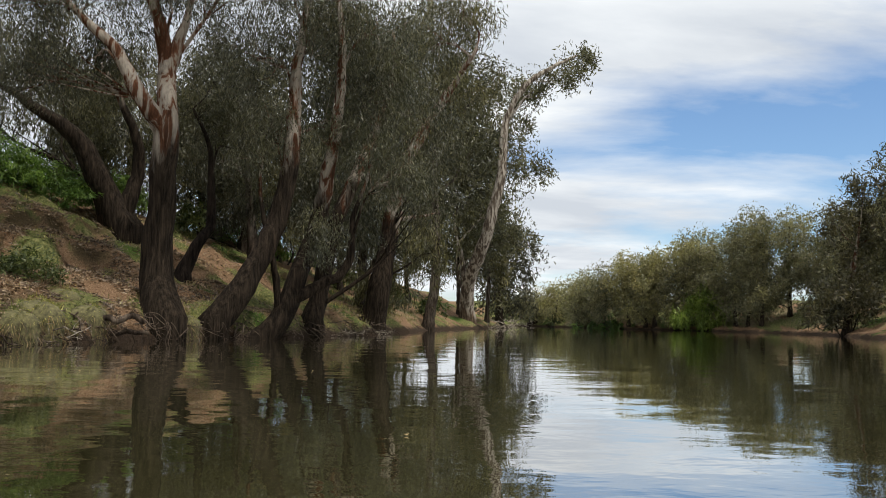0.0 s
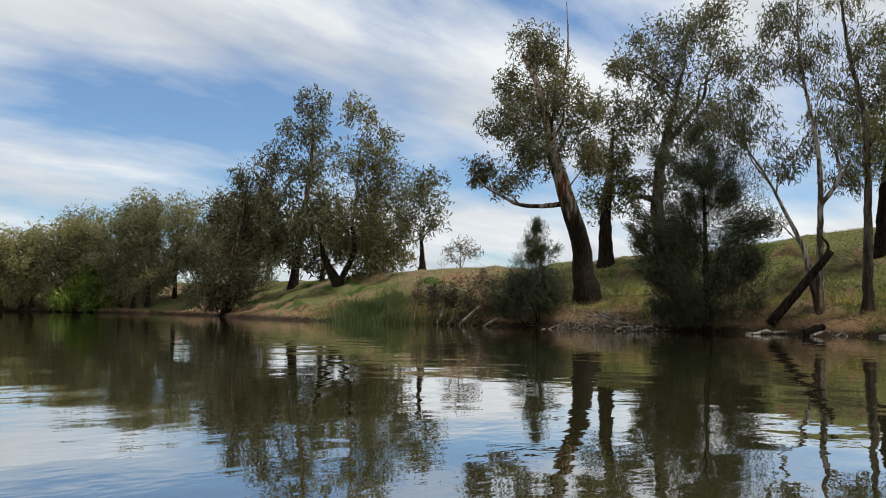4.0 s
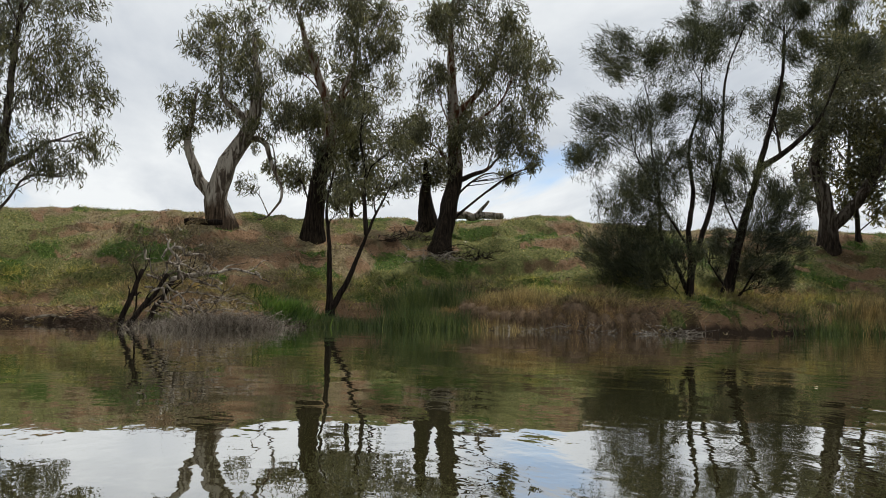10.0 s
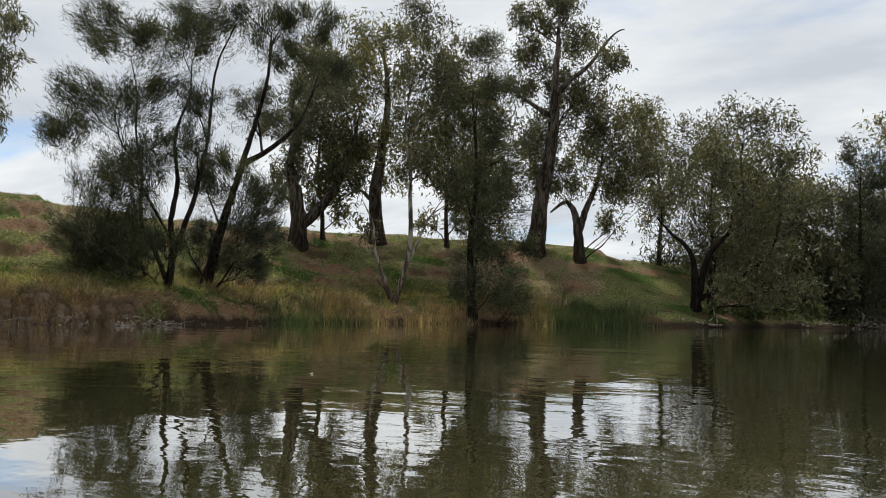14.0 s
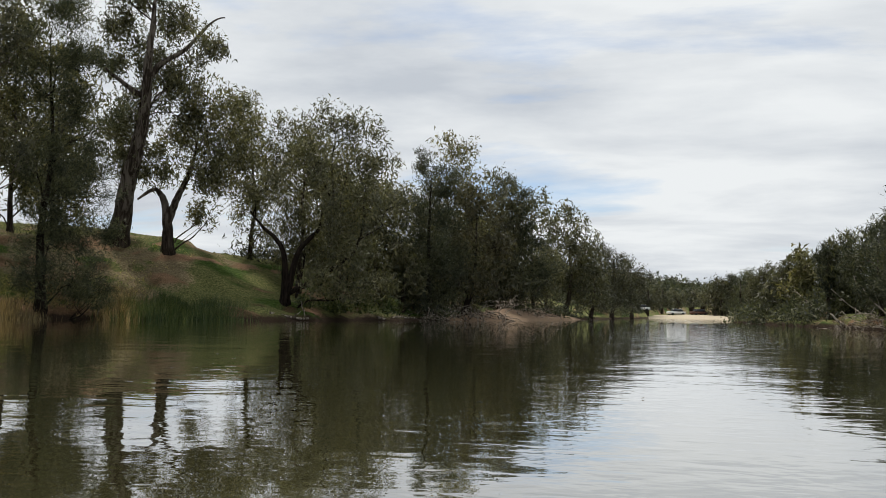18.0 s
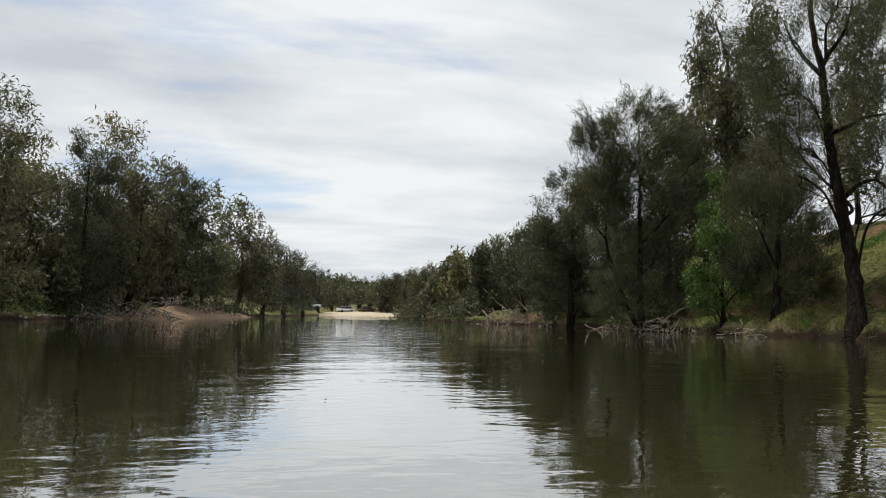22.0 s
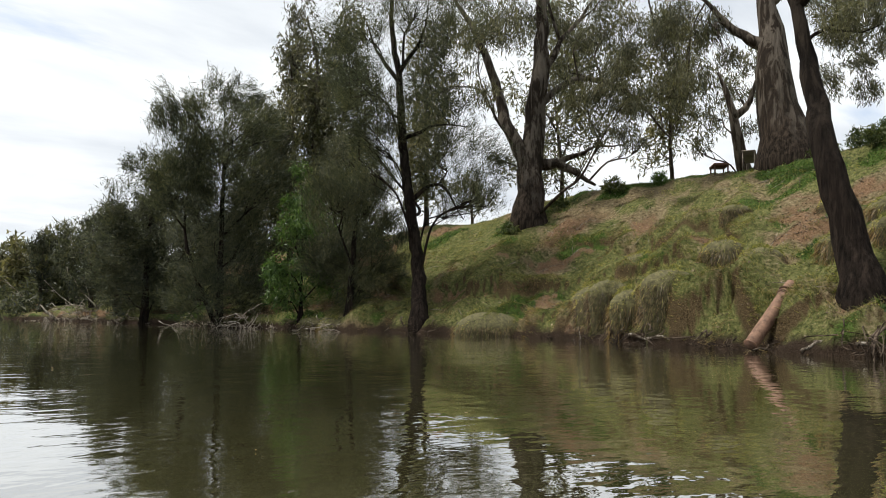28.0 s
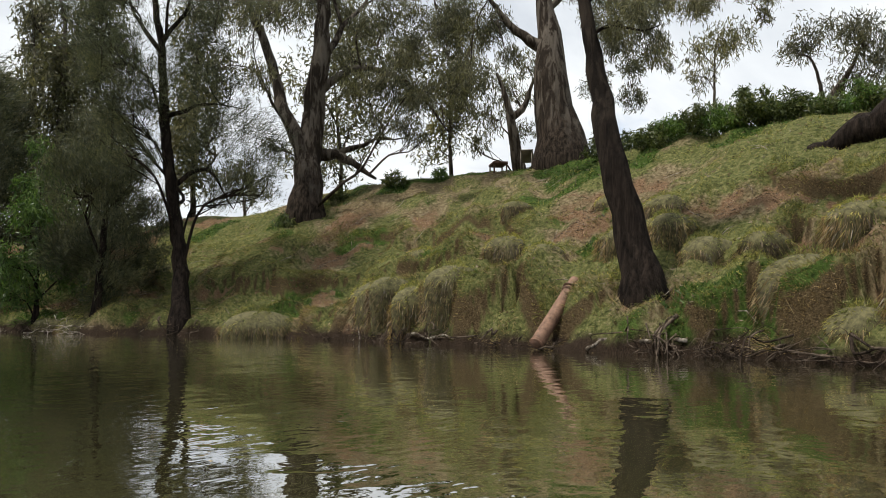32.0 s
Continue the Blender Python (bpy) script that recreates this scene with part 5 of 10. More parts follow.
tree(45.8, 118.8, 21, [(0.31, 0.0, 0, -0.4, 6.2, -0.8, 12.5)],
     [(-0.2, 13.6, 2.04), (-0.2, 12.7, 1.9), (-0.5, 11.8, 1.79), (0.8, 10.5, 2.67), (1.6, 9.7, 2.51), (2.1, 8.8, 2.44), (-1.9, 7.9, 2.63), (-1.6, 7.0, 2.4), (1.5, 6.2, 2.38), (-0.7, 5.3, 2.35), (-0.9, 4.4, 2.26), (1.2, 3.4, 1.78), (-0.4, 2.4, 1.75)],
     0.43, "far", bark=BARK_GREY,
     label="distant river gum in a dense riverside row", cover=1.5, group="trees of the riverside rows")
tree(48.1, 115.1, 23, [(0.31, 0.0, 0, 0.3, 7.3, -0.3, 14.5)],
     [(-0.9, 16.1, 2.16), (-0.2, 15.2, 2.12), (0.7, 14.3, 1.88), (-0.1, 12.9, 2.77), (1.1, 12.0, 2.79), (-1.7, 11.2, 2.54), (-0.5, 10.3, 2.3), (-1.5, 9.3, 2.79), (-1.8, 8.4, 2.61), (1.9, 7.5, 2.42), (-2.4, 6.5, 2.46), (-1.9, 5.6, 2.69), (0.5, 4.8, 2.76), (-0.7, 3.6, 1.9), (-1.5, 2.6, 1.91)],
     0.43, "far", bark=BARK_GREY,
     label="distant river gum in a dense riverside row", cover=1.5, group="trees of the riverside rows")
tree(51.5, 113.5, 24, [(0.31, 0.0, 0, -0.0, 6.3, 0.1, 12.7)],
     [(0.4, 13.6, 2.46), (1.2, 12.8, 2.04), (-0.1, 11.6, 2.5), (1.2, 10.4, 2.9), (-0.6, 9.5, 2.66), (2.2, 8.5, 2.83), (1.9, 7.5, 2.73), (2.2, 6.5, 2.91), (-1.0, 5.6, 2.53), (0.6, 4.6, 2.77), (-2.2, 3.6, 2.44), (-2.1, 2.5, 2.17)],
     0.43, "far", bark=BARK_GREY,
     label="distant river gum in a dense riverside row", cover=1.5, group="trees of the riverside rows")
tree(42.5, 121.9, 19, [(0.33, -0.0, 0, 0.0, 2.6)],
     [(0.2, 4.8, 2.74), (-1.6, 3.2, 2.47), (2.0, 3.1, 2.38), (0.0, 5.6, 1.83), (-3.6, 1.9, 1.83), (-4.8, 1.2, 1.28), (0.2, 1.7, 2.56)],
     0.79, "willow",
     label="bright green weeping willow at the waterline", cover=3.2, name="willow_tree")
tree(30.1, 133.9, 13, [],
     [(-0.0, 1.0, 1.65), (-2.3, 0.6, 1.26), (1.8, 0.7, 1.17), (-5.1, 0.3, 0.97)],
     0.84, "fresh",
     label="low bright green willow scrub at the water", category="shrub", name="shrub", limbs=False)
tree(22.9, 148.3, 9, [],
     [(-0.5, 0.3, 1.49), (1.5, 0.2, 1.28)],
     0.92, "shrub",
     label="dark low shrub at the water", category="shrub", name="shrub", limbs=False)
tree(44.4, 84.4, 28, [(0.43, 0.0, 0, 0.6, 5.7, 1.6, 12.5)],
     [(-0.8, 11.8, 2.57), (2.2, 15.6, 2.84), (1.6, 8.4, 3.38), (-0.0, 5.0, 2.84), (-1.4, 3.0, 2.84), (2.9, 11.8, 2.7), (-1.0, 1.3, 2.03), (2.0, 3.0, 2.7)],
     0.58, "warm",
     label="dense olive gum on the grassy point")
tree(52.3, 82.7, 32, [(0.55, 0.0, 0, 0.7, 6.9, 1.7, 15.2, 1.7, 22.2)],
     [(1.7, 22.6, 2.36), (1.0, 18.7, 2.91), (-2.4, 15.3, 2.64), (2.0, 13.5, 3.19), (-1.4, 9.7, 3.33), (2.0, 8.3, 2.91), (-0.7, 4.8, 2.78), (-3.4, 6.2, 2.78)],
     0.60,
     label="tall gum in a clump on the far bank")
tree(48.1, 67.6, 36, [(0.46, 0.0, 0, -1.4, 2.6, -2.2, 5.5), (0.35, 0.8, 0, 1.7, 5.4, 1.7, 15.3)],
     [(1.8, 18.6, 1.88), (4.0, 16.1, 1.88), (0.9, 13.0, 2.47), (4.5, 12.3, 2.36), (2.3, 8.3, 3.42), (5.9, 10.6, 2.71), (5.3, 6.6, 2.71), (2.2, 4.3, 2.65), (-0.5, 4.9, 2.36), (2.8, 1.4, 2.36), (5.0, 3.1, 2.12)],
     0.51,
     label="tall gum in a clump on the far bank")
tree(51.6, 58.5, 42, [(0.34, 0.0, 0, -0.1, 2.4, -0.3, 4.5)],
     [(0.6, 7.2, 2.22), (-0.9, 4.5, 1.77), (1.5, 5.3, 1.55), (0.1, 8.8, 1.55), (-2.2, 5.1, 1.38)],
     0.48,
     label="round-crowned gum on the skyline", cover=1.6)
tree(53.4, 55.0, 44, [(0.08, 0.0, 0, 0.0, 2.3)],
     [(0.3, 2.3, 1.36), (-0.9, 1.3, 1.09), (1.0, 1.8, 0.98)],
     0.47, "dry", bark=DEADWOOD,
     label="bare twiggy sapling on the bank top", cover=0.8, name="sapling")
tree(45.0, 33.7, 54, [(0.75, 0.0, 0, -0.3, 3.0, -1.0, 5.7, -2.1, 8.9, -2.8, 12.5, -3.7, 15.3, -4.7, 17.4), (0.16, -2.2, 11.7, -1.5, 15.8, -1.4, 18.3, -1.5, 20.8), (0.21, -1.4, 6.5, -3.9, 6.3, -6.6, 7.3, -8.5, 8.9), (0.12, -1.8, 11.3, -1.1, 14.2, -0.5, 15.7)],
     [(-4.2, 18.5, 1.69), (-5.2, 15.6, 1.93), (-2.7, 17.0, 1.69), (-2.2, 13.7, 2.22), (-4.9, 12.5, 2.01), (-6.8, 12.4, 1.21), (-3.9, 10.2, 2.22), (-1.2, 11.2, 1.69), (-7.2, 9.2, 1.29), (-5.9, 8.3, 1.21), (-0.2, 13.1, 1.21), (-8.1, 8.6, 0.72), (0.3, 9.8, 1.21)],
     0.35,
     label="dead-topped red gum with a thick dark trunk", cover=2.8)
tree(51.4, 36.7, 55, [(0.57, 0.0, 0, -0.0, 3.6, 0.3, 7.3, 0.6, 11.0)],
     [(-0.4, 8.6, 2.04), (1.3, 10.6, 2.04), (-0.5, 5.2, 1.9), (1.7, 6.0, 1.72), (0.1, 12.8, 1.58)],
     0.39,
     label="gum standing behind on the bank top")
tree(53.8, 33.0, 59, [(0.57, -0.0, 0, -0.5, 4.1, 0.2, 8.8, 1.5, 14.4), (0.29, -0.3, 4.1, -1.9, 4.5, -3.0, 3.8), (0.23, 0.2, 8.3, 2.9, 12.1, 4.2, 16.4)],
     [(-0.9, 17.6, 2.26), (1.8, 18.4, 2.26), (4.4, 17.9, 1.9), (-2.2, 14.9, 1.9), (1.0, 14.4, 2.71), (4.2, 14.1, 2.26), (-2.1, 10.7, 1.72), (1.1, 9.7, 2.35), (3.9, 10.3, 2.26), (-0.1, 6.0, 1.63), (-2.4, 5.4, 1.36), (-3.8, 15.1, 0.99)],
     0.39, bark=BARK_GREY,
     label="wide-crowned gum on the bank top", cover=1.9)
tree(42.7, 23.4, 62, [(0.26, 0.0, 0, -0.1, 4.1, -0.2, 9.4)],
     [(-0.7, 9.4, 1.92), (0.9, 8.0, 2.1), (-1.7, 5.8, 1.75), (0.1, 4.8, 2.62), (-2.5, 4.1, 1.57), (1.5, 3.5, 1.57), (-0.9, 2.0, 2.1), (1.0, 1.3, 1.57), (-3.4, 5.1, 0.98), (-1.9, 0.8, 1.4)],
     0.30, "oak", bark=BARK_DARK,
     label="dense dark river oak down to the water", cover=5.0, name="river_oak")
tree(46.1, 18.4, 68, [(0.23, 0.0, 0, 0.2, 5.0, -0.1, 8.6, -0.7, 14.1, -0.6, 19.0), (0.21, -1.8, 0, -0.9, 3.9, -2.4, 7.2, -4.3, 10.4), (0.17, 0.1, 5.7, 1.1, 7.9, 0.7, 11.6)],
     [(-1.5, 17.5, 1.71), (-0.2, 14.9, 1.64), (-2.2, 14.5, 1.5), (-3.8, 10.8, 1.64), (-1.7, 8.6, 1.43), (0.6, 10.8, 1.43), (-0.8, 20.5, 1.78), (1.1, 7.7, 1.07), (-4.4, 12.5, 1.43), (-2.6, 5.3, 1.07)],
     0.31, bark=BARK_WHITE,
     label="slender white-trunked gum with two stems", cover=1.8)
tree(46.6, 16.0, 71, [(0.3, 0.0, 0, 0.1, 5.1, 0.1, 10.5, -0.7, 15.3, -1.1, 19.7)],
     [(-0.7, 18.6, 1.77), (0.4, 15.2, 1.63), (-1.4, 12.5, 1.28), (1.0, 10.5, 1.42), (-0.1, 8.7, 1.42), (-0.9, 22.0, 1.77)],
     0.31, bark=BARK_GREY,
     label="slim gum on the water margin", cover=1.9)
tree(45.8, 12.7, 75, [(0.34, 0.0, 0, 0.3, 4.0, 1.0, 7.4, 1.3, 11.9, 1.6, 16.8, 1.8, 20.3), (0.19, 0.8, 6.7, 2.9, 8.4, 4.9, 9.4), (0.16, 0.6, 6.1, -0.4, 8.5, -0.6, 11.9)],
     [(-0.1, 17.6, 1.78), (2.3, 17.8, 1.88), (3.6, 16.3, 1.54), (1.3, 14.7, 2.05), (3.9, 13.9, 1.71), (-0.4, 12.6, 1.64), (2.6, 11.2, 2.12), (4.9, 11.5, 1.37), (5.4, 9.1, 1.16), (-0.0, 8.8, 1.64), (2.6, 7.9, 1.51), (0.6, 6.2, 1.37), (4.1, 7.4, 1.03), (1.9, 21.0, 2.05)],
     0.29, bark=BARK_GREY,
     label="broad leafy gum leaning over the muddy margin", cover=2.0)
tree(54.1, 17.6, 72, [(0.47, 0.0, 0, 0.2, 4.1, 0.8, 8.2)],
     [(0.8, 10.3, 2.37), (0.4, 6.2, 1.88), (-0.8, 8.7, 1.63)],
     0.35, bark=BARK_DARK,
     label="gum standing behind on the bank top")
tree(41.0, 34.8, 50, [(0.13, -0.0, 0, -0.2, 4.0)],
     [(-0.2, 4.7, 1.08), (-0.3, 2.8, 1.69), (-0.8, 1.3, 1.85), (0.8, 1.9, 1.31), (-0.1, 6.2, 0.69), (-1.7, 0.9, 1.35)],
     0.33, "oak", bark=BARK_DARK,
     label="dark bushy young river oak", cover=5.0, name="river_oak")
tree(40.9, 40.9, 46, [],
     [(1.0, 2.5, 1.49), (-0.8, 1.8, 1.41), (-2.3, 1.8, 1.16), (2.4, 1.3, 1.49), (-0.0, 0.5, 1.16), (-3.4, 1.9, 0.99), (1.5, 0.7, 1.24)],
     0.36, "dry",
     label="tangled dry scrub above the waterline", cover=2.0, category="shrub", name="scrub", depth=0.5)
tree(53.7, 0.1, 90, [(0.78, 0.0, 0, -0.6, 1.7, -0.0, 4.2, 1.1, 6.0, 1.8, 9.0, 1.5, 13.0), (0.46, -0.7, 1.5, -1.8, 3.2, -2.5, 5.0, -2.4, 6.6, -1.9, 9.2), (0.24, 1.2, 6.2, 2.5, 5.8, 3.2, 3.9, 3.5, 2.3, 2.7, 0.9, 2.0, 0.6), (0.28, 1.3, 6.6, -0.4, 8.9, -0.8, 11.6)],
     [(-1.7, 13.6, 1.46), (0.6, 14.5, 1.73), (-2.4, 11.7, 1.0), (-0.4, 11.7, 1.69), (1.5, 11.8, 1.69), (-3.4, 8.1, 1.23), (-1.5, 8.2, 1.31), (1.2, 8.5, 1.54), (2.5, 9.8, 1.54), (0.0, 9.9, 1.38), (2.6, 15.6, 1.38), (-2.4, 6.4, 0.92), (3.2, 6.7, 1.23), (1.4, 3.0, 0.77), (-3.1, 6.0, 1.0), (1.7, 6.2, 1.0), (-0.7, 7.1, 1.0)],
     0.33, bark=BARK_WHITE,
     label="old forked red gum with a thick pale trunk", cover=1.9)
tree(53.8, -5.7, 96, [(0.67, 0.0, 0, 0.3, 3.7, 1.0, 8.1, -0.5, 12.5, -1.5, 15.3), (0.29, 0.8, 7.3, 2.1, 10.9, 2.8, 15.4)],
     [(-0.8, 16.1, 1.74), (2.0, 16.4, 1.94), (4.4, 15.4, 1.55), (-0.3, 13.3, 1.55), (2.5, 12.5, 1.94), (-1.8, 8.6, 1.55), (0.2, 8.7, 2.09), (2.2, 8.1, 1.78), (0.3, 5.3, 1.78), (-1.3, 4.4, 1.32), (4.5, 12.8, 1.55), (1.5, 3.7, 1.32), (-2.5, 5.2, 1.09), (-1.8, 11.6, 1.16)],
     0.33,
     label="tall gum on the upper slope", cover=2.8)
tree(42.2, -5.4, 98, [(0.18, 0.0, 0, -0.2, 3.8, -0.2, 6.3, 0.1, 7.8), (0.2, 1.2, 0, 1.3, 2.6, 2.3, 4.9, 2.9, 7.0), (0.14, 1.4, 4.2, 1.5, 9.4, 1.6, 12.6)],
     [(2.9, 8.8, 1.16), (3.5, 7.3, 1.04), (1.9, 11.0, 1.04), (1.7, 6.9, 0.79), (0.6, 6.3, 0.79), (0.2, 5.7, 0.61), (3.5, 10.4, 0.86), (2.8, 12.6, 1.04)],
     0.23, bark=BARK_DARK,
     label="two thin dark saplings at the water", cover=1.5)
tree(50.1, -13.6, 105, [(0.58, 0.0, 0, 0.5, 2.6, 1.0, 5.6, 0.8, 10.1, 0.6, 14.7, 0.7, 18.5), (0.23, 1.2, 4.9, 2.8, 5.6, 4.4, 7.0), (0.26, 0.8, 9.3, 3.0, 11.9, 4.4, 15.3)],
     [(-0.7, 14.7, 1.49), (1.1, 16.2, 2.04), (4.1, 15.7, 1.78), (5.9, 14.9, 1.64), (2.6, 13.1, 2.01), (5.5, 12.6, 1.71), (-0.7, 11.3, 1.49), (2.3, 10.1, 1.86), (5.1, 9.6, 1.71), (6.7, 11.5, 1.04), (-1.0, 7.7, 1.49), (1.2, 7.5, 1.64), (5.7, 7.4, 1.26), (3.4, 7.8, 1.64), (4.8, 5.9, 0.82), (6.2, 5.9, 0.59), (1.8, 19.3, 2.23)],
     0.32,
     label="tall dark-trunked gum on the upper slope", cover=2.8)
tree(54.6, -13.9, 104, [(0.66, -0.0, 0, -0.1, 2.8, -0.1, 5.2)],
     [(-0.7, 4.4, 1.86), (-1.8, 6.3, 1.45), (0.7, 4.4, 1.45), (-0.6, 7.7, 1.61)],
     0.35,
     label="thick gum behind on the bank top")
tree(38.6, -24.9, 124, [(0.22, 0.0, 0, 0.1, 4.3, 0.2, 7.9, 0.5, 10.2, 0.9, 13.0), (0.19, 0.6, 0.2, 0.7, 4.3, 1.0, 6.9, 2.2, 11.0, 3.5, 15.2), (0.15, -1.7, 0.3, -1.6, 4.2, -1.9, 8.4, -2.3, 12.4)],
     [(-3.3, 13.0, 1.38), (-1.4, 12.8, 1.38), (-4.8, 9.9, 1.38), (-2.9, 9.4, 1.45), (-1.0, 10.8, 1.38), (0.5, 13.6, 1.51), (2.1, 15.1, 1.51), (-5.2, 7.3, 1.12), (-2.8, 6.8, 1.51), (-0.9, 7.5, 1.18), (1.3, 10.0, 1.18), (-3.5, 4.5, 1.51), (-4.1, 2.8, 1.32), (-2.1, 3.5, 1.51), (1.0, 7.6, 1.12), (0.8, 16.4, 1.32), (-1.5, 5.7, 1.32), (-2.6, 1.9, 1.25), (-6.0, 7.9, 0.66), (-4.1, 13.6, 0.79), (-2.9, 0.8, 1.05), (-1.4, 1.3, 1.12), (-0.1, 2.0, 0.99), (-3.9, 1.1, 0.92), (-4.8, 2.2, 0.99)],
     0.28, "oak", bark=BARK_DARK,
     label="feathery river oak with several thin black stems", cover=3.2, name="river_oak")
tree(39.5, -27.9, 126, [(0.31, -0.0, 0, 0.9, 3.8, 1.9, 7.4, 3.2, 12.7, 3.4, 16.0), (0.2, 2.0, 7.5, 3.9, 8.9, 5.7, 11.1, 6.3, 13.6)],
     [(1.7, 16.8, 1.45), (3.5, 14.9, 1.8), (2.5, 11.6, 1.52), (5.3, 13.9, 1.59), (4.6, 11.0, 1.45), (1.2, 6.3, 1.66), (2.6, 4.6, 1.66), (0.6, 3.8, 1.52), (3.7, 5.7, 1.18), (-0.2, 5.9, 1.31), (2.0, 2.8, 1.38), (6.3, 16.2, 1.45), (7.4, 13.7, 1.45), (3.8, 17.5, 1.38), (2.0, 1.4, 1.25), (0.6, 1.9, 1.18), (-0.7, 2.7, 1.11), (3.7, 2.9, 1.04), (2.7, 0.8, 0.9)],
     0.30, "oak", bark=BARK_DARK,
     label="dark leaning river oak with layered foliage", cover=3.0, name="river_oak")
tree(47.2, -42.0, 132, [(0.63, 0.0, 0, -0.2, 3.6, -0.8, 6.3, -0.0, 10.1), (0.47, 1.9, 1.6, 2.8, 4.6, 4.1, 7.8, 4.5, 11.1), (0.21, -0.1, 2.7, -1.8, 4.5, -2.3, 6.3)],
     [(0.4, 8.7, 2.26), (-0.9, 5.9, 1.63), (2.2, 10.6, 2.44), (4.6, 9.2, 2.08), (2.8, 6.0, 1.63), (4.6, 5.1, 1.35), (1.3, 13.4, 2.44), (-1.9, 10.0, 1.81)],
     0.39, bark=BARK_GREY,
     label="thick twin-trunked gum on the bank top")
tree(45.9, -49.9, 138, [(0.59, 0.0, 0, -0.3, 4.1, 0.2, 8.0, 0.6, 12.5, 0.1, 17.6), (0.24, -0.2, 3.6, -1.8, 4.6, -2.7, 4.1)],
     [(-1.4, 18.8, 2.33), (1.1, 15.5, 2.52), (-0.9, 14.0, 2.33), (0.2, 9.5, 2.23), (2.0, 18.6, 1.94), (-1.8, 7.0, 1.74), (-2.4, 16.0, 1.94), (1.2, 6.1, 1.65)],
     0.42, bark=BARK_GREY,
     label="grey gum on the bank top")
tree(36.8, -41.6, 139, [(0.21, -0.0, 0, -1.2, 3.2, -1.4, 5.6, -2.3, 7.2), (0.23, 0.1, 0.2, 1.2, 4.4, 1.3, 8.4, 0.5, 13.7, 1.7, 19.5), (0.16, 0.4, 2.0, 2.1, 5.6, 3.7, 7.6), (0.13, -0.2, 0.4, -0.8, 1.4, -1.3, 1.8)],
     [(1.3, 20.3, 2.07), (2.9, 19.4, 1.83), (2.1, 16.2, 2.07), (0.5, 13.7, 1.59), (3.3, 14.5, 1.75), (0.9, 10.4, 1.75), (2.9, 10.8, 1.75), (3.7, 8.4, 1.19), (-1.8, 5.4, 0.95), (4.1, 17.4, 1.35)],
     0.34, bark=BARK_WHITE,
     label="pale multi-stemmed gum above the reeds", cover=1.7)
tree(32.2, -44.7, 144, [(0.31, 0.0, 0, -0.2, 5.1, 0.2, 10.2, -0.2, 16.2)],
     [(0.2, 17.8, 1.9), (1.7, 16.1, 1.66), (-0.2, 13.8, 2.05), (1.3, 11.3, 2.13), (-0.6, 9.4, 1.74), (1.0, 7.0, 2.13), (2.5, 4.7, 1.82), (0.2, 4.3, 1.82), (1.7, 2.0, 1.9), (2.8, 0.6, 1.18), (-0.2, 1.5, 1.42), (2.1, 8.6, 1.58)],
     0.34, "oak", bark=BARK_DARK,
     label="dark river oak reaching down to the water", cover=2.6, name="river_oak")
tree(35.7, -58.8, 149, [(0.73, 0.0, 0, 0.5, 4.1, 1.4, 9.4, 1.7, 15.3, 2.0, 20.2), (0.28, 1.4, 11.4, -0.9, 13.0, -2.2, 14.5), (0.28, 1.7, 12.8, 5.2, 17.0, 7.5, 19.0)],
     [(1.5, 21.5, 2.07), (4.3, 19.8, 2.07), (-0.4, 18.1, 1.87), (2.0, 16.2, 2.16), (-1.3, 14.5, 1.67), (6.0, 16.0, 1.57), (3.8, 14.2, 2.16), (1.0, 10.9, 2.16), (4.6, 10.7, 1.87), (-0.4, 9.0, 1.97), (1.0, 6.5, 2.07), (-0.8, 20.9, 1.67), (2.9, 23.6, 1.97)],
     0.42, bark=BARK_GREY,
     label="tall spreading gum with a bare branch tip", cover=3.2)
tree(31.8, -59.6, 152, [(0.44, 0.0, 0, -0.2, 3.4, -1.1, 5.2, -2.4, 4.2), (0.37, -0.1, 2.5, 1.2, 6.2, 2.1, 9.9), (0.1, 1.3, 0, 2.4, 2.0, 3.3, 3.8)],
     [(2.1, 13.1, 2.22), (4.7, 13.0, 1.84), (0.8, 9.9, 2.13), (3.4, 10.3, 2.13), (5.5, 11.3, 1.64), (2.0, 7.1, 2.32), (4.2, 7.0, 2.03), (5.9, 8.3, 1.64), (-1.0, 6.7, 1.64), (2.9, 3.8, 1.45), (6.7, 6.0, 1.16)],
     0.42, bark=BARK_GREY,
     label="grey-leaved gum with crooked limbs", cover=2.3)
tree(21.2, -57.9, 160, [(0.33, -0.0, 0, -0.3, 4.1, -1.9, 5.9, -2.8, 7.0), (0.31, 0.3, 0.2, 1.2, 4.1, 2.9, 7.2, 3.3, 11.7), (0.21, 4.6, 0, 5.1, 4.2, 5.9, 9.5)],
     [(0.2, 14.4, 1.94), (2.9, 14.6, 2.11), (5.5, 13.9, 1.85), (-1.1, 11.7, 1.67), (2.0, 11.2, 2.29), (5.1, 10.8, 2.11), (-1.0, 8.6, 1.67), (2.5, 7.7, 2.29), (5.5, 7.7, 2.29), (7.2, 11.7, 1.67), (1.2, 4.6, 2.02), (4.2, 4.2, 2.29), (6.8, 4.2, 2.02), (8.1, 8.1, 1.85), (2.5, 1.8, 1.76), (5.1, 1.4, 1.85), (-2.4, 8.3, 1.06), (7.2, 1.2, 1.58)],
     0.38, bark=BARK_DARK,
     label="dense spreading gum with low branches over the water", cover=1.6)
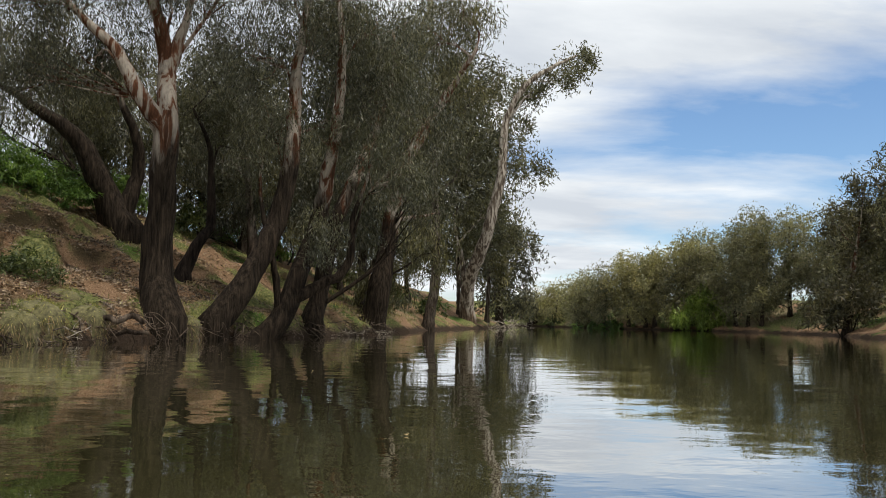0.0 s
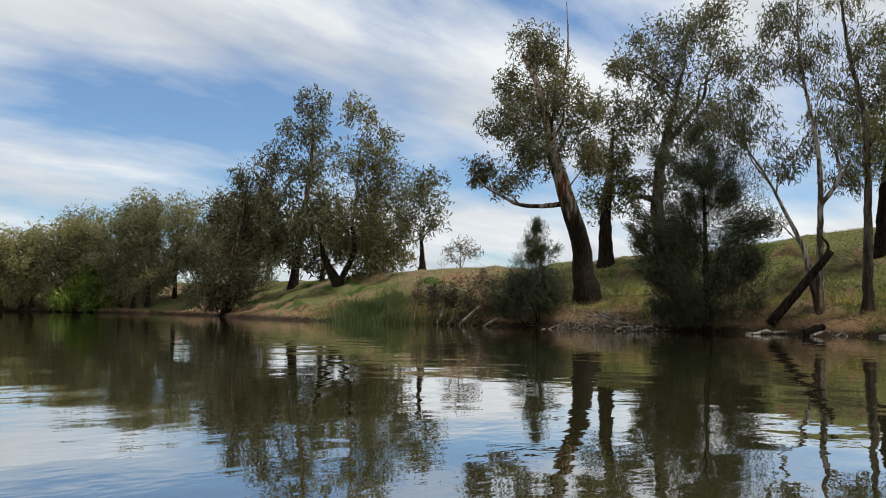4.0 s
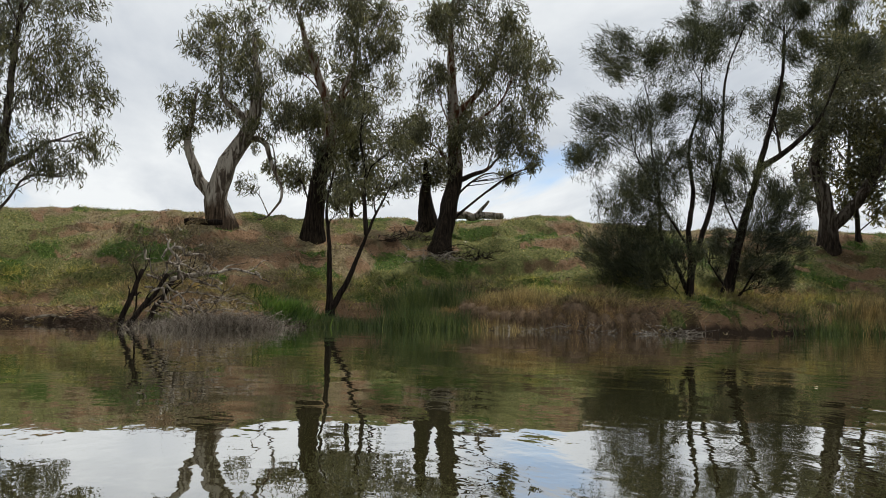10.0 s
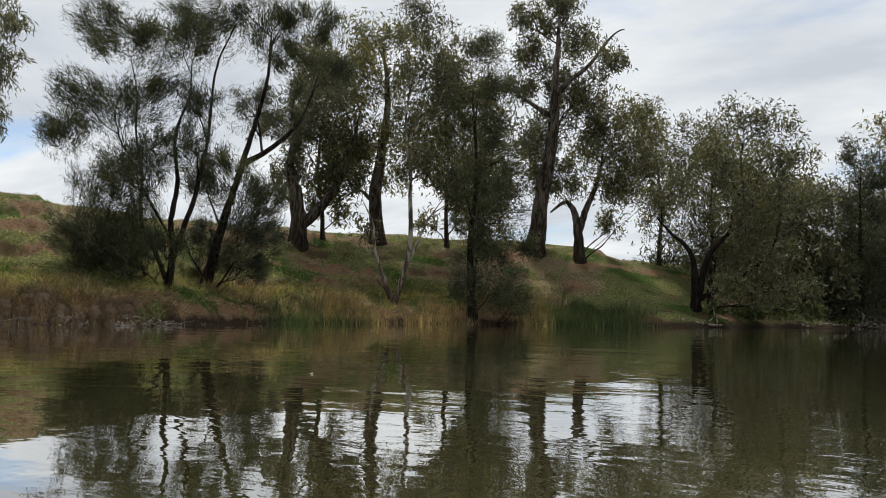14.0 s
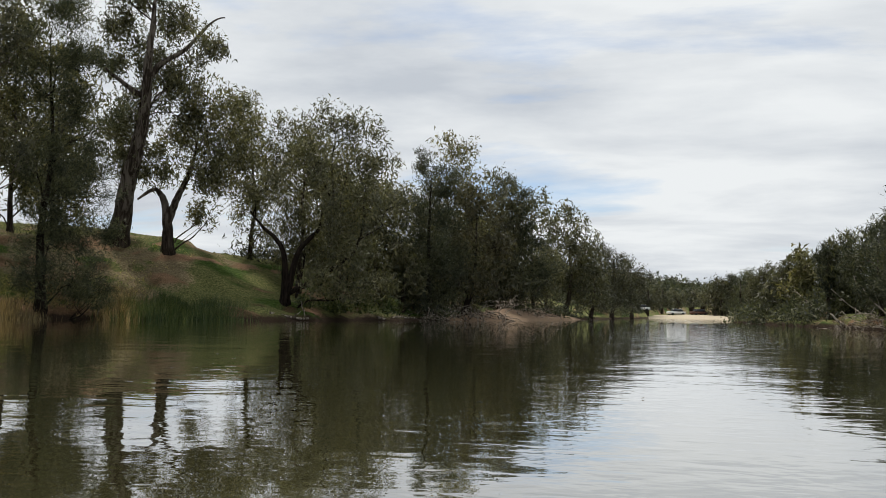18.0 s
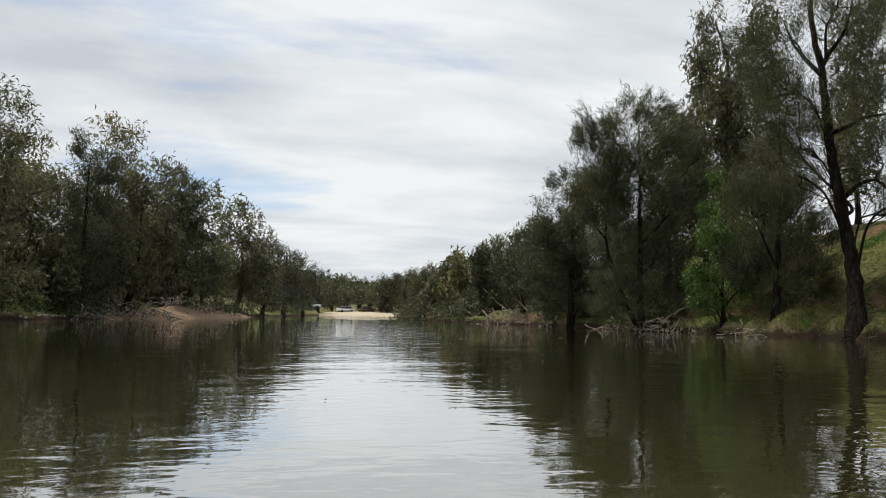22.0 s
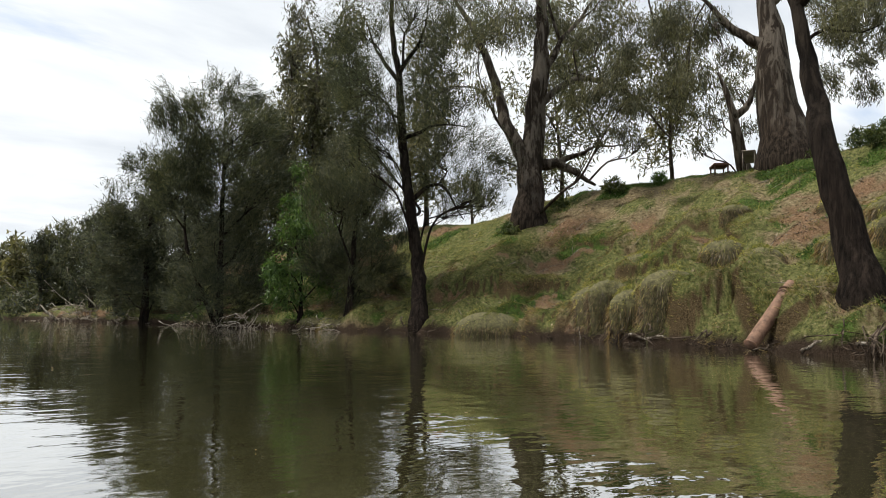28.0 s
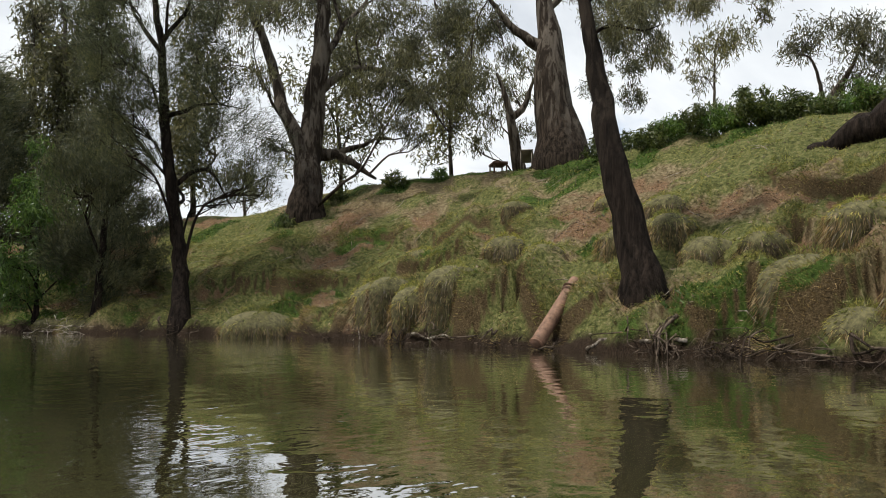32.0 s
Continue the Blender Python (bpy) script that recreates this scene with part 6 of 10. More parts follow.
tree(12.7, -72.6, 170, [(0.31, 0.0, 0, 0.0, 5.7, 0.1, 12.3)],
     [(0.1, 13.3, 1.47), (-0.9, 9.8, 2.31), (1.5, 11.8, 1.79), (0.5, 7.2, 2.52), (-1.9, 6.2, 2.42), (2.0, 4.6, 2.42), (0.0, 3.1, 2.21), (-2.4, 3.1, 1.89), (1.0, 1.1, 1.47)],
     0.45, "oak", bark=BARK_DARK,
     label="dark pointed river oak in the row", cover=2.8, name="river_oak")
tree(9.8, -76.8, 173, [(0.3, -0.0, 0, 1.0, 4.3, 1.1, 9.5)],
     [(0.1, 11.7, 1.55), (1.6, 10.1, 2.21), (-0.2, 6.9, 2.43), (3.0, 6.9, 2.1), (2.0, 3.8, 2.32), (-0.7, 3.2, 1.99), (0.3, 0.9, 1.33)],
     0.48, "warm", bark=BARK_DARK,
     label="brownish gum in the riverside row")
tree(5.7, -92.8, 177, [(0.34, 0.0, 0, -0.2, 6.8, -0.7, 13.6)],
     [(-0.9, 14.6, 1.46), (0.6, 12.9, 1.46), (-0.7, 10.5, 2.39), (1.5, 8.6, 2.12), (-0.2, 5.9, 2.65), (2.0, 4.9, 2.39), (0.3, 2.5, 2.25), (-2.0, 3.7, 1.99)],
     0.57, "oak", bark=BARK_DARK,
     label="dark river oak rising over the row", cover=2.6, name="river_oak")
tree(-0.2, -113.8, -180, [(0.38, 0.0, 0, 0.7, 4.5, 0.2, 11.8)],
     [(-0.1, 14.4, 1.78), (-1.1, 11.5, 2.75), (1.5, 10.3, 2.92), (0.1, 6.3, 3.24), (3.1, 8.1, 2.59), (-1.9, 4.5, 2.43), (2.3, 3.8, 2.59), (4.0, 5.2, 2.11)],
     0.70, bark=BARK_GREY,
     label="grey gum at the end of the sandy bank")
tree(14.5, -69.4, 169, [(0.21, -0.0, 0, 0.2, 2.5, 0.4, 5.0)],
     [(0.0, 5.2, 1.08), (0.5, 4.7, 1.08), (1.2, 4.1, 1.22), (-1.1, 3.6, 1.34), (1.0, 3.1, 1.49), (0.7, 2.6, 1.37), (-1.3, 2.1, 1.25), (0.7, 1.7, 1.36), (-0.6, 1.1, 1.14)],
     0.57, bark=BARK_GREY,
     label="gum in the riverside row", cover=1.7, group="trees of the riverside rows")
tree(7.5, -90.2, 175, [(0.26, 0.0, 0, -0.2, 3.1, 0.7, 6.3)],
     [(0.5, 6.6, 1.26), (-0.1, 5.9, 1.32), (-0.6, 5.1, 1.6), (1.1, 4.5, 1.63), (0.6, 3.9, 1.92), (0.6, 3.3, 1.78), (1.6, 2.8, 1.91), (-0.2, 2.2, 1.87), (0.9, 1.5, 1.38)],
     0.72, bark=BARK_GREY,
     label="gum in the riverside row", cover=1.7, group="trees of the riverside rows")
tree(-8.0, -137.4, -176, [(0.34, 0.0, 0, 0.6, 5.1, 0.2, 10.3)],
     [(-1.4, 10.9, 1.94), (-0.4, 10.3, 1.65), (1.0, 9.1, 2.06), (0.5, 8.2, 2.12), (1.3, 7.3, 2.44), (0.6, 6.5, 2.08), (-0.1, 5.7, 2.07), (0.3, 4.8, 2.37), (2.2, 4.0, 2.13), (1.6, 3.1, 2.01), (-1.9, 2.1, 1.81)],
     0.47, "old", bark=BARK_GREY,
     label="gum in the riverside row downstream", cover=1.2, group="trees of the riverside rows")
tree(-13.3, -162.6, -175, [(0.39, 0.0, 0, 0.1, 4.8, -0.8, 10.2)],
     [(-0.4, 11.2, 1.62), (-0.9, 10.5, 1.48), (-1.3, 9.5, 1.73), (2.0, 8.5, 2.23), (0.6, 7.8, 2.01), (2.0, 7.1, 2.03), (-0.8, 6.3, 1.87), (-2.1, 5.5, 2.06), (-0.8, 4.7, 2.02), (-0.5, 4.0, 2.24), (-0.4, 3.3, 2.25), (1.2, 2.4, 1.54), (-1.9, 1.5, 1.56)],
     0.56, "old", bark=BARK_GREY,
     label="gum in the riverside row downstream", cover=1.2, group="trees of the riverside rows")
tree(-3.9, -120.0, -178, [(0.31, 0.0, 0, 0.6, 4.8, -0.7, 9.6)],
     [(0.8, 10.5, 1.52), (-1.0, 9.8, 1.5), (0.9, 9.0, 1.57), (-2.1, 8.2, 1.74), (1.0, 7.5, 2.01), (-1.4, 6.8, 1.99), (-2.0, 6.1, 1.96), (-1.5, 5.4, 1.75), (-1.9, 4.7, 1.74), (0.2, 4.1, 1.86), (1.7, 3.5, 2.03), (-1.2, 2.6, 1.63), (1.4, 1.9, 1.37)],
     0.41, "old", bark=BARK_GREY,
     label="gum in the riverside row downstream", cover=1.2, group="trees of the riverside rows")
tree(-19.6, -193.8, -174, [(0.42, 0.0, 0, 0.5, 3.1, 0.3, 6.7)],
     [(-1.1, 6.9, 1.53), (-0.8, 6.1, 1.55), (-1.0, 5.4, 1.7), (-0.5, 4.7, 1.69), (0.3, 3.9, 1.9), (-1.2, 3.2, 1.84), (1.6, 2.6, 1.82), (1.3, 1.9, 1.92), (0.4, 1.1, 1.35)],
     0.67, "old", bark=BARK_GREY,
     label="distant gum beside the far reach", cover=1.2, group="trees of the riverside rows")
tree(-26.6, -223.8, -173, [(0.47, 0.0, 0, 0.2, 1.8, 0.4, 5.4)],
     [(-1.3, 5.4, 1.7), (-0.2, 4.6, 1.83), (-1.4, 3.7, 2.05), (1.5, 3.0, 2.11), (-0.1, 2.3, 2.19), (-1.0, 1.6, 2.06), (2.0, 0.9, 2.17), (1.8, 0.1, 1.78)],
     0.77, "old", bark=BARK_GREY,
     label="distant gum beside the far reach", cover=1.2, group="trees of the riverside rows")
tree(-33.6, -245.7, -172, [(0.49, 0.0, 0, 0.8, 1.3, -0.7, 4.6)],
     [(-0.7, 4.4, 1.81), (-1.0, 3.4, 2.37), (2.3, 2.7, 2.33), (-0.3, 2.0, 2.42), (0.1, 1.3, 2.3), (-2.4, 0.6, 2.37), (-1.4, -0.2, 2.01)],
     0.85, "old", bark=BARK_GREY,
     label="distant gum beside the far reach", cover=1.2, group="trees of the riverside rows")
tree(-42.2, -273.2, -171, [(0.54, 0.0, 0, -0.6, 0.9, 1.7, 4.4)],
     [(1.0, 3.9, 2.33), (0.1, 2.8, 2.71), (-1.7, 2.0, 2.74), (-2.1, 1.1, 2.92), (0.7, 0.3, 2.36), (-2.6, -0.7, 2.12)],
     0.95, "old", bark=BARK_GREY,
     label="distant gum beside the far reach", cover=1.2, group="trees of the riverside rows")
tree(-50.6, -300.3, -170, [(0.57, -0.0, 0, 1.1, 0.7, 1.2, 4.4)],
     [(0.4, 4.1, 2.12), (0.2, 2.8, 2.6), (-1.8, 1.7, 3.19), (1.8, 0.9, 3.22), (-2.3, 0.1, 3.18), (2.1, -0.9, 2.25)],
     1.04, "old", bark=BARK_GREY,
     label="distant gum beside the far reach", cover=1.2, group="trees of the riverside rows")
tree(-32.4, -169.1, -169, [(0.35, 0.0, 0, -0.5, 5.0, 0.3, 8.4)],
     [(0.5, 8.9, 1.12), (0.4, 8.3, 1.2), (-0.1, 7.7, 1.31), (-0.2, 7.1, 1.4), (0.3, 6.7, 1.39), (-1.0, 6.1, 1.31), (-0.8, 5.6, 1.46), (0.5, 5.1, 1.29), (0.6, 4.6, 1.43), (-0.4, 4.1, 1.37), (-1.6, 3.6, 1.24), (-1.2, 3.0, 1.24)],
     0.59, bark=BARK_GREY,
     label="gum in the dark riverside row", cover=1.2, group="trees of the riverside rows")
tree(-31.0, -149.0, -168, [(0.33, 0.0, 0, -0.2, 4.6, 0.2, 8.1)],
     [(-0.5, 8.5, 1.24), (-0.7, 8.1, 1.05), (-0.2, 7.4, 1.3), (-0.2, 6.8, 1.53), (-1.0, 6.2, 1.61), (1.0, 5.8, 1.54), (1.3, 5.3, 1.43), (-1.3, 4.7, 1.5), (1.1, 4.2, 1.46), (0.2, 3.7, 1.38), (0.7, 3.1, 1.26), (-0.9, 2.5, 1.25)],
     0.52, "oak", bark=BARK_GREY,
     label="gum in the dark riverside row", cover=1.2, group="trees of the riverside rows")
tree(-35.9, -157.6, -167, [(0.36, 0.0, 0, -0.2, 3.4, 0.9, 7.3)],
     [(-0.7, 8.0, 1.19), (0.3, 7.3, 1.31), (-0.8, 6.4, 1.71), (-1.4, 5.9, 1.57), (0.3, 5.3, 1.64), (-1.7, 4.7, 1.79), (-1.2, 4.1, 1.79), (-0.4, 3.6, 1.75), (-0.8, 3.0, 1.54), (-0.6, 2.4, 1.52), (0.5, 1.7, 1.2), (0.9, 1.1, 1.35)],
     0.55, "oak", bark=BARK_GREY,
     label="gum in the dark riverside row", cover=1.2, group="trees of the riverside rows")
tree(-35.3, -142.9, -166, [(0.34, 0.0, 0, -0.0, 3.1, -0.6, 6.9)],
     [(-0.6, 7.5, 1.3), (0.6, 6.9, 1.29), (0.1, 6.1, 1.71), (1.3, 5.6, 1.63), (0.3, 5.0, 1.72), (-0.5, 4.4, 1.6), (0.7, 3.9, 1.68), (1.5, 3.3, 1.67), (-1.1, 2.7, 1.52), (0.1, 2.1, 1.58), (-1.5, 1.5, 1.38), (-0.6, 0.9, 1.33)],
     0.50, "oak", bark=BARK_GREY,
     label="gum in the dark riverside row", cover=1.2, group="trees of the riverside rows")
tree(-34.9, -130.6, -165, [(0.33, -0.0, 0, 0.6, 2.0, -0.3, 5.8)],
     [(-1.1, 6.2, 1.42), (-0.5, 5.6, 1.37), (-0.9, 4.8, 1.7), (1.4, 4.2, 1.69), (0.4, 3.6, 1.61), (1.6, 3.1, 1.54), (0.5, 2.4, 1.64), (-0.8, 1.8, 1.78), (-0.6, 1.2, 1.56), (1.2, 0.5, 1.24), (-0.4, -0.1, 1.33)],
     0.46, bark=BARK_GREY,
     label="gum in the dark riverside row", cover=1.2, group="trees of the riverside rows")
tree(-33.3, -115.2, -164, [(0.31, -0.0, 0, 0.5, 2.3, -0.8, 6.1)],
     [(0.3, 6.7, 1.26), (-0.8, 6.0, 1.41), (-1.1, 5.3, 1.53), (-1.1, 4.7, 1.52), (1.1, 4.2, 1.51), (1.7, 3.6, 1.51), (-1.6, 3.0, 1.47), (-1.6, 2.4, 1.57), (0.2, 1.9, 1.52), (1.3, 1.3, 1.57), (-1.0, 0.6, 1.28), (-1.4, -0.0, 1.16)],
     0.41, "oak", bark=BARK_GREY,
     label="gum in the dark riverside row", cover=1.2, group="trees of the riverside rows")
tree(-28.1, -90.0, -162, [(0.25, 0.0, 0, -0.6, 2.3, -0.4, 5.6)],
     [(-0.1, 6.1, 1.08), (-0.5, 5.6, 1.02), (0.2, 4.9, 1.34), (-1.2, 4.4, 1.34), (-1.0, 3.9, 1.4), (1.4, 3.4, 1.48), (-0.1, 2.9, 1.37), (-0.1, 2.4, 1.26), (0.4, 1.9, 1.3), (-0.2, 1.5, 1.52), (0.5, 0.9, 1.09), (0.4, 0.4, 1.21)],
     0.75, "oak", bark=BARK_GREY,
     label="gum in the dark riverside row", cover=1.7, group="trees of the riverside rows")
tree(-23.7, -70.3, -161, [(0.21, -0.0, 0, -0.0, 2.8, -0.0, 5.9)],
     [(-0.0, 6.6, 0.91), (-0.6, 6.0, 1.05), (0.6, 5.5, 1.03), (1.0, 5.0, 1.12), (0.7, 4.6, 1.16), (0.2, 4.0, 1.34), (-0.3, 3.6, 1.23), (-1.0, 3.2, 1.24), (1.1, 2.7, 1.23), (-0.1, 2.3, 1.1), (0.1, 1.8, 1.25), (-0.2, 1.3, 1.06), (-1.2, 0.8, 0.91)],
     0.59, "oak", bark=BARK_GREY,
     label="gum in the dark riverside row", cover=1.7, group="trees of the riverside rows")
tree(-22.7, -62.1, -159, [(0.19, -0.0, 0, -0.1, 2.7, -0.1, 6.0)],
     [(0.6, 6.5, 0.98), (0.0, 6.1, 0.92), (0.5, 5.7, 0.84), (0.6, 4.9, 1.31), (-1.1, 4.5, 1.27), (0.9, 4.1, 1.05), (-1.3, 3.6, 1.08), (-0.1, 3.2, 1.1), (1.0, 2.7, 1.25), (-0.4, 2.3, 1.2), (-0.5, 1.8, 1.05), (1.3, 1.3, 1.03), (0.2, 0.8, 0.98)],
     0.52, "oak", bark=BARK_GREY,
     label="gum in the dark riverside row", cover=1.7, group="trees of the riverside rows")
tree(-21.8, -55.1, -158, [(0.18, 0.0, 0, 0.0, 3.2, -0.1, 6.5)],
     [(-0.4, 7.1, 0.93), (0.2, 6.6, 0.95), (0.4, 6.2, 0.86), (-0.4, 5.7, 1.08), (0.3, 5.2, 1.14), (-1.0, 4.8, 1.11), (0.8, 4.3, 1.17), (1.1, 3.9, 1.12), (-0.3, 3.5, 1.02), (-1.2, 3.0, 1.05), (-0.3, 2.6, 1.17), (0.6, 2.2, 1.24), (1.2, 1.7, 0.89), (-0.4, 1.2, 0.91)],
     0.47, "oak", bark=BARK_GREY,
     label="gum in the dark riverside row", cover=1.7, group="trees of the riverside rows")
tree(-21.8, -50.5, -156, [(0.26, -0.0, 0, -0.0, 4.8, 0.3, 9.1)],
     [(-0.4, 9.3, 1.4), (-0.0, 6.8, 2.1), (-1.4, 4.8, 2.1), (0.9, 4.0, 2.1), (1.7, 9.5, 1.4), (0.8, 1.9, 1.64), (-1.4, 2.1, 1.4)],
     0.34, "oak", bark=BARK_DARK,
     label="dark river oak in the riverside row", cover=3.4, name="river_oak")
tree(-22.2, -41.7, -151, [(0.27, 0.0, 0, 0.0, 6.0, 0.0, 11.8), (0.17, -2.0, 0.2, -1.8, 5.0, -2.0, 9.4)],
     [(-2.0, 11.8, 1.27), (-0.3, 13.3, 1.14), (1.3, 13.1, 1.21), (-1.3, 9.8, 1.68), (0.7, 10.4, 1.68), (-2.3, 7.7, 1.68), (0.0, 7.4, 1.88), (2.0, 11.4, 1.34), (-1.6, 5.0, 1.88), (0.7, 4.7, 1.88), (-1.0, 2.2, 1.61), (1.3, 2.0, 1.61), (2.3, 8.0, 1.34), (-3.0, 11.2, 0.87)],
     0.29, "oak", bark=BARK_DARK,
     label="tall dark river oak over the snags", cover=3.4, name="river_oak")
tree(-29.4, -43.0, -145, [(0.3, 0.0, 0, -0.3, 7.0, -0.2, 12.6, -0.9, 16.0)],
     [(-1.3, 16.2, 1.18), (-0.2, 14.2, 1.48), (-1.8, 14.0, 1.04), (0.5, 11.4, 1.7), (-1.0, 10.8, 1.48), (-1.7, 8.6, 1.33), (0.1, 8.1, 1.48)],
     0.32, bark=BARK_GREY,
     label="grey-leaved gum above the river oaks", cover=1.7)
tree(-25.7, -43.4, -149, [(0.09, 0.0, 0, -0.3, 3.7, 0.3, 6.0, -0.1, 7.2)],
     [(0.2, 7.2, 1.0), (-0.5, 5.1, 0.72)],
     0.31, bark=BARK_WHITE,
     label="thin white-barked sapling against dark foliage", cover=1.0)
tree(-22.8, -34.6, -146, [(0.12, 0.0, 0, 0.0, 2.7, -0.1, 6.5)],
     [(-0.2, 7.3, 0.59), (0.3, 5.9, 1.0), (-0.3, 4.2, 1.12), (-1.1, 2.4, 0.82), (0.3, 2.4, 1.18), (-1.4, 2.1, 0.59), (1.1, 4.3, 1.0), (-0.5, 5.6, 0.71), (0.7, 3.1, 1.12), (-0.5, 1.4, 0.94), (1.3, 2.0, 1.0), (-1.1, 1.0, 0.65)],
     0.22, "fresh", bark=BARK_DARK,
     label="bright green young tree at the water", name="young_tree")
tree(-23.4, -31.5, -142, [(0.19, 0.0, 0, 0.2, 3.6, 0.4, 9.5)],
     [(-0.2, 7.4, 1.34), (0.6, 9.1, 1.23), (-0.6, 5.2, 1.45), (0.8, 5.2, 1.45), (0.0, 3.0, 1.56), (1.6, 3.5, 1.06), (-1.2, 2.8, 1.17), (1.8, 2.2, 0.95), (0.1, 10.6, 1.06), (0.5, 1.4, 1.11)],
     0.21, "oak", bark=BARK_DARK,
     label="dense dark river oak beside the open slope", cover=3.6, name="river_oak")
tree(-24.0, -27.2, -138, [(0.33, 0.0, 0, -0.2, 3.0, -0.8, 7.2, -1.1, 11.0, -1.5, 13.8, -1.3, 17.4), (0.13, -1.1, 11.0, -2.2, 12.5, -2.7, 14.0), (0.13, -0.5, 5.4, 0.4, 6.2, 1.1, 6.0, 1.9, 4.7), (0.12, -0.8, 8.2, 0.6, 9.0, 2.1, 9.0), (0.12, -1.1, 11.5, -0.1, 13.3, 0.3, 14.9)],
     [(-3.4, 11.4, 1.2), (-2.5, 12.7, 1.2), (-0.1, 13.0, 1.27), (0.4, 10.7, 1.12), (1.0, 8.4, 1.05), (0.7, 6.7, 0.98), (1.9, 5.7, 0.9), (-2.4, 9.7, 1.2), (-4.0, 12.7, 1.05), (-1.3, 15.9, 1.98), (1.3, 13.1, 1.27), (1.6, 9.8, 0.9), (-2.1, 7.9, 1.2), (-3.2, 10.4, 1.27), (-2.6, 8.4, 1.2), (-2.1, 6.4, 1.05), (-1.4, 9.7, 1.27), (0.3, 12.0, 1.27), (1.3, 8.0, 1.2), (2.6, 7.7, 1.05), (3.3, 6.8, 0.9), (2.3, 6.0, 0.98), (1.1, 5.2, 0.9), (2.8, 5.0, 0.76), (0.1, 9.2, 1.12), (-0.5, 13.8, 1.42), (-1.7, 14.6, 1.42)],
     0.18, "oak", bark=BARK_DARK,
     label="tall thin dark-trunked river oak at the water", cover=1.2, name="river_oak")
tree(-46.7, -46.3, -134, [(0.2, 0.0, 0, -0.2, 3.4, -0.3, 4.8)],
     [(-0.3, 5.0, 1.36), (1.2, 3.8, 0.82), (-1.7, 5.0, 0.91), (0.2, 3.6, 0.91)],
     0.39, bark=BARK_GREY,
     label="small gum on the skyline", cover=1.7)
tree(-32.5, -28.2, -130, [(0.71, 0.0, 0, -0.0, 2.5, 0.2, 5.5, 0.5, 8.5, 0.6, 12.2, 0.3, 15.9), (0.44, -0.2, 2.2, -1.0, 5.2, -1.7, 7.6, -3.3, 10.4, -4.2, 12.9), (0.26, 0.6, 5.9, 2.1, 7.8, 4.1, 7.5, 5.9, 6.3, 7.3, 4.8), (0.26, 0.5, 7.3, 1.8, 10.3, 3.3, 12.1), (0.41, 0.5, 3.1, 1.8, 3.1, 3.4, 2.1), (0.18, 1.4, 3.2, 3.0, 4.0, 4.7, 4.3)],
     [(-2.7, 10.7, 1.35), (-4.5, 9.5, 1.05), (-1.2, 10.4, 1.17), (1.4, 11.5, 1.35), (3.6, 10.8, 1.46), (5.6, 10.8, 1.35), (4.7, 8.8, 1.11), (2.7, 9.5, 0.94), (-2.5, 6.7, 0.88), (2.1, 5.6, 0.76), (4.4, 6.0, 1.11), (3.5, 4.1, 0.82), (6.1, 7.5, 1.11), (7.3, 8.6, 1.23), (8.0, 6.4, 0.94), (-1.7, 3.1, 0.53), (5.5, 4.1, 0.53), (-1.2, 14.1, 1.29), (2.4, 14.3, 1.29), (6.2, 13.5, 1.29), (-4.7, 7.4, 0.88), (-3.6, 12.3, 1.46), (-2.3, 8.9, 1.17), (-0.3, 11.6, 1.46), (4.2, 12.3, 1.46), (1.8, 8.5, 1.0), (5.3, 7.2, 1.0), (3.6, 7.2, 1.0), (6.7, 6.0, 1.0), (8.4, 8.3, 1.17), (2.1, 6.9, 0.88), (9.0, 10.1, 1.46)],
     0.22, bark=BARK_GREY,
     label="large spreading red gum on the grassy crest", cover=1.9)
tree(-36.0, -16.2, -112, [(0.98, 0.0, 0, -0.4, 2.7, -0.7, 5.4, -0.9, 7.5, -1.3, 10.3), (0.4, -0.8, 5.1, -2.6, 6.8, -3.9, 8.3), (0.28, -1.2, 9.2, -3.1, 10.7, -5.8, 10.8, -8.2, 9.9), (0.2, -0.9, 8.1, 1.3, 9.0, 3.3, 8.4)],
     [(-4.4, 6.1, 0.97), (-2.6, 5.0, 0.61), (-3.1, 8.5, 1.27), (0.0, 9.1, 1.02), (2.5, 5.8, 0.92), (3.0, 4.2, 0.82), (2.0, 8.2, 1.12), (-5.8, 7.3, 1.07), (3.5, 6.2, 0.97), (-7.9, 6.3, 0.92), (-5.5, 5.1, 0.66), (-6.8, 4.6, 0.87), (-4.7, 4.2, 0.76), (-6.3, 2.7, 0.66), (-7.3, 1.9, 0.66), (-3.6, 6.9, 1.12), (1.5, 6.6, 1.02), (2.8, 7.3, 1.17), (3.7, 4.9, 0.76), (-8.5, 3.9, 0.87), (2.3, 4.5, 0.87), (3.2, 3.4, 0.71), (1.6, 5.3, 0.82), (2.5, 2.9, 0.56), (4.5, 5.7, 0.76)],
     0.19,
     bark=BARK_GREY, label="massive rough-barked red gum on the crest", cover=2.6, hang=True)
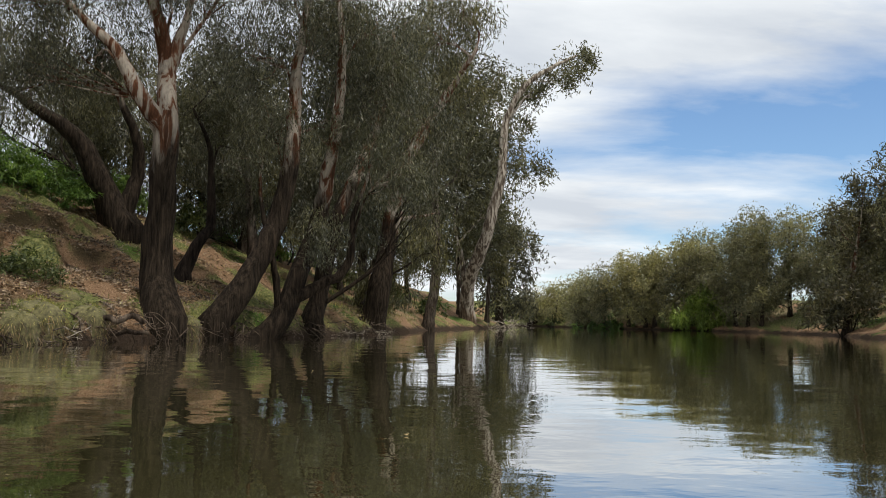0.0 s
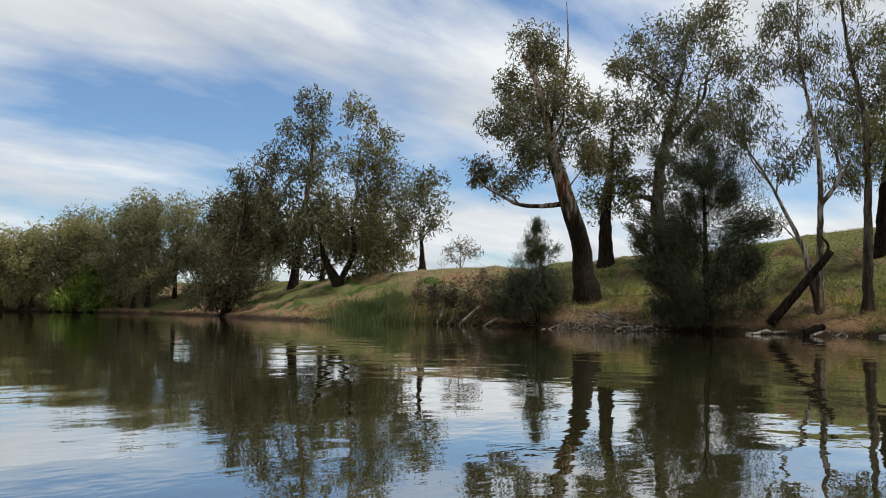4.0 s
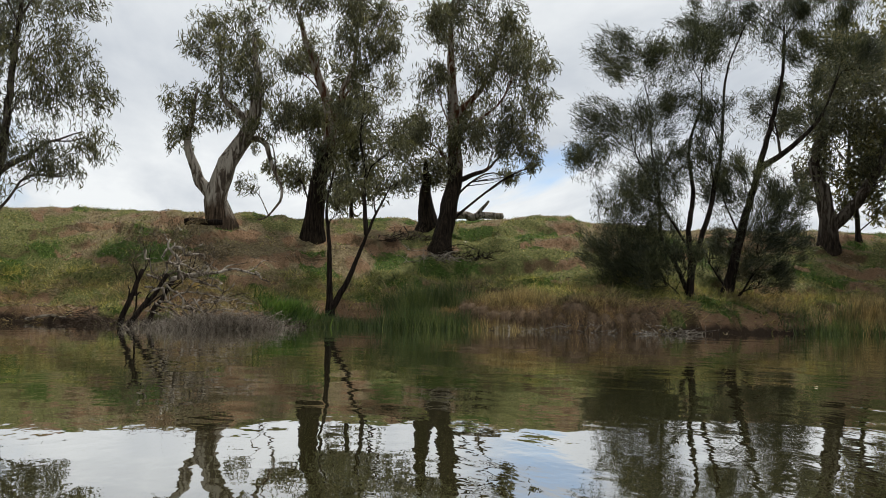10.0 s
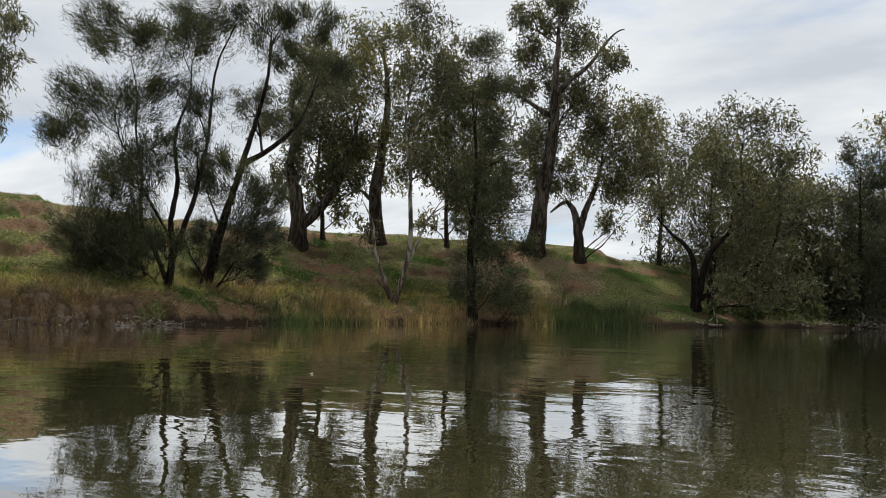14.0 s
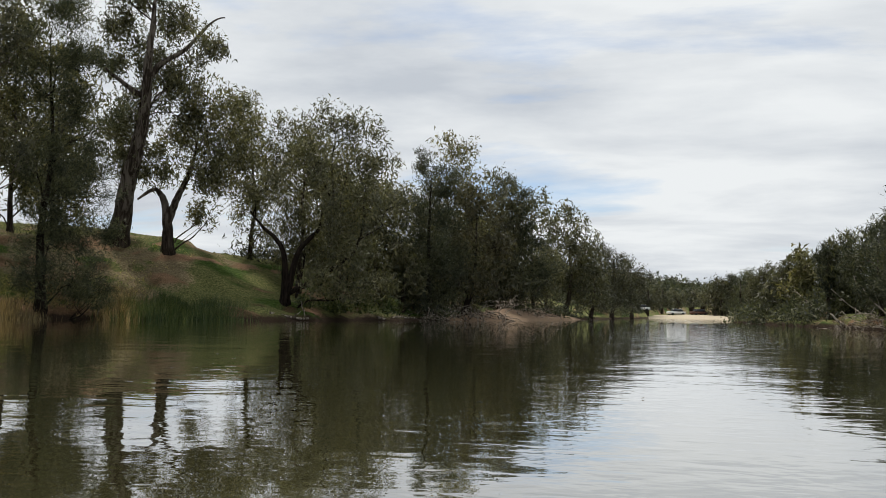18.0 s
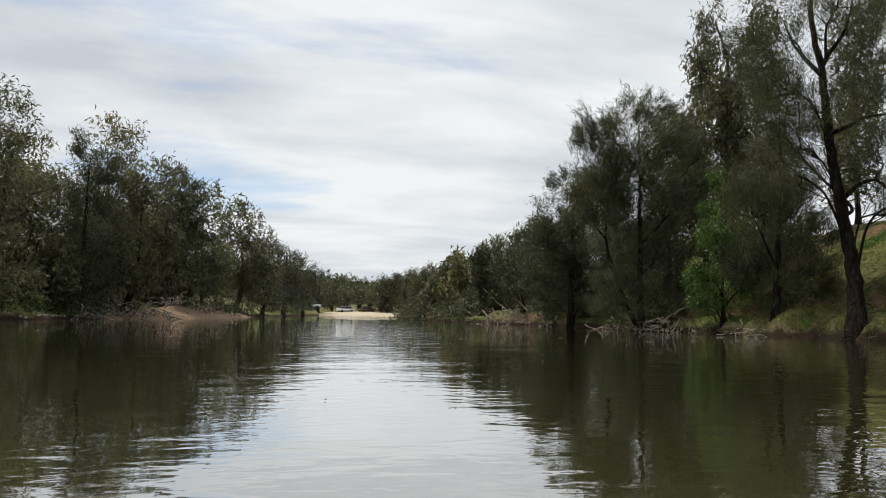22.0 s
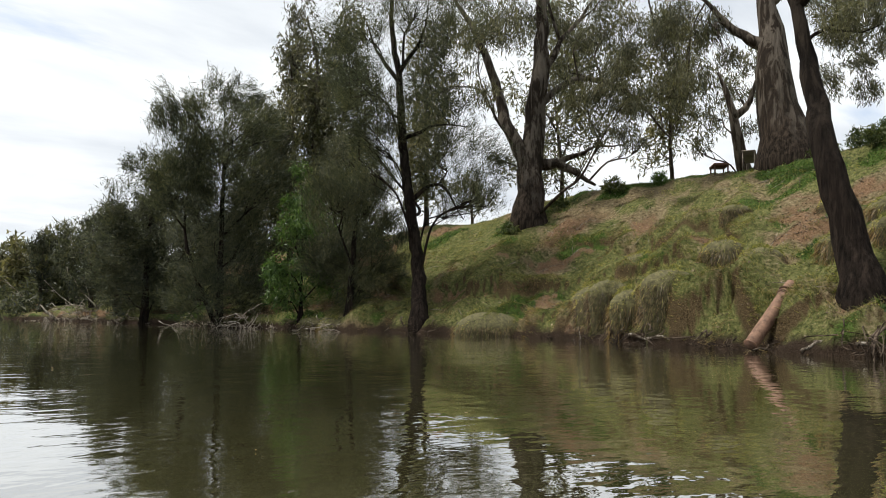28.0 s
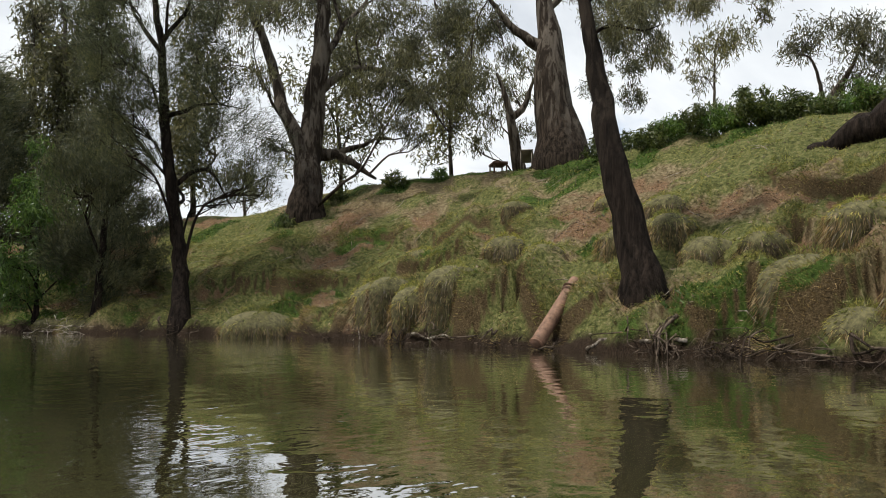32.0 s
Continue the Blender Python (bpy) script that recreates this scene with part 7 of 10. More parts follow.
tree(-21.4, -8.4, -106, [(0.44, 0.0, 0, -0.3, 1.6, -0.7, 3.3, -1.0, 5.0, -1.2, 6.4, -1.5, 7.9, -2.0, 9.7), (0.15, -1.6, 8.0, -0.4, 8.8, 1.2, 8.6, 2.4, 8.1, 3.2, 7.4), (0.06, -1.3, 6.7, -0.7, 7.2, 0.1, 6.9, 0.5, 7.1)],
     [(-1.8, 9.5, 0.69), (-0.4, 9.1, 0.62), (0.7, 7.4, 0.42), (1.5, 7.4, 0.5), (2.4, 7.5, 0.47), (2.9, 6.8, 0.25), (2.1, 8.4, 0.55), (3.2, 7.7, 0.47), (1.1, 6.9, 0.42), (0.5, 8.2, 0.55), (2.7, 7.1, 0.36), (-0.5, 7.3, 0.55), (-0.1, 6.6, 0.42)],
     0.11,
     bark=BARK_DARK, label="leaning red gum with dark lower trunk and bare roots", cover=2.4, hang=True)
tree(-44.2, -22.2, -115, [(0.41, -0.0, 0, -0.7, 4.6, -1.4, 6.9), (0.25, -0.6, 4.1, 0.3, 5.2, 0.8, 6.9)],
     [(-2.0, 4.8, 1.17), (-0.7, 6.1, 1.17), (0.1, 3.7, 0.72), (-2.7, 2.9, 0.78), (-1.7, 7.3, 1.11), (0.4, 7.2, 0.91)],
     0.28, bark=BARK_GREY,
     label="gum beyond the crest", cover=1.6)
tree(-49.6, -12.4, -102, [(0.16, 0.0, 0, -0.0, 7.2, 0.3, 9.2)],
     [(0.2, 8.2, 1.29), (-0.7, 6.9, 0.95), (1.2, 9.1, 1.09), (-1.0, 8.6, 0.88)],
     0.29, bark=BARK_GREY,
     label="gum beyond the crest", cover=1.5)
tree(-50.5, -5.9, -94, [(0.24, 0.0, 0, -1.2, 6.8, -2.4, 8.1), (0.24, 0.3, 4.9, 0.6, 7.0, 1.0, 8.6)],
     [(-1.6, 8.8, 1.29), (-0.1, 8.7, 1.43), (1.3, 7.9, 1.56), (0.3, 6.4, 1.16), (2.1, 6.5, 1.36), (-2.4, 8.3, 0.82), (3.1, 7.9, 1.7)],
     0.29, bark=BARK_GREY,
     label="gum beyond the crest", cover=1.6)
tree(-33.3, -12.3, -107, [],
     [(-0.3, 0.4, 0.4), (0.3, 0.4, 0.38), (0.0, 0.6, 0.4)],
     0.15, "shrub",
     label="leafy weed clump along the crest of the bank", cover=3.6, category="shrub", name="shrub", limbs=False)
tree(-33.1, -10.9, -105, [],
     [(-0.3, 0.5, 0.46), (0.3, 0.4, 0.44), (0.0, 0.7, 0.46)],
     0.15, "fresh",
     label="leafy weed clump along the crest of the bank", cover=3.6, category="shrub", name="shrub", limbs=False)
tree(-33.7, -9.5, -102, [],
     [(-0.4, 0.6, 0.54), (0.4, 0.5, 0.51), (0.0, 0.8, 0.54)],
     0.15, "shrub",
     label="leafy weed clump along the crest of the bank", cover=3.6, category="shrub", name="shrub", limbs=False)
tree(-32.9, -8.0, -100, [],
     [(-0.3, 0.5, 0.52), (0.4, 0.4, 0.49), (0.0, 0.8, 0.52)],
     0.15, "shrub",
     label="leafy weed clump along the crest of the bank", cover=3.6, category="shrub", name="shrub", limbs=False)
tree(-33.8, -7.0, -98, [],
     [(-0.3, 0.5, 0.54), (0.4, 0.4, 0.5), (0.0, 0.8, 0.54)],
     0.15, "fresh",
     label="leafy weed clump along the crest of the bank", cover=3.6, category="shrub", name="shrub", limbs=False)
tree(-32.9, -5.8, -95, [],
     [(-0.3, 0.5, 0.52), (0.3, 0.4, 0.48), (0.0, 0.7, 0.52)],
     0.15, "shrub",
     label="leafy weed clump along the crest of the bank", cover=3.6, category="shrub", name="shrub", limbs=False)
tree(-33.3, -4.7, -93, [],
     [(-0.3, 0.5, 0.52), (0.3, 0.4, 0.49), (0.0, 0.7, 0.52)],
     0.15, "shrub",
     label="leafy weed clump along the crest of the bank", cover=3.6, category="shrub", name="shrub", limbs=False)
tree(-31.4, -3.6, -91, [],
     [(-0.3, 0.5, 0.55), (0.3, 0.4, 0.52), (0.0, 0.8, 0.55)],
     0.14, "shrub",
     label="leafy weed clump along the crest of the bank", cover=3.6, category="shrub", name="shrub", limbs=False)
tree(-36.1, -10.5, -103, [],
     [(-0.3, 0.4, 0.39), (0.3, 0.3, 0.37), (0.0, 0.6, 0.39)],
     0.16, "dry",
     label="leafy weed clump along the crest of the bank", cover=3.6, category="shrub", name="shrub", limbs=False)
tree(-32.3, -11.3, -106, [],
     [(-0.3, 0.5, 0.45), (0.3, 0.4, 0.43), (0.0, 0.7, 0.45)],
     0.15, "shrub",
     label="leafy weed clump along the crest of the bank", cover=3.6, category="shrub", name="shrub", limbs=False)
tree(-35.0, -10.6, -103, [],
     [(-0.4, 0.6, 0.6), (0.4, 0.5, 0.57), (0.0, 0.9, 0.6)],
     0.16, "shrub",
     label="leafy weed clump along the crest of the bank", cover=3.6, category="shrub", name="shrub", limbs=False)
tree(-33.2, -8.7, -101, [],
     [(-0.3, 0.5, 0.53), (0.4, 0.5, 0.5), (0.0, 0.8, 0.53)],
     0.15, "fresh",
     label="leafy weed clump along the crest of the bank", cover=3.6, category="shrub", name="shrub", limbs=False)
tree(-33.1, -7.5, -99, [],
     [(-0.4, 0.6, 0.59), (0.4, 0.5, 0.56), (0.0, 0.9, 0.59)],
     0.15, "shrub",
     label="leafy weed clump along the crest of the bank", cover=3.6, category="shrub", name="shrub", limbs=False)
tree(-32.5, -6.3, -97, [],
     [(-0.3, 0.5, 0.55), (0.4, 0.4, 0.51), (0.0, 0.8, 0.55)],
     0.14, "shrub",
     label="leafy weed clump along the crest of the bank", cover=3.6, category="shrub", name="shrub", limbs=False)
tree(-33.4, -5.3, -94, [],
     [(-0.3, 0.5, 0.49), (0.3, 0.4, 0.46), (0.0, 0.7, 0.49)],
     0.15, "fresh",
     label="leafy weed clump along the crest of the bank", cover=3.6, category="shrub", name="shrub", limbs=False)
tree(-31.5, -4.1, -92, [],
     [(-0.3, 0.5, 0.49), (0.3, 0.4, 0.46), (0.0, 0.7, 0.49)],
     0.14, "fresh",
     label="leafy weed clump along the crest of the bank", cover=3.6, category="shrub", name="shrub", limbs=False)
tree(-35.3, -25.0, -124, [],
     [(-0.3, 0.4, 0.36), (0.3, 0.3, 0.34), (-0.0, 0.6, 0.36)],
     0.19, "shrub",
     label="leafy weed clump along the crest of the bank", cover=3.6, category="shrub", name="shrub", limbs=False)
tree(-34.1, -27.5, -128, [],
     [(-0.2, 0.3, 0.32), (0.2, 0.3, 0.3), (-0.0, 0.5, 0.32)],
     0.19, "shrub",
     label="leafy weed clump along the crest of the bank", cover=3.6, category="shrub", name="shrub", limbs=False)
tree(-30.8, -28.1, -132, [],
     [(-0.2, 0.3, 0.3), (0.2, 0.3, 0.28), (-0.0, 0.5, 0.3)],
     0.18, "shrub",
     label="leafy weed clump along the crest of the bank", cover=3.6, category="shrub", name="shrub", limbs=False)
tree(-36.6, -23.1, -121, [],
     [(-0.2, 0.3, 0.31), (0.2, 0.3, 0.29), (-0.0, 0.5, 0.31)],
     0.19, "fresh",
     label="leafy weed clump along the crest of the bank", cover=3.6, category="shrub", name="shrub", limbs=False)
tree(-34.7, -14.2, -109, [],
     [(-0.3, 0.4, 0.39), (0.3, 0.4, 0.36), (0.0, 0.6, 0.39)],
     0.16, "shrub",
     label="leafy weed clump along the crest of the bank", cover=3.6, category="shrub", name="shrub", limbs=False)
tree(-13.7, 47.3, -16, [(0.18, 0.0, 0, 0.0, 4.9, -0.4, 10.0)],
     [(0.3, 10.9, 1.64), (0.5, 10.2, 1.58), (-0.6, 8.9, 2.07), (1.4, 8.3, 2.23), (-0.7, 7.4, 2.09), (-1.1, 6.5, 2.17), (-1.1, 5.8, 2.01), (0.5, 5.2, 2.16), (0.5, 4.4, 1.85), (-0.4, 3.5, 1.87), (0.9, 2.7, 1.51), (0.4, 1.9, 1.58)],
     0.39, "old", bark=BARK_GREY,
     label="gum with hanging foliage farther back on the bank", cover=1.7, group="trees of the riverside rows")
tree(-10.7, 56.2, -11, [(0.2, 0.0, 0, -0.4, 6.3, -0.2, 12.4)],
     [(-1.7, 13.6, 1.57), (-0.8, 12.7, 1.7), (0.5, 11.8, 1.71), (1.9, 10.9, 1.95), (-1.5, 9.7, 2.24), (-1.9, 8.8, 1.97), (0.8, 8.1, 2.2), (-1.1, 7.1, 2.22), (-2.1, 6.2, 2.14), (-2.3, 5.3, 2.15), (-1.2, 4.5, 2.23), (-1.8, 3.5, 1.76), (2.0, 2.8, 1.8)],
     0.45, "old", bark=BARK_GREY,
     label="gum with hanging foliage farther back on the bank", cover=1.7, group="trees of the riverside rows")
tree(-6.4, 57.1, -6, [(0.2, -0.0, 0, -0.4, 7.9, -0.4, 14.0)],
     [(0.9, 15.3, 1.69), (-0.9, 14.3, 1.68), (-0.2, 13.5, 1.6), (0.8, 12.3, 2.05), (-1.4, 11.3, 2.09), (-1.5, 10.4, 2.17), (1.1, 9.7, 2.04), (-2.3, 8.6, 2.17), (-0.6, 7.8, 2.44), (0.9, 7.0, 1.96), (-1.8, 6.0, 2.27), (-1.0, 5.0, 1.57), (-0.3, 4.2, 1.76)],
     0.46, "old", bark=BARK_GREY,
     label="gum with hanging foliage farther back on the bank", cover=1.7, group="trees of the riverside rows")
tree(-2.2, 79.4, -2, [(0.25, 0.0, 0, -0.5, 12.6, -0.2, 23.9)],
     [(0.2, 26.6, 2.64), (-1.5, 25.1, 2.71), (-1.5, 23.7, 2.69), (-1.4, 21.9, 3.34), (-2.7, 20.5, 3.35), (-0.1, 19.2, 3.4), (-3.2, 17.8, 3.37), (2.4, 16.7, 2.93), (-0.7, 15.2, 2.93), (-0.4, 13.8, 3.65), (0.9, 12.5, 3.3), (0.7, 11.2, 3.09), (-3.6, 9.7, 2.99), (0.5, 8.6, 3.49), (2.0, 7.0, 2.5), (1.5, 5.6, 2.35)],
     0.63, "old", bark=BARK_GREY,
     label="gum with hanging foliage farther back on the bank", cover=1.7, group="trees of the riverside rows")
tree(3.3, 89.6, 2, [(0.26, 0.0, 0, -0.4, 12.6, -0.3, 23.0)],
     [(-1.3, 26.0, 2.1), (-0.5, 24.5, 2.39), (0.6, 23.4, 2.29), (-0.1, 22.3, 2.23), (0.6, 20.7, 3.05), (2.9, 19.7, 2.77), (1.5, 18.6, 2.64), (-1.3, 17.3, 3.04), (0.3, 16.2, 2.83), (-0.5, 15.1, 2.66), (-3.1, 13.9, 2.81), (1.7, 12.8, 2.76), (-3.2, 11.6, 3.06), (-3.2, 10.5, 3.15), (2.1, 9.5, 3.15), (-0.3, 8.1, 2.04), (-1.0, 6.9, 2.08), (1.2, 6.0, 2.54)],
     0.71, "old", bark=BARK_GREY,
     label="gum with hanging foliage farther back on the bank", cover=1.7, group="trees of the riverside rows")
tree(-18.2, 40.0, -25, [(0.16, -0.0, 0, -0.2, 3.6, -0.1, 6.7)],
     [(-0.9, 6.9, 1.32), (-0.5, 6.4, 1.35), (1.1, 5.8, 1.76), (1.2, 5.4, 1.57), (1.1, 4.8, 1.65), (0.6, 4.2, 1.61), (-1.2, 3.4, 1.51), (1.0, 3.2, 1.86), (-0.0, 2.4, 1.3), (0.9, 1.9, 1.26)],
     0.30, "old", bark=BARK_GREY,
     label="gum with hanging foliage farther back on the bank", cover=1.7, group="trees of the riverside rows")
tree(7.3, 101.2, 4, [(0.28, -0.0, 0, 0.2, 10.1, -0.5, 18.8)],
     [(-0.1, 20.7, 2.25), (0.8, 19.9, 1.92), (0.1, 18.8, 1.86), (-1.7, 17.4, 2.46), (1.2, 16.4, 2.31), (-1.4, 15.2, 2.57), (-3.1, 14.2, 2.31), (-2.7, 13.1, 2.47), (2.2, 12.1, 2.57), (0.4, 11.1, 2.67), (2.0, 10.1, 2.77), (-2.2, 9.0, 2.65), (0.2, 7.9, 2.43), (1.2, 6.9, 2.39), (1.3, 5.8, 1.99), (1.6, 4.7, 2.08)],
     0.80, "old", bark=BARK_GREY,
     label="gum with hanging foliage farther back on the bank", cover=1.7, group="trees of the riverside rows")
tree(-25.5, -58.7, -156, [(0.19, 0.0, 0, 0.3, 2.7, 0.4, 6.3)],
     [(0.0, 7.0, 1.04), (0.7, 6.3, 1.21), (-0.5, 5.6, 1.4), (0.9, 5.1, 1.39), (-0.2, 4.5, 1.53), (-0.5, 3.9, 1.47), (-0.9, 3.4, 1.5), (-1.3, 2.8, 1.29), (-1.2, 2.3, 1.5), (-1.0, 1.7, 1.28), (-0.0, 1.1, 1.11), (0.7, 0.5, 1.1)],
     0.51, "oak", bark=BARK_DARK,
     label="dark river oak farther back in the row", cover=1.7, name="river_oak", group="trees of the riverside rows")
tree(-25.4, -50.7, -153, [(0.18, -0.0, 0, -0.1, 4.3, -0.4, 8.6)],
     [(0.2, 9.5, 1.17), (-0.8, 8.7, 1.38), (-1.0, 8.2, 1.24), (-0.5, 7.3, 1.73), (-0.9, 6.7, 1.61), (-0.8, 6.1, 1.64), (-0.2, 5.4, 1.75), (-0.8, 4.9, 1.47), (1.6, 4.2, 1.8), (-0.0, 3.6, 1.79), (0.7, 3.0, 1.6), (0.6, 2.3, 1.23), (-1.7, 1.6, 1.24)],
     0.45, "oak", bark=BARK_DARK,
     label="dark river oak farther back in the row", cover=1.7, name="river_oak", group="trees of the riverside rows")
tree(-26.8, -46.2, -149, [(0.17, 0.0, 0, -0.0, 4.5, -0.0, 9.2)],
     [(0.4, 10.0, 1.44), (1.0, 9.3, 1.42), (0.5, 8.6, 1.5), (-0.4, 7.8, 1.64), (0.4, 7.1, 1.74), (-0.2, 6.5, 1.63), (0.2, 5.8, 1.57), (0.1, 5.1, 1.63), (-0.3, 4.4, 1.76), (-1.6, 3.8, 1.54), (0.9, 3.1, 1.84), (-0.1, 2.3, 1.34), (-0.9, 1.7, 1.42)],
     0.42, "oak", bark=BARK_DARK,
     label="dark river oak farther back in the row", cover=1.7, name="river_oak", group="trees of the riverside rows")
tree(-29.5, -43.2, -145, [(0.17, 0.0, 0, -0.1, 3.2, 0.2, 7.4)],
     [(-0.3, 8.3, 1.24), (-0.5, 7.7, 1.18), (0.8, 7.0, 1.33), (-0.1, 6.3, 1.65), (-0.3, 5.7, 1.62), (-0.6, 5.2, 1.5), (1.2, 4.6, 1.6), (-0.8, 4.1, 1.62), (0.3, 3.5, 1.39), (-0.8, 3.0, 1.58), (-1.1, 2.4, 1.5), (1.3, 1.8, 1.55), (1.2, 1.2, 1.32), (-0.3, 0.6, 1.14)],
     0.42, "oak", bark=BARK_DARK,
     label="dark river oak farther back in the row", cover=1.7, name="river_oak", group="trees of the riverside rows")
tree(-27.3, -73.5, -159, [(0.22, 0.0, 0, 0.4, 2.0, 0.6, 5.5)],
     [(-0.1, 6.1, 1.1), (-0.6, 5.4, 1.28), (0.5, 4.7, 1.66), (1.5, 4.2, 1.6), (0.2, 3.7, 1.58), (-0.4, 3.2, 1.49), (1.0, 2.6, 1.6), (1.5, 2.1, 1.52), (-0.1, 1.6, 1.65), (0.7, 1.0, 1.51), (0.5, 0.4, 1.21), (0.5, -0.2, 1.09)],
     0.62, "oak", bark=BARK_DARK,
     label="dark river oak farther back in the row", cover=1.7, name="river_oak", group="trees of the riverside rows")
tree(22.1, -70.9, 163, [(0.23, -0.0, 0, -0.4, 5.6, 0.3, 11.2)],
     [(-1.0, 11.7, 2.21), (-0.2, 10.7, 2.16), (2.2, 9.3, 2.76), (-1.3, 8.6, 2.43), (-0.1, 7.5, 2.51), (2.1, 6.6, 2.56), (2.3, 5.6, 2.9), (1.1, 4.6, 2.5), (-0.7, 3.6, 2.15), (1.2, 2.7, 2.3)],
     0.59, bark=BARK_GREY,
     label="gum farther back in the riverside row", cover=1.7, group="trees of the riverside rows")
tree(18.0, -73.7, 167, [(0.23, -0.0, 0, -0.1, 4.6, -0.4, 9.3)],
     [(0.3, 9.7, 1.94), (1.2, 8.6, 2.05), (-1.4, 7.5, 2.65), (-1.0, 6.8, 2.17), (0.0, 5.8, 2.45), (-2.5, 4.9, 2.17), (0.6, 4.0, 2.36), (-0.3, 3.1, 2.35), (-0.7, 2.1, 2.05)],
     0.61, bark=BARK_GREY,
     label="gum farther back in the riverside row", cover=1.7, group="trees of the riverside rows")
tree(14.4, -79.7, 170, [(0.24, 0.0, 0, -0.2, 4.4, -0.3, 8.9)],
     [(-0.2, 9.2, 1.99), (-1.3, 8.6, 1.73), (2.2, 7.3, 2.45), (0.8, 6.7, 2.29), (2.3, 5.9, 2.33), (-1.4, 5.1, 2.5), (-0.8, 4.4, 2.41), (-1.0, 3.6, 2.45), (-1.1, 2.8, 2.07), (1.7, 2.0, 1.8)],
     0.65, bark=BARK_GREY,
     label="gum farther back in the riverside row", cover=1.7, group="trees of the riverside rows")
tree(11.1, -91.7, 173, [(0.26, -0.0, 0, 0.4, 4.5, 0.1, 9.1)],
     [(0.5, 9.5, 1.87), (-0.8, 8.7, 1.85), (2.3, 7.6, 2.22), (0.3, 6.7, 2.6), (1.2, 6.1, 2.23), (-1.1, 5.3, 2.61), (1.6, 4.5, 2.59), (0.7, 3.8, 2.55), (1.3, 2.9, 1.83), (2.3, 2.1, 1.89)],
     0.74, bark=BARK_GREY,
     label="gum farther back in the riverside row", cover=1.7, group="trees of the riverside rows")
tree(7.1, -101.7, 176, [(0.28, -0.0, 0, 0.4, 3.9, 0.1, 7.9)],
     [(-0.1, 8.1, 1.82), (0.9, 7.2, 1.97), (-1.3, 6.3, 2.37), (-1.7, 5.6, 2.23), (1.0, 4.9, 2.45), (-1.0, 4.2, 2.16), (-1.0, 3.4, 2.07), (1.5, 2.7, 2.27), (0.3, 1.9, 1.76)],
     0.81, bark=BARK_GREY,
     label="gum farther back in the riverside row", cover=1.7, group="trees of the riverside rows")
tree(2.5, -114.4, 179, [(0.3, 0.0, 0, -0.1, 4.3, 0.8, 8.4)],
     [(0.6, 8.9, 1.63), (-0.7, 8.1, 1.73), (-0.6, 7.1, 2.31), (2.0, 6.3, 2.39), (-1.5, 5.7, 2.03), (2.0, 5.0, 2.06), (-0.1, 4.2, 2.36), (-0.4, 3.5, 2.06), (-1.0, 2.8, 1.88), (-1.7, 2.0, 1.77)],
     0.39, bark=BARK_GREY,
     label="gum farther back in the riverside row", cover=1.2, group="trees of the riverside rows")
tree(48.0, -45.4, 134, [(0.21, 0.0, 0, -0.4, 7.0, 0.4, 14.3)],
     [(-1.1, 16.1, 1.65), (-0.9, 15.3, 1.67), (0.2, 14.5, 1.68), (-0.7, 13.7, 1.5), (0.8, 12.8, 1.76), (-1.8, 12.0, 1.72), (1.9, 11.1, 1.93), (-1.5, 10.3, 1.96), (2.0, 9.5, 2.05), (-1.7, 8.7, 1.88), (1.4, 8.0, 2.03), (1.3, 7.2, 2.02), (2.0, 6.4, 2.08), (-1.8, 5.6, 2.01), (0.6, 4.9, 2.12), (-0.1, 3.9, 1.39), (-0.3, 3.2, 1.7), (1.9, 2.4, 1.47)],
     0.53, bark=BARK_GREY,
     label="gum on the bank top behind the river oaks", cover=1.7, group="trees of the riverside rows")
tree(41.3, -53.6, 143, [(0.22, 0.0, 0, -0.1, 7.0, -0.2, 14.1)],
     [(-0.7, 16.1, 1.47), (0.1, 15.1, 1.7), (-0.2, 14.4, 1.54), (0.3, 13.5, 1.59), (0.6, 12.6, 1.85), (-1.5, 11.7, 2.1), (-1.1, 11.0, 1.96), (-1.1, 10.3, 1.9), (-0.3, 9.5, 1.81), (-1.7, 8.7, 1.91), (-1.9, 7.9, 2.02), (1.3, 7.1, 2.02), (-0.9, 6.4, 2.07), (0.8, 5.6, 1.91), (1.5, 4.8, 1.78), (1.2, 4.0, 1.52), (1.5, 3.2, 1.6), (-1.6, 2.4, 1.44)],
     0.54, bark=BARK_GREY,
     label="gum on the bank top behind the river oaks", cover=1.7, group="trees of the riverside rows")
tree(39.5, -56.1, 145, [(0.22, -0.0, 0, -0.1, 6.2, 0.3, 12.5)],
     [(0.1, 14.2, 1.44), (0.2, 13.5, 1.33), (-0.6, 12.9, 1.3), (0.9, 12.0, 1.41), (1.4, 11.0, 1.92), (-1.7, 10.6, 1.61), (0.3, 9.7, 1.89), (0.7, 9.1, 1.6), (-1.9, 8.4, 1.65), (-0.7, 7.7, 1.75), (0.8, 7.0, 1.9), (0.2, 6.3, 1.8), (1.0, 5.6, 1.88), (-1.7, 5.0, 1.65), (1.1, 4.2, 1.78), (0.4, 3.5, 1.31), (-0.2, 2.8, 1.45), (1.5, 2.1, 1.5)],
     0.55, bark=BARK_GREY,
     label="gum on the bank top behind the river oaks", cover=1.7, group="trees of the riverside rows")
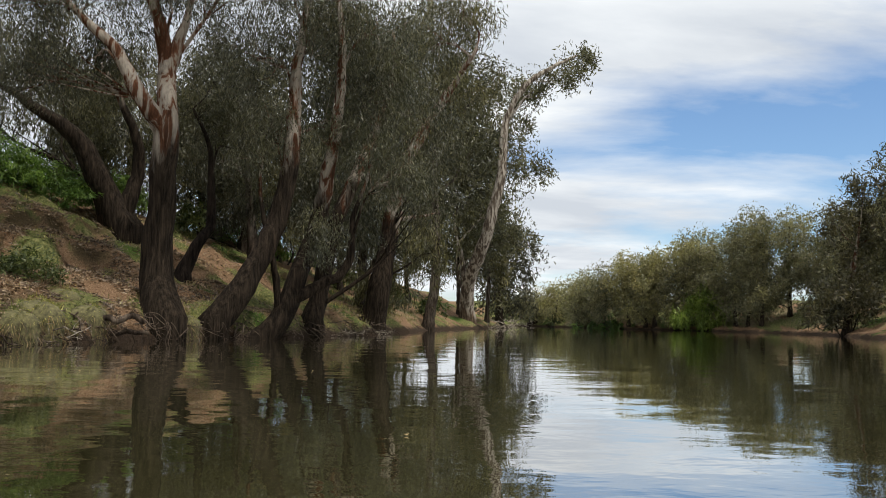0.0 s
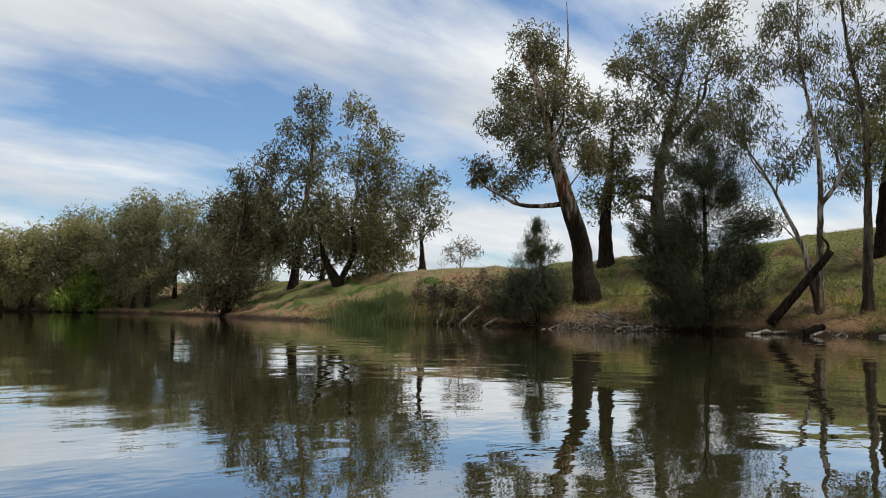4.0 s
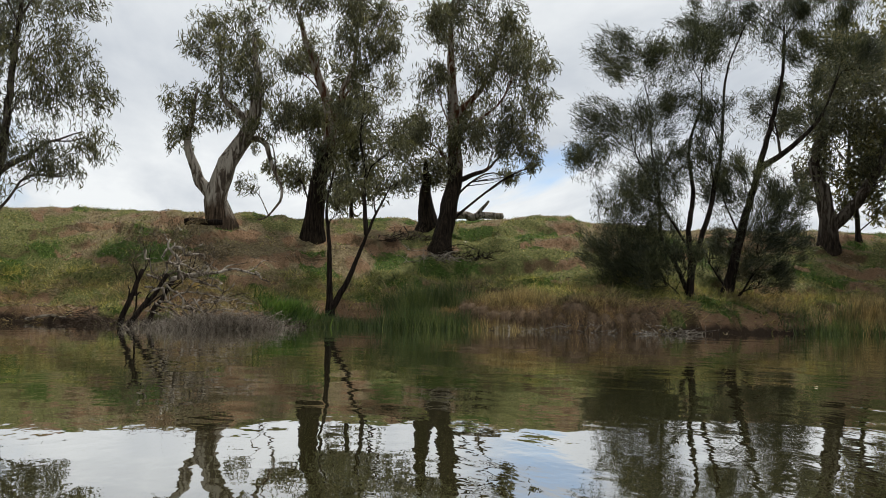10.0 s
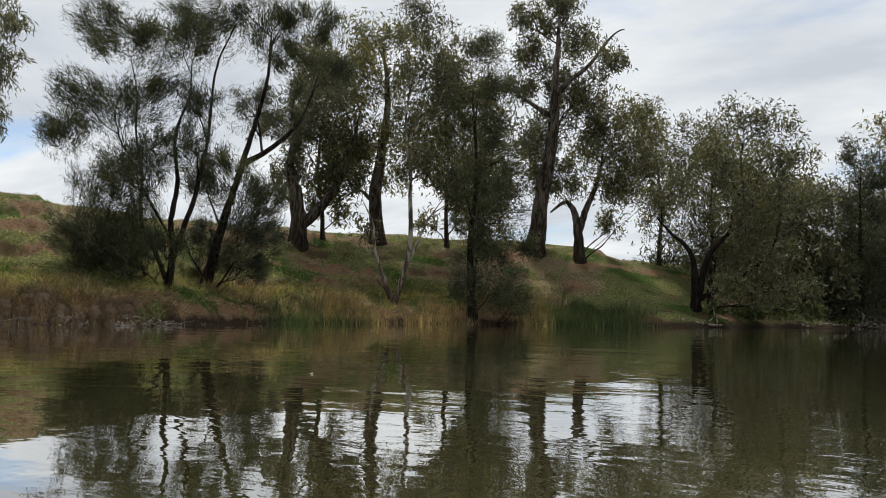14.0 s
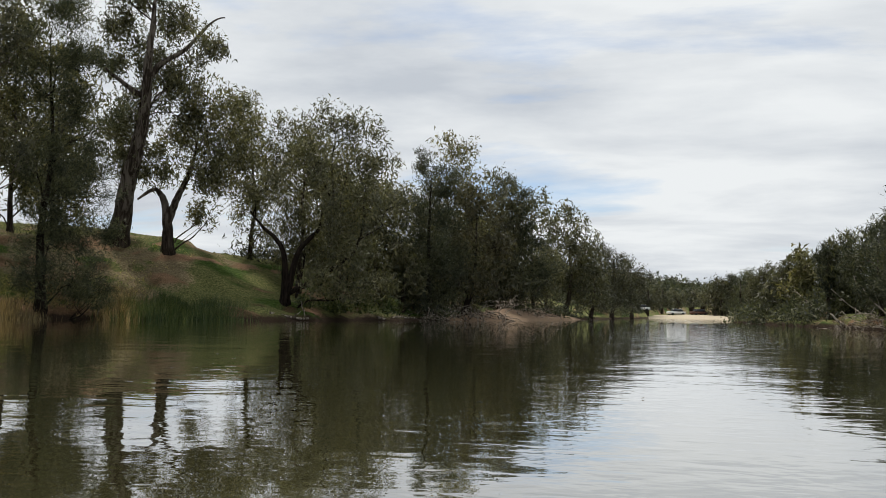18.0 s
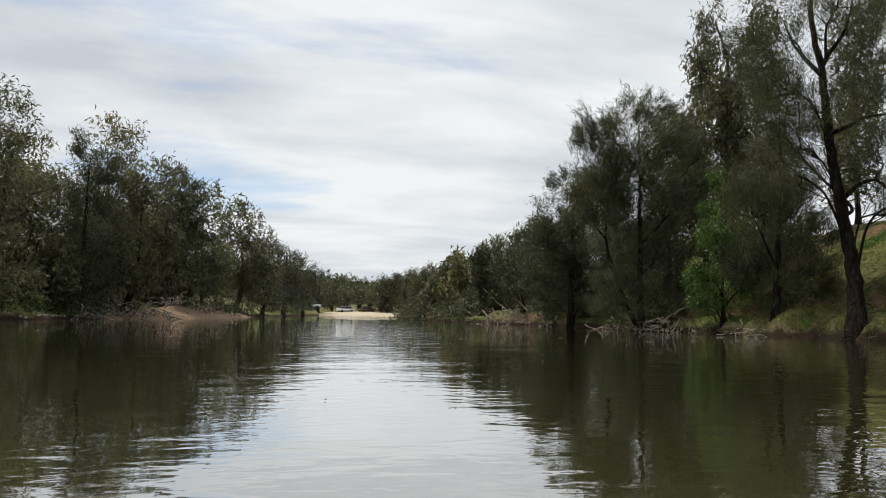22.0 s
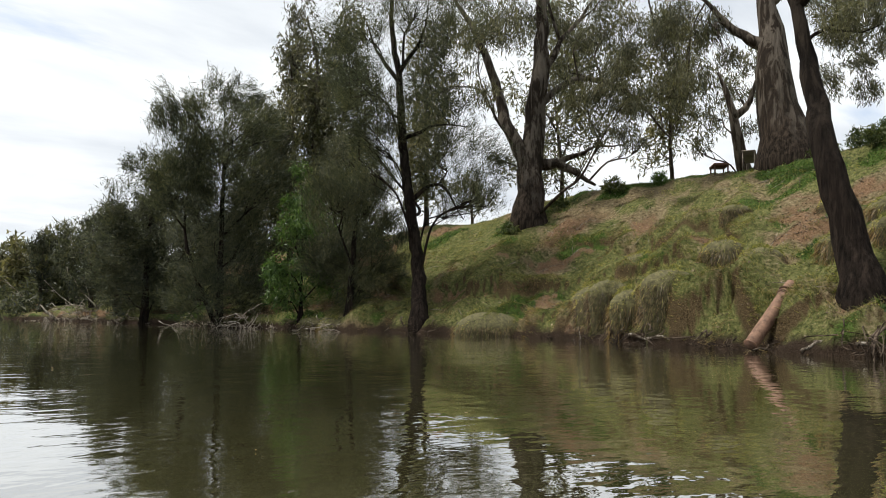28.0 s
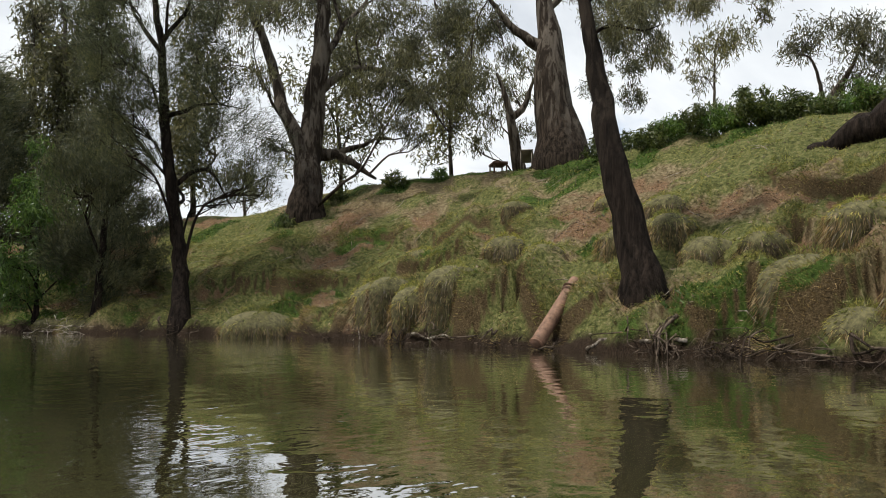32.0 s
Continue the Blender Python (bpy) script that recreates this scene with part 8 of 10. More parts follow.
tree(62.6, -9.8, 99, [(0.21, 0.0, 0, -0.4, 5.7, -0.5, 11.3)],
     [(-1.2, 12.6, 1.37), (-0.4, 11.9, 1.34), (0.4, 11.2, 1.29), (-0.5, 10.4, 1.45), (0.5, 9.7, 1.45), (-1.5, 8.9, 1.81), (-1.1, 8.2, 1.8), (0.9, 7.6, 1.59), (-0.4, 6.9, 1.65), (0.4, 6.3, 1.69), (-0.6, 5.6, 1.59), (0.4, 4.9, 1.6), (1.7, 4.3, 1.73), (1.0, 3.6, 1.67), (-0.4, 2.8, 1.2), (-0.3, 2.2, 1.45)],
     0.51, bark=BARK_GREY,
     label="gum on the bank top", cover=1.7, group="trees of the riverside rows")
tree(59.1, 100.1, 31, [(0.32, -0.0, 0, 0.0, 6.4, -0.9, 12.0)],
     [(0.4, 12.7, 1.97), (-0.5, 11.7, 1.92), (-1.3, 10.4, 2.48), (0.1, 9.3, 2.71), (-1.7, 8.3, 2.57), (-0.7, 7.4, 2.51), (0.3, 6.4, 2.65), (0.8, 5.4, 2.7), (2.0, 4.3, 1.95), (1.1, 3.2, 1.88)],
     0.92, bark=BARK_GREY,
     label="gum in a clump on the far bank", cover=1.7, group="trees of the riverside rows")
tree(51.9, 76.1, 34, [(0.26, 0.0, 0, 0.1, 4.6, 0.0, 9.2)],
     [(-0.2, 9.4, 1.95), (1.0, 8.5, 2.02), (0.7, 7.4, 2.42), (-1.5, 6.6, 2.44), (-1.4, 5.7, 2.43), (1.2, 4.9, 2.4), (1.7, 4.1, 2.55), (-2.3, 3.2, 2.21), (-0.3, 2.2, 1.78)],
     0.73, bark=BARK_GREY,
     label="gum in a clump on the far bank", cover=1.7, group="trees of the riverside rows")
tree(57.2, 72.9, 38, [(0.26, 0.0, 0, -0.1, 3.7, 0.2, 7.4)],
     [(-0.7, 7.6, 1.64), (-1.0, 6.8, 1.72), (-0.0, 6.0, 1.96), (-0.6, 5.2, 2.03), (0.1, 4.5, 2.1), (-0.6, 3.9, 2.17), (1.7, 3.2, 2.08), (0.2, 2.5, 2.06), (1.2, 1.7, 1.78)],
     0.74, bark=BARK_GREY,
     label="gum in a clump on the far bank", cover=1.7, group="trees of the riverside rows")
tree(-44.2, -35.4, -128, [(0.17, 0.0, 0, -0.3, 7.7, -0.6, 14.4)],
     [(-0.0, 16.0, 1.59), (-0.4, 14.8, 1.84), (0.7, 14.0, 1.73), (1.4, 12.7, 2.4), (0.5, 11.9, 2.09), (-0.7, 10.9, 2.25), (0.0, 10.1, 2.18), (-2.3, 9.0, 2.38), (0.3, 8.3, 2.02), (1.2, 7.4, 2.21), (0.8, 6.5, 2.32), (-0.4, 5.6, 2.15), (-2.2, 4.5, 1.78), (-0.3, 3.7, 1.85)],
     0.42, bark=BARK_GREY,
     label="gum beyond the crest", cover=0.8, group="trees of the riverside rows")
tree(-44.2, -26.8, -120, [(0.16, 0.0, 0, -0.2, 6.3, -0.4, 11.0)],
     [(-0.1, 11.8, 1.47), (-0.0, 11.2, 1.21), (0.9, 10.5, 1.21), (-1.7, 9.7, 1.53), (-0.9, 8.8, 1.85), (-0.9, 8.3, 1.6), (0.9, 7.6, 1.56), (0.2, 6.9, 1.55), (0.4, 6.2, 1.8), (-0.4, 5.6, 1.55), (-0.1, 4.9, 1.59), (-0.5, 4.2, 1.45), (-1.2, 3.5, 1.4)],
     0.38, bark=BARK_GREY,
     label="gum beyond the crest", cover=0.8, group="trees of the riverside rows")
tree(-30.0, -42.0, -144, [(0.18, 0.0, 0, 0.3, 6.9, 0.2, 13.9)],
     [(0.8, 16.2, 1.1), (1.0, 15.5, 1.15), (0.8, 14.9, 1.19), (0.1, 14.3, 1.19), (-0.2, 13.8, 1.1), (0.3, 13.0, 1.42), (1.0, 12.3, 1.49), (-1.3, 11.9, 1.37), (-1.4, 11.3, 1.37), (-0.8, 10.6, 1.42), (-1.1, 10.0, 1.4), (-1.3, 9.4, 1.51), (-0.3, 8.8, 1.34), (0.8, 8.1, 1.43), (1.3, 7.5, 1.34), (-0.0, 7.0, 1.35), (1.3, 6.4, 1.62), (1.4, 5.8, 1.58), (-0.0, 5.2, 1.33), (1.0, 4.6, 1.54), (1.2, 4.0, 1.3), (1.2, 3.4, 1.21), (0.9, 2.8, 1.15), (0.4, 2.1, 1.09)],
     0.41, bark=BARK_GREY,
     label="gum behind the tall river oak", cover=1.4, group="trees of the riverside rows")
tree(-30.6, -48.0, -147, [(0.2, 0.0, 0, -0.1, 6.5, -0.1, 13.2)],
     [(0.5, 15.4, 1.01), (0.3, 14.9, 0.95), (-0.6, 14.3, 1.04), (-0.2, 13.8, 0.96), (-0.3, 13.2, 1.12), (0.4, 12.5, 1.28), (-0.1, 12.0, 1.27), (-0.3, 11.5, 1.18), (1.1, 10.9, 1.15), (-0.4, 10.4, 1.38), (-1.1, 9.9, 1.32), (-0.4, 9.4, 1.28), (-1.0, 8.9, 1.18), (-0.6, 8.3, 1.23), (-1.1, 7.8, 1.36), (-1.2, 7.3, 1.32), (-0.5, 6.7, 1.18), (-0.2, 6.2, 1.33), (0.8, 5.7, 1.4), (1.0, 5.1, 1.26), (0.2, 4.6, 1.41), (-1.2, 4.1, 1.36), (-1.3, 3.5, 1.03), (-0.4, 3.0, 1.12), (0.1, 2.4, 0.94), (-0.8, 1.9, 1.01)],
     0.45, bark=BARK_GREY,
     label="gum behind the tall river oak", cover=1.4, group="trees of the riverside rows")
tree(-24.8, -137.3, -170, [(0.31, 0.0, 0, 0.2, 4.6, 0.8, 7.4)],
     [(0.3, 7.7, 1.06), (0.8, 7.2, 0.97), (1.1, 6.5, 1.44), (-0.6, 6.1, 1.21), (-1.4, 5.5, 1.35), (-0.6, 5.1, 1.43), (-0.0, 4.6, 1.4), (0.7, 4.1, 1.24), (-0.2, 3.6, 1.16), (-0.7, 3.0, 1.01)],
     0.48, bark=BARK_GREY,
     label="gum in the dark riverside row", cover=1.2, group="trees of the riverside rows")
tree(-23.1, -117.3, -169, [(0.28, 0.0, 0, -0.3, 3.5, 0.1, 6.2)],
     [(0.4, 6.5, 1.03), (-0.1, 5.9, 1.12), (1.0, 5.4, 1.22), (-0.4, 4.9, 1.24), (0.0, 4.4, 1.28), (0.6, 4.0, 1.2), (-0.1, 3.5, 1.26), (-0.3, 3.0, 1.42), (-1.0, 2.5, 1.05), (-0.8, 2.0, 1.1)],
     0.41, bark=BARK_GREY,
     label="gum in the dark riverside row", cover=1.2, group="trees of the riverside rows")
tree(-27.8, -129.2, -168, [(0.32, 0.0, 0, -0.6, 3.3, -0.6, 6.5)],
     [(0.2, 7.0, 1.18), (0.3, 6.4, 1.23), (-0.1, 5.7, 1.43), (1.3, 5.2, 1.37), (1.3, 4.6, 1.65), (1.0, 4.1, 1.64), (0.2, 3.6, 1.62), (-1.6, 3.0, 1.52), (0.7, 2.6, 1.62), (-1.6, 1.9, 1.09), (-0.8, 1.4, 1.22)],
     0.45, "oak", bark=BARK_GREY,
     label="gum in the dark riverside row", cover=1.2, group="trees of the riverside rows")
tree(-26.2, -112.1, -167, [(0.3, -0.0, 0, -0.5, 3.1, 0.2, 6.2)],
     [(0.8, 6.6, 1.18), (0.5, 6.1, 1.03), (0.4, 5.4, 1.43), (-0.2, 4.9, 1.36), (-0.7, 4.4, 1.27), (-1.4, 3.9, 1.3), (-1.1, 3.4, 1.39), (-0.8, 2.9, 1.53), (0.5, 2.4, 1.51), (0.0, 1.8, 1.07), (-0.5, 1.3, 1.1)],
     0.39, bark=BARK_GREY,
     label="gum in the dark riverside row", cover=1.2, group="trees of the riverside rows")
tree(-23.1, -90.6, -165, [(0.26, -0.0, 0, 0.2, 2.8, 0.1, 5.5)],
     [(0.5, 6.0, 0.9), (0.3, 5.4, 0.96), (0.3, 4.8, 1.19), (-0.2, 4.3, 1.38), (-0.3, 3.9, 1.24), (1.2, 3.5, 1.37), (-1.0, 3.0, 1.34), (-0.8, 2.6, 1.23), (-0.9, 2.1, 1.35), (0.4, 1.6, 0.93), (0.7, 1.2, 1.03)],
     0.75, bark=BARK_GREY,
     label="gum in the dark riverside row", cover=1.7, group="trees of the riverside rows")
tree(-24.4, -86.6, -164, [(0.26, 0.0, 0, 0.4, 3.0, -0.3, 6.0)],
     [(-0.4, 6.4, 1.18), (-0.5, 6.0, 1.01), (0.5, 5.3, 1.36), (0.0, 4.9, 1.28), (0.1, 4.4, 1.46), (-0.2, 4.0, 1.2), (-0.8, 3.5, 1.45), (0.1, 3.1, 1.31), (-1.3, 2.6, 1.45), (1.2, 2.2, 1.22), (0.2, 1.7, 1.04), (0.1, 1.2, 1.07)],
     0.72, bark=BARK_GREY,
     label="gum in the dark riverside row", cover=1.7, group="trees of the riverside rows")
tree(-22.2, -71.7, -162, [(0.22, 0.0, 0, -0.2, 2.8, -0.0, 5.6)],
     [(0.7, 5.9, 1.07), (0.6, 5.6, 0.95), (-0.0, 5.0, 1.24), (-0.4, 4.5, 1.29), (0.1, 4.1, 1.29), (0.8, 3.7, 1.27), (1.3, 3.3, 1.21), (0.5, 2.9, 1.2), (0.4, 2.5, 1.3), (1.2, 2.0, 1.2), (0.7, 1.6, 0.95), (0.7, 1.1, 0.94)],
     0.60, "oak", bark=BARK_GREY,
     label="gum in the dark riverside row", cover=1.7, group="trees of the riverside rows")
tree(-14.8, 34.2, -23, [],
     [(-0.6, 0.6, 0.72), (0.5, 0.6, 0.72), (-0.1, 1.0, 0.76)],
     0.20, "fresh",
     label="green leafy growth along the bank top", cover=2.6, category="shrub", name="shrub", limbs=False)
tree(-16.4, 42.3, -21, [],
     [(-0.6, 0.7, 0.77), (0.6, 0.7, 0.77), (-0.1, 1.2, 0.82)],
     0.28, "fresh",
     label="green leafy growth along the bank top", cover=2.6, category="shrub", name="shrub", limbs=False)
tree(-16.8, 36.9, -24, [],
     [(-0.5, 0.6, 0.69), (0.5, 0.6, 0.69), (-0.1, 1.0, 0.73)],
     0.22, "shrub",
     label="green leafy growth along the bank top", cover=2.6, category="shrub", name="shrub", limbs=False)
tree(-16.5, 33.1, -26, [],
     [(-0.6, 0.6, 0.75), (0.5, 0.7, 0.75), (-0.1, 1.1, 0.8)],
     0.20, "fresh",
     label="green leafy growth along the bank top", cover=2.6, category="shrub", name="shrub", limbs=False)
tree(-17.1, 32.1, -28, [],
     [(-0.6, 0.7, 0.82), (0.5, 0.7, 0.82), (-0.1, 1.2, 0.88)],
     0.19, "fresh",
     label="green leafy growth along the bank top", cover=2.6, category="shrub", name="shrub", limbs=False)
tree(-13.3, 43.6, -17, [],
     [(-0.6, 0.7, 0.77), (0.6, 0.7, 0.77), (-0.1, 1.2, 0.82)],
     0.28, "shrub",
     label="green leafy growth along the bank top", cover=2.6, category="shrub", name="shrub", limbs=False)
tree(-12.9, 50.8, -14, [],
     [(-0.7, 0.8, 0.83), (0.6, 0.8, 0.83), (-0.1, 1.3, 0.88)],
     0.32, "fresh",
     label="green leafy growth along the bank top", cover=2.6, category="shrub", name="shrub", limbs=False)
tree(-10.5, 51.0, -12, [],
     [(-0.7, 0.7, 0.77), (0.6, 0.7, 0.77), (-0.0, 1.2, 0.82)],
     0.32, "fresh",
     label="green leafy growth along the bank top", cover=2.6, category="shrub", name="shrub", limbs=False)
tree(-9.6, 61.8, -9, [],
     [(-0.8, 0.8, 0.85), (0.7, 0.8, 0.85), (-0.0, 1.4, 0.9)],
     0.38, "fresh",
     label="green leafy growth along the bank top", cover=2.6, category="shrub", name="shrub", limbs=False)
tree(-6.2, 58.4, -6, [],
     [(-0.7, 0.8, 0.8), (0.7, 0.8, 0.8), (-0.0, 1.3, 0.85)],
     0.36, "shrub",
     label="green leafy growth along the bank top", cover=2.6, category="shrub", name="shrub", limbs=False)
tree(-2.8, 58.8, -3, [],
     [(-0.7, 0.8, 0.8), (0.7, 0.8, 0.8), (-0.0, 1.3, 0.85)],
     0.36, "shrub",
     label="green leafy growth along the bank top", cover=2.6, category="shrub", name="shrub", limbs=False)
tree(0.1, 69.0, 0, [],
     [(-0.7, 0.8, 0.78), (0.7, 0.7, 0.78), (-0.0, 1.3, 0.83)],
     0.42, "shrub",
     label="green leafy growth along the bank top", cover=2.6, category="shrub", name="shrub", limbs=False)
tree(40.6, 4.3, 84, [(0.06, 0.0, 0, 0.3, 1.9, 0.7, 3.7), (0.06, 1.3, 0, 2.2, 2.0, 2.7, 3.7)],
     [(0.5, 4.0, 1.0), (2.0, 4.2, 1.0), (0.0, 2.8, 0.76), (3.2, 3.3, 0.88), (1.6, 2.5, 0.88), (4.0, 3.5, 0.7)],
     0.22, "dry", bark=BARK_DARK,
     label="straggly half-dead shrub over the water", cover=0.8, category="shrub", name="shrub")
tree(28.5, -68.6, 158, [(0.24, 0.0, 0, 0.2, 6.2, -0.1, 12.5)],
     [(-0.8, 14.0, 1.66), (-0.3, 13.2, 1.63), (-0.7, 12.6, 1.39), (-0.2, 11.5, 1.92), (-1.2, 10.8, 1.95), (0.6, 10.0, 1.76), (-1.3, 9.2, 2.11), (-0.4, 8.4, 1.92), (1.3, 7.7, 1.81), (-1.2, 6.9, 1.9), (0.8, 6.1, 1.79), (-0.9, 5.4, 1.95), (-0.1, 4.6, 1.74), (0.2, 3.9, 1.83), (1.9, 3.0, 1.4), (0.6, 2.2, 1.48)],
     0.37, bark=BARK_GREY,
     label="gum on the bank top downstream", cover=0.8, group="trees of the riverside rows")
tree(22.2, -63.7, 161, [(0.21, -0.0, 0, 0.2, 5.8, 0.2, 11.8)],
     [(0.9, 13.5, 1.29), (0.4, 12.8, 1.32), (0.8, 12.0, 1.54), (-0.5, 11.4, 1.42), (1.4, 10.5, 1.68), (-1.6, 10.0, 1.6), (-1.5, 9.2, 1.93), (-0.6, 8.6, 1.77), (-1.2, 7.9, 1.8), (-0.0, 7.2, 1.74), (-0.0, 6.6, 1.68), (1.6, 5.9, 1.6), (-0.2, 5.3, 1.93), (-1.0, 4.6, 1.88), (1.3, 4.0, 1.8), (1.3, 3.2, 1.53), (0.1, 2.5, 1.29), (-0.8, 1.9, 1.49)],
     0.33, bark=BARK_GREY,
     label="gum on the bank top downstream", cover=0.8, group="trees of the riverside rows")
tree(19.6, -66.4, 164, [(0.21, 0.0, 0, 0.1, 5.5, 0.6, 11.0)],
     [(0.8, 12.5, 1.15), (0.3, 11.9, 1.22), (0.3, 11.2, 1.36), (0.7, 10.6, 1.3), (-0.6, 9.9, 1.46), (-0.4, 9.3, 1.43), (0.4, 8.6, 1.68), (1.3, 8.0, 1.57), (0.4, 7.4, 1.4), (1.4, 6.7, 1.63), (0.7, 6.2, 1.61), (-0.7, 5.6, 1.56), (-1.1, 5.0, 1.7), (-0.0, 4.4, 1.72), (-0.2, 3.8, 1.57), (1.2, 3.1, 1.22), (1.3, 2.5, 1.25), (-1.0, 1.9, 1.36)],
     0.34, bark=BARK_GREY,
     label="gum on the bank top downstream", cover=0.8, group="trees of the riverside rows")
tree(-36.5, -40.7, -137, [(0.19, 0.0, 0, -0.0, 5.6, 0.0, 11.0)],
     [(0.6, 12.6, 1.12), (-0.7, 11.9, 1.29), (0.1, 11.3, 1.13), (-0.4, 10.8, 1.11), (1.4, 9.8, 1.52), (-0.2, 9.3, 1.41), (0.1, 8.6, 1.65), (0.6, 8.0, 1.46), (-0.2, 7.5, 1.53), (-1.3, 7.0, 1.52), (-0.1, 6.3, 1.57), (-0.6, 5.7, 1.52), (0.2, 5.1, 1.61), (-0.5, 4.5, 1.42), (-0.3, 3.9, 1.41), (-0.4, 3.2, 1.23), (-0.3, 2.6, 1.19), (-0.5, 2.1, 1.36)],
     0.43, bark=BARK_GREY,
     label="gum behind the crest of the bank", cover=1.2, group="trees of the riverside rows")
tree(11.4, -81.2, 172, [(0.24, 0.0, 0, -0.6, 7.3, -1.0, 14.7)],
     [(-1.0, 16.7, 1.59), (0.9, 15.8, 1.65), (0.1, 14.9, 1.6), (0.6, 13.6, 2.32), (-2.6, 12.9, 1.87), (1.3, 12.1, 1.93), (1.9, 11.2, 2.04), (-2.2, 10.3, 1.97), (0.5, 9.5, 2.08), (2.0, 8.6, 2.21), (-1.3, 7.7, 2.16), (-0.9, 6.9, 2.09), (-0.9, 6.0, 2.2), (1.4, 5.2, 2.13), (-1.7, 4.2, 1.58), (-0.8, 3.4, 1.81), (-1.0, 2.5, 1.76)],
     0.45, bark=BARK_GREY,
     label="gum in the riverside row downstream", cover=1.0, group="trees of the riverside rows")
tree(8.2, -91.8, 175, [(0.26, -0.0, 0, -0.5, 6.8, -0.5, 13.7)],
     [(0.7, 15.2, 1.86), (0.7, 14.1, 2.08), (1.0, 13.1, 2.05), (2.1, 12.1, 2.3), (0.4, 11.2, 2.19), (1.2, 10.2, 2.44), (-0.0, 9.2, 2.28), (-1.2, 8.2, 2.53), (1.4, 7.4, 2.21), (0.7, 6.5, 2.4), (-1.9, 5.5, 2.16), (0.9, 4.6, 2.21), (2.1, 3.6, 1.77), (-0.5, 2.7, 2.06)],
     0.51, bark=BARK_GREY,
     label="gum in the riverside row downstream", cover=1.0, group="trees of the riverside rows")
tree(3.9, -101.1, 178, [(0.28, -0.0, 0, -0.2, 6.6, -0.3, 13.1)],
     [(0.7, 14.6, 1.64), (-0.8, 13.6, 1.74), (0.4, 12.7, 1.74), (-2.2, 11.5, 2.22), (-2.2, 10.6, 2.22), (-0.7, 9.7, 2.38), (-2.1, 8.8, 2.08), (-0.4, 8.0, 2.03), (2.3, 7.1, 2.18), (2.1, 6.3, 2.4), (-1.1, 5.3, 2.36), (1.8, 4.5, 2.02), (1.4, 3.5, 1.74), (-2.2, 2.5, 1.82)],
     0.56, bark=BARK_GREY,
     label="gum in the riverside row downstream", cover=1.0, group="trees of the riverside rows")
tree(18.2, -59.8, 163, [],
     [(-4.6, 0.4, 0.71), (-2.2, 0.6, 0.98), (-0.0, 0.7, 1.16), (2.6, 0.8, 1.16), (4.7, 0.7, 0.98)],
     0.38, "shrub",
     label="dark low growth under the spreading gum", cover=2.4, category="shrub", name="shrub", depth=0.4, limbs=False)

# ---------------------------------------------------------------- dead wood and margins, bank by bank
rusty_pipe((-20.23, -10.69, 0.14), (-21.81, -10.28, 1.70), 0.17)
log(-27.57, -5.59, 5.44, -27.32, -2.92, 6.19, 0.14, 0.60, mat=BARK_DARK, label="huge dark fallen trunk lying on the upper slope", bend=0.25, forks=2)
log(-19.91, -9.32, 0.06, -20.12, -9.05, 0.26, 0.05, 0.05, name="branch", label="bent pale branch half in the water")
log(-20.12, -9.10, 0.27, -19.49, -6.97, 0.35, 0.05, 0.04, name="branch", label="long pale branch lying along the waterline", bend=0.1)
log(-19.68, -8.03, 0.30, -19.95, -6.37, 0.51, 0.04, 0.02, name="branch", label="thin pale branch at the foot of the bank")
log(-22.72, -17.76, 0.01, -22.79, -17.84, 0.56, 0.03, 0.01, name="branch", label="short forked stick standing in the shallows")
log(-22.20, -15.64, 0.22, -21.51, -13.73, 0.20, 0.04, 0.02, name="branch", label="half-sunk stick at the waterline")
driftwood(-20.6, -11.3, -69, 3.2, 0.8, 16, 1.0, mat=ROOT, label="tangle of twigs and debris round the pipe", high=0.3)
driftwood(-22.6, -17.1, -73, 6.2, 0.7, 24, 0.8, mat=ROOT, label="broken twigs washed against the bank", high=0.25)
driftwood(-18.7, -5.2, -65, 3.6, 0.7, 24, 0.8, mat=ROOT, label="broken twigs washed against the bank", high=0.25)
root_fan(-21.9, -14.9, -71, 6.1, 26, 0.6)
root_fan(-19.6, -7.9, -80, 1.4, 22, 0.9)
root_fan(-18.7, -5.1, -65, 3.9, 40, 0.6)
root_fan(-23.4, -26.8, -94, 2.8, 18, 0.8)
tussock(39.87, -10.53, 0.50, 0.70, 3000, THATCH, "brown dead grass clump hanging over the cut bank", 0.3)
tussock(39.87, -11.17, 0.72, 0.74, 3000, THATCH, "brown dead grass clump hanging over the cut bank", 0.3)
tussock(39.87, -11.83, 0.70, 0.78, 3000, THATCH, "brown dead grass clump hanging over the cut bank", 0.3)
tussock(39.84, -12.49, 0.68, 0.82, 3000, THATCH, "brown dead grass clump hanging over the cut bank", 0.3)
tussock(39.36, -13.02, 0.65, 0.86, 3000, THATCH, "brown dead grass clump hanging over the cut bank", 0.3)
tussock(38.87, -13.54, 0.62, 0.90, 3000, THATCH, "brown dead grass clump hanging over the cut bank", 0.3)
tussock(38.39, -14.07, 0.60, 0.94, 3000, THATCH, "brown dead grass clump hanging over the cut bank", 0.3)
tussock(37.93, -14.60, 0.57, 0.98, 3000, THATCH, "brown dead grass clump hanging over the cut bank", 0.3)
tussock(37.44, -15.13, 0.55, 1.02, 3000, THATCH, "brown dead grass clump hanging over the cut bank", 0.3)
tussock(36.98, -15.67, 0.53, 1.06, 3000, THATCH, "brown dead grass clump hanging over the cut bank", 0.3)
tussock(36.57, -16.23, 0.50, 0.70, 3000, THATCH, "brown dead grass clump hanging over the cut bank", 0.3)
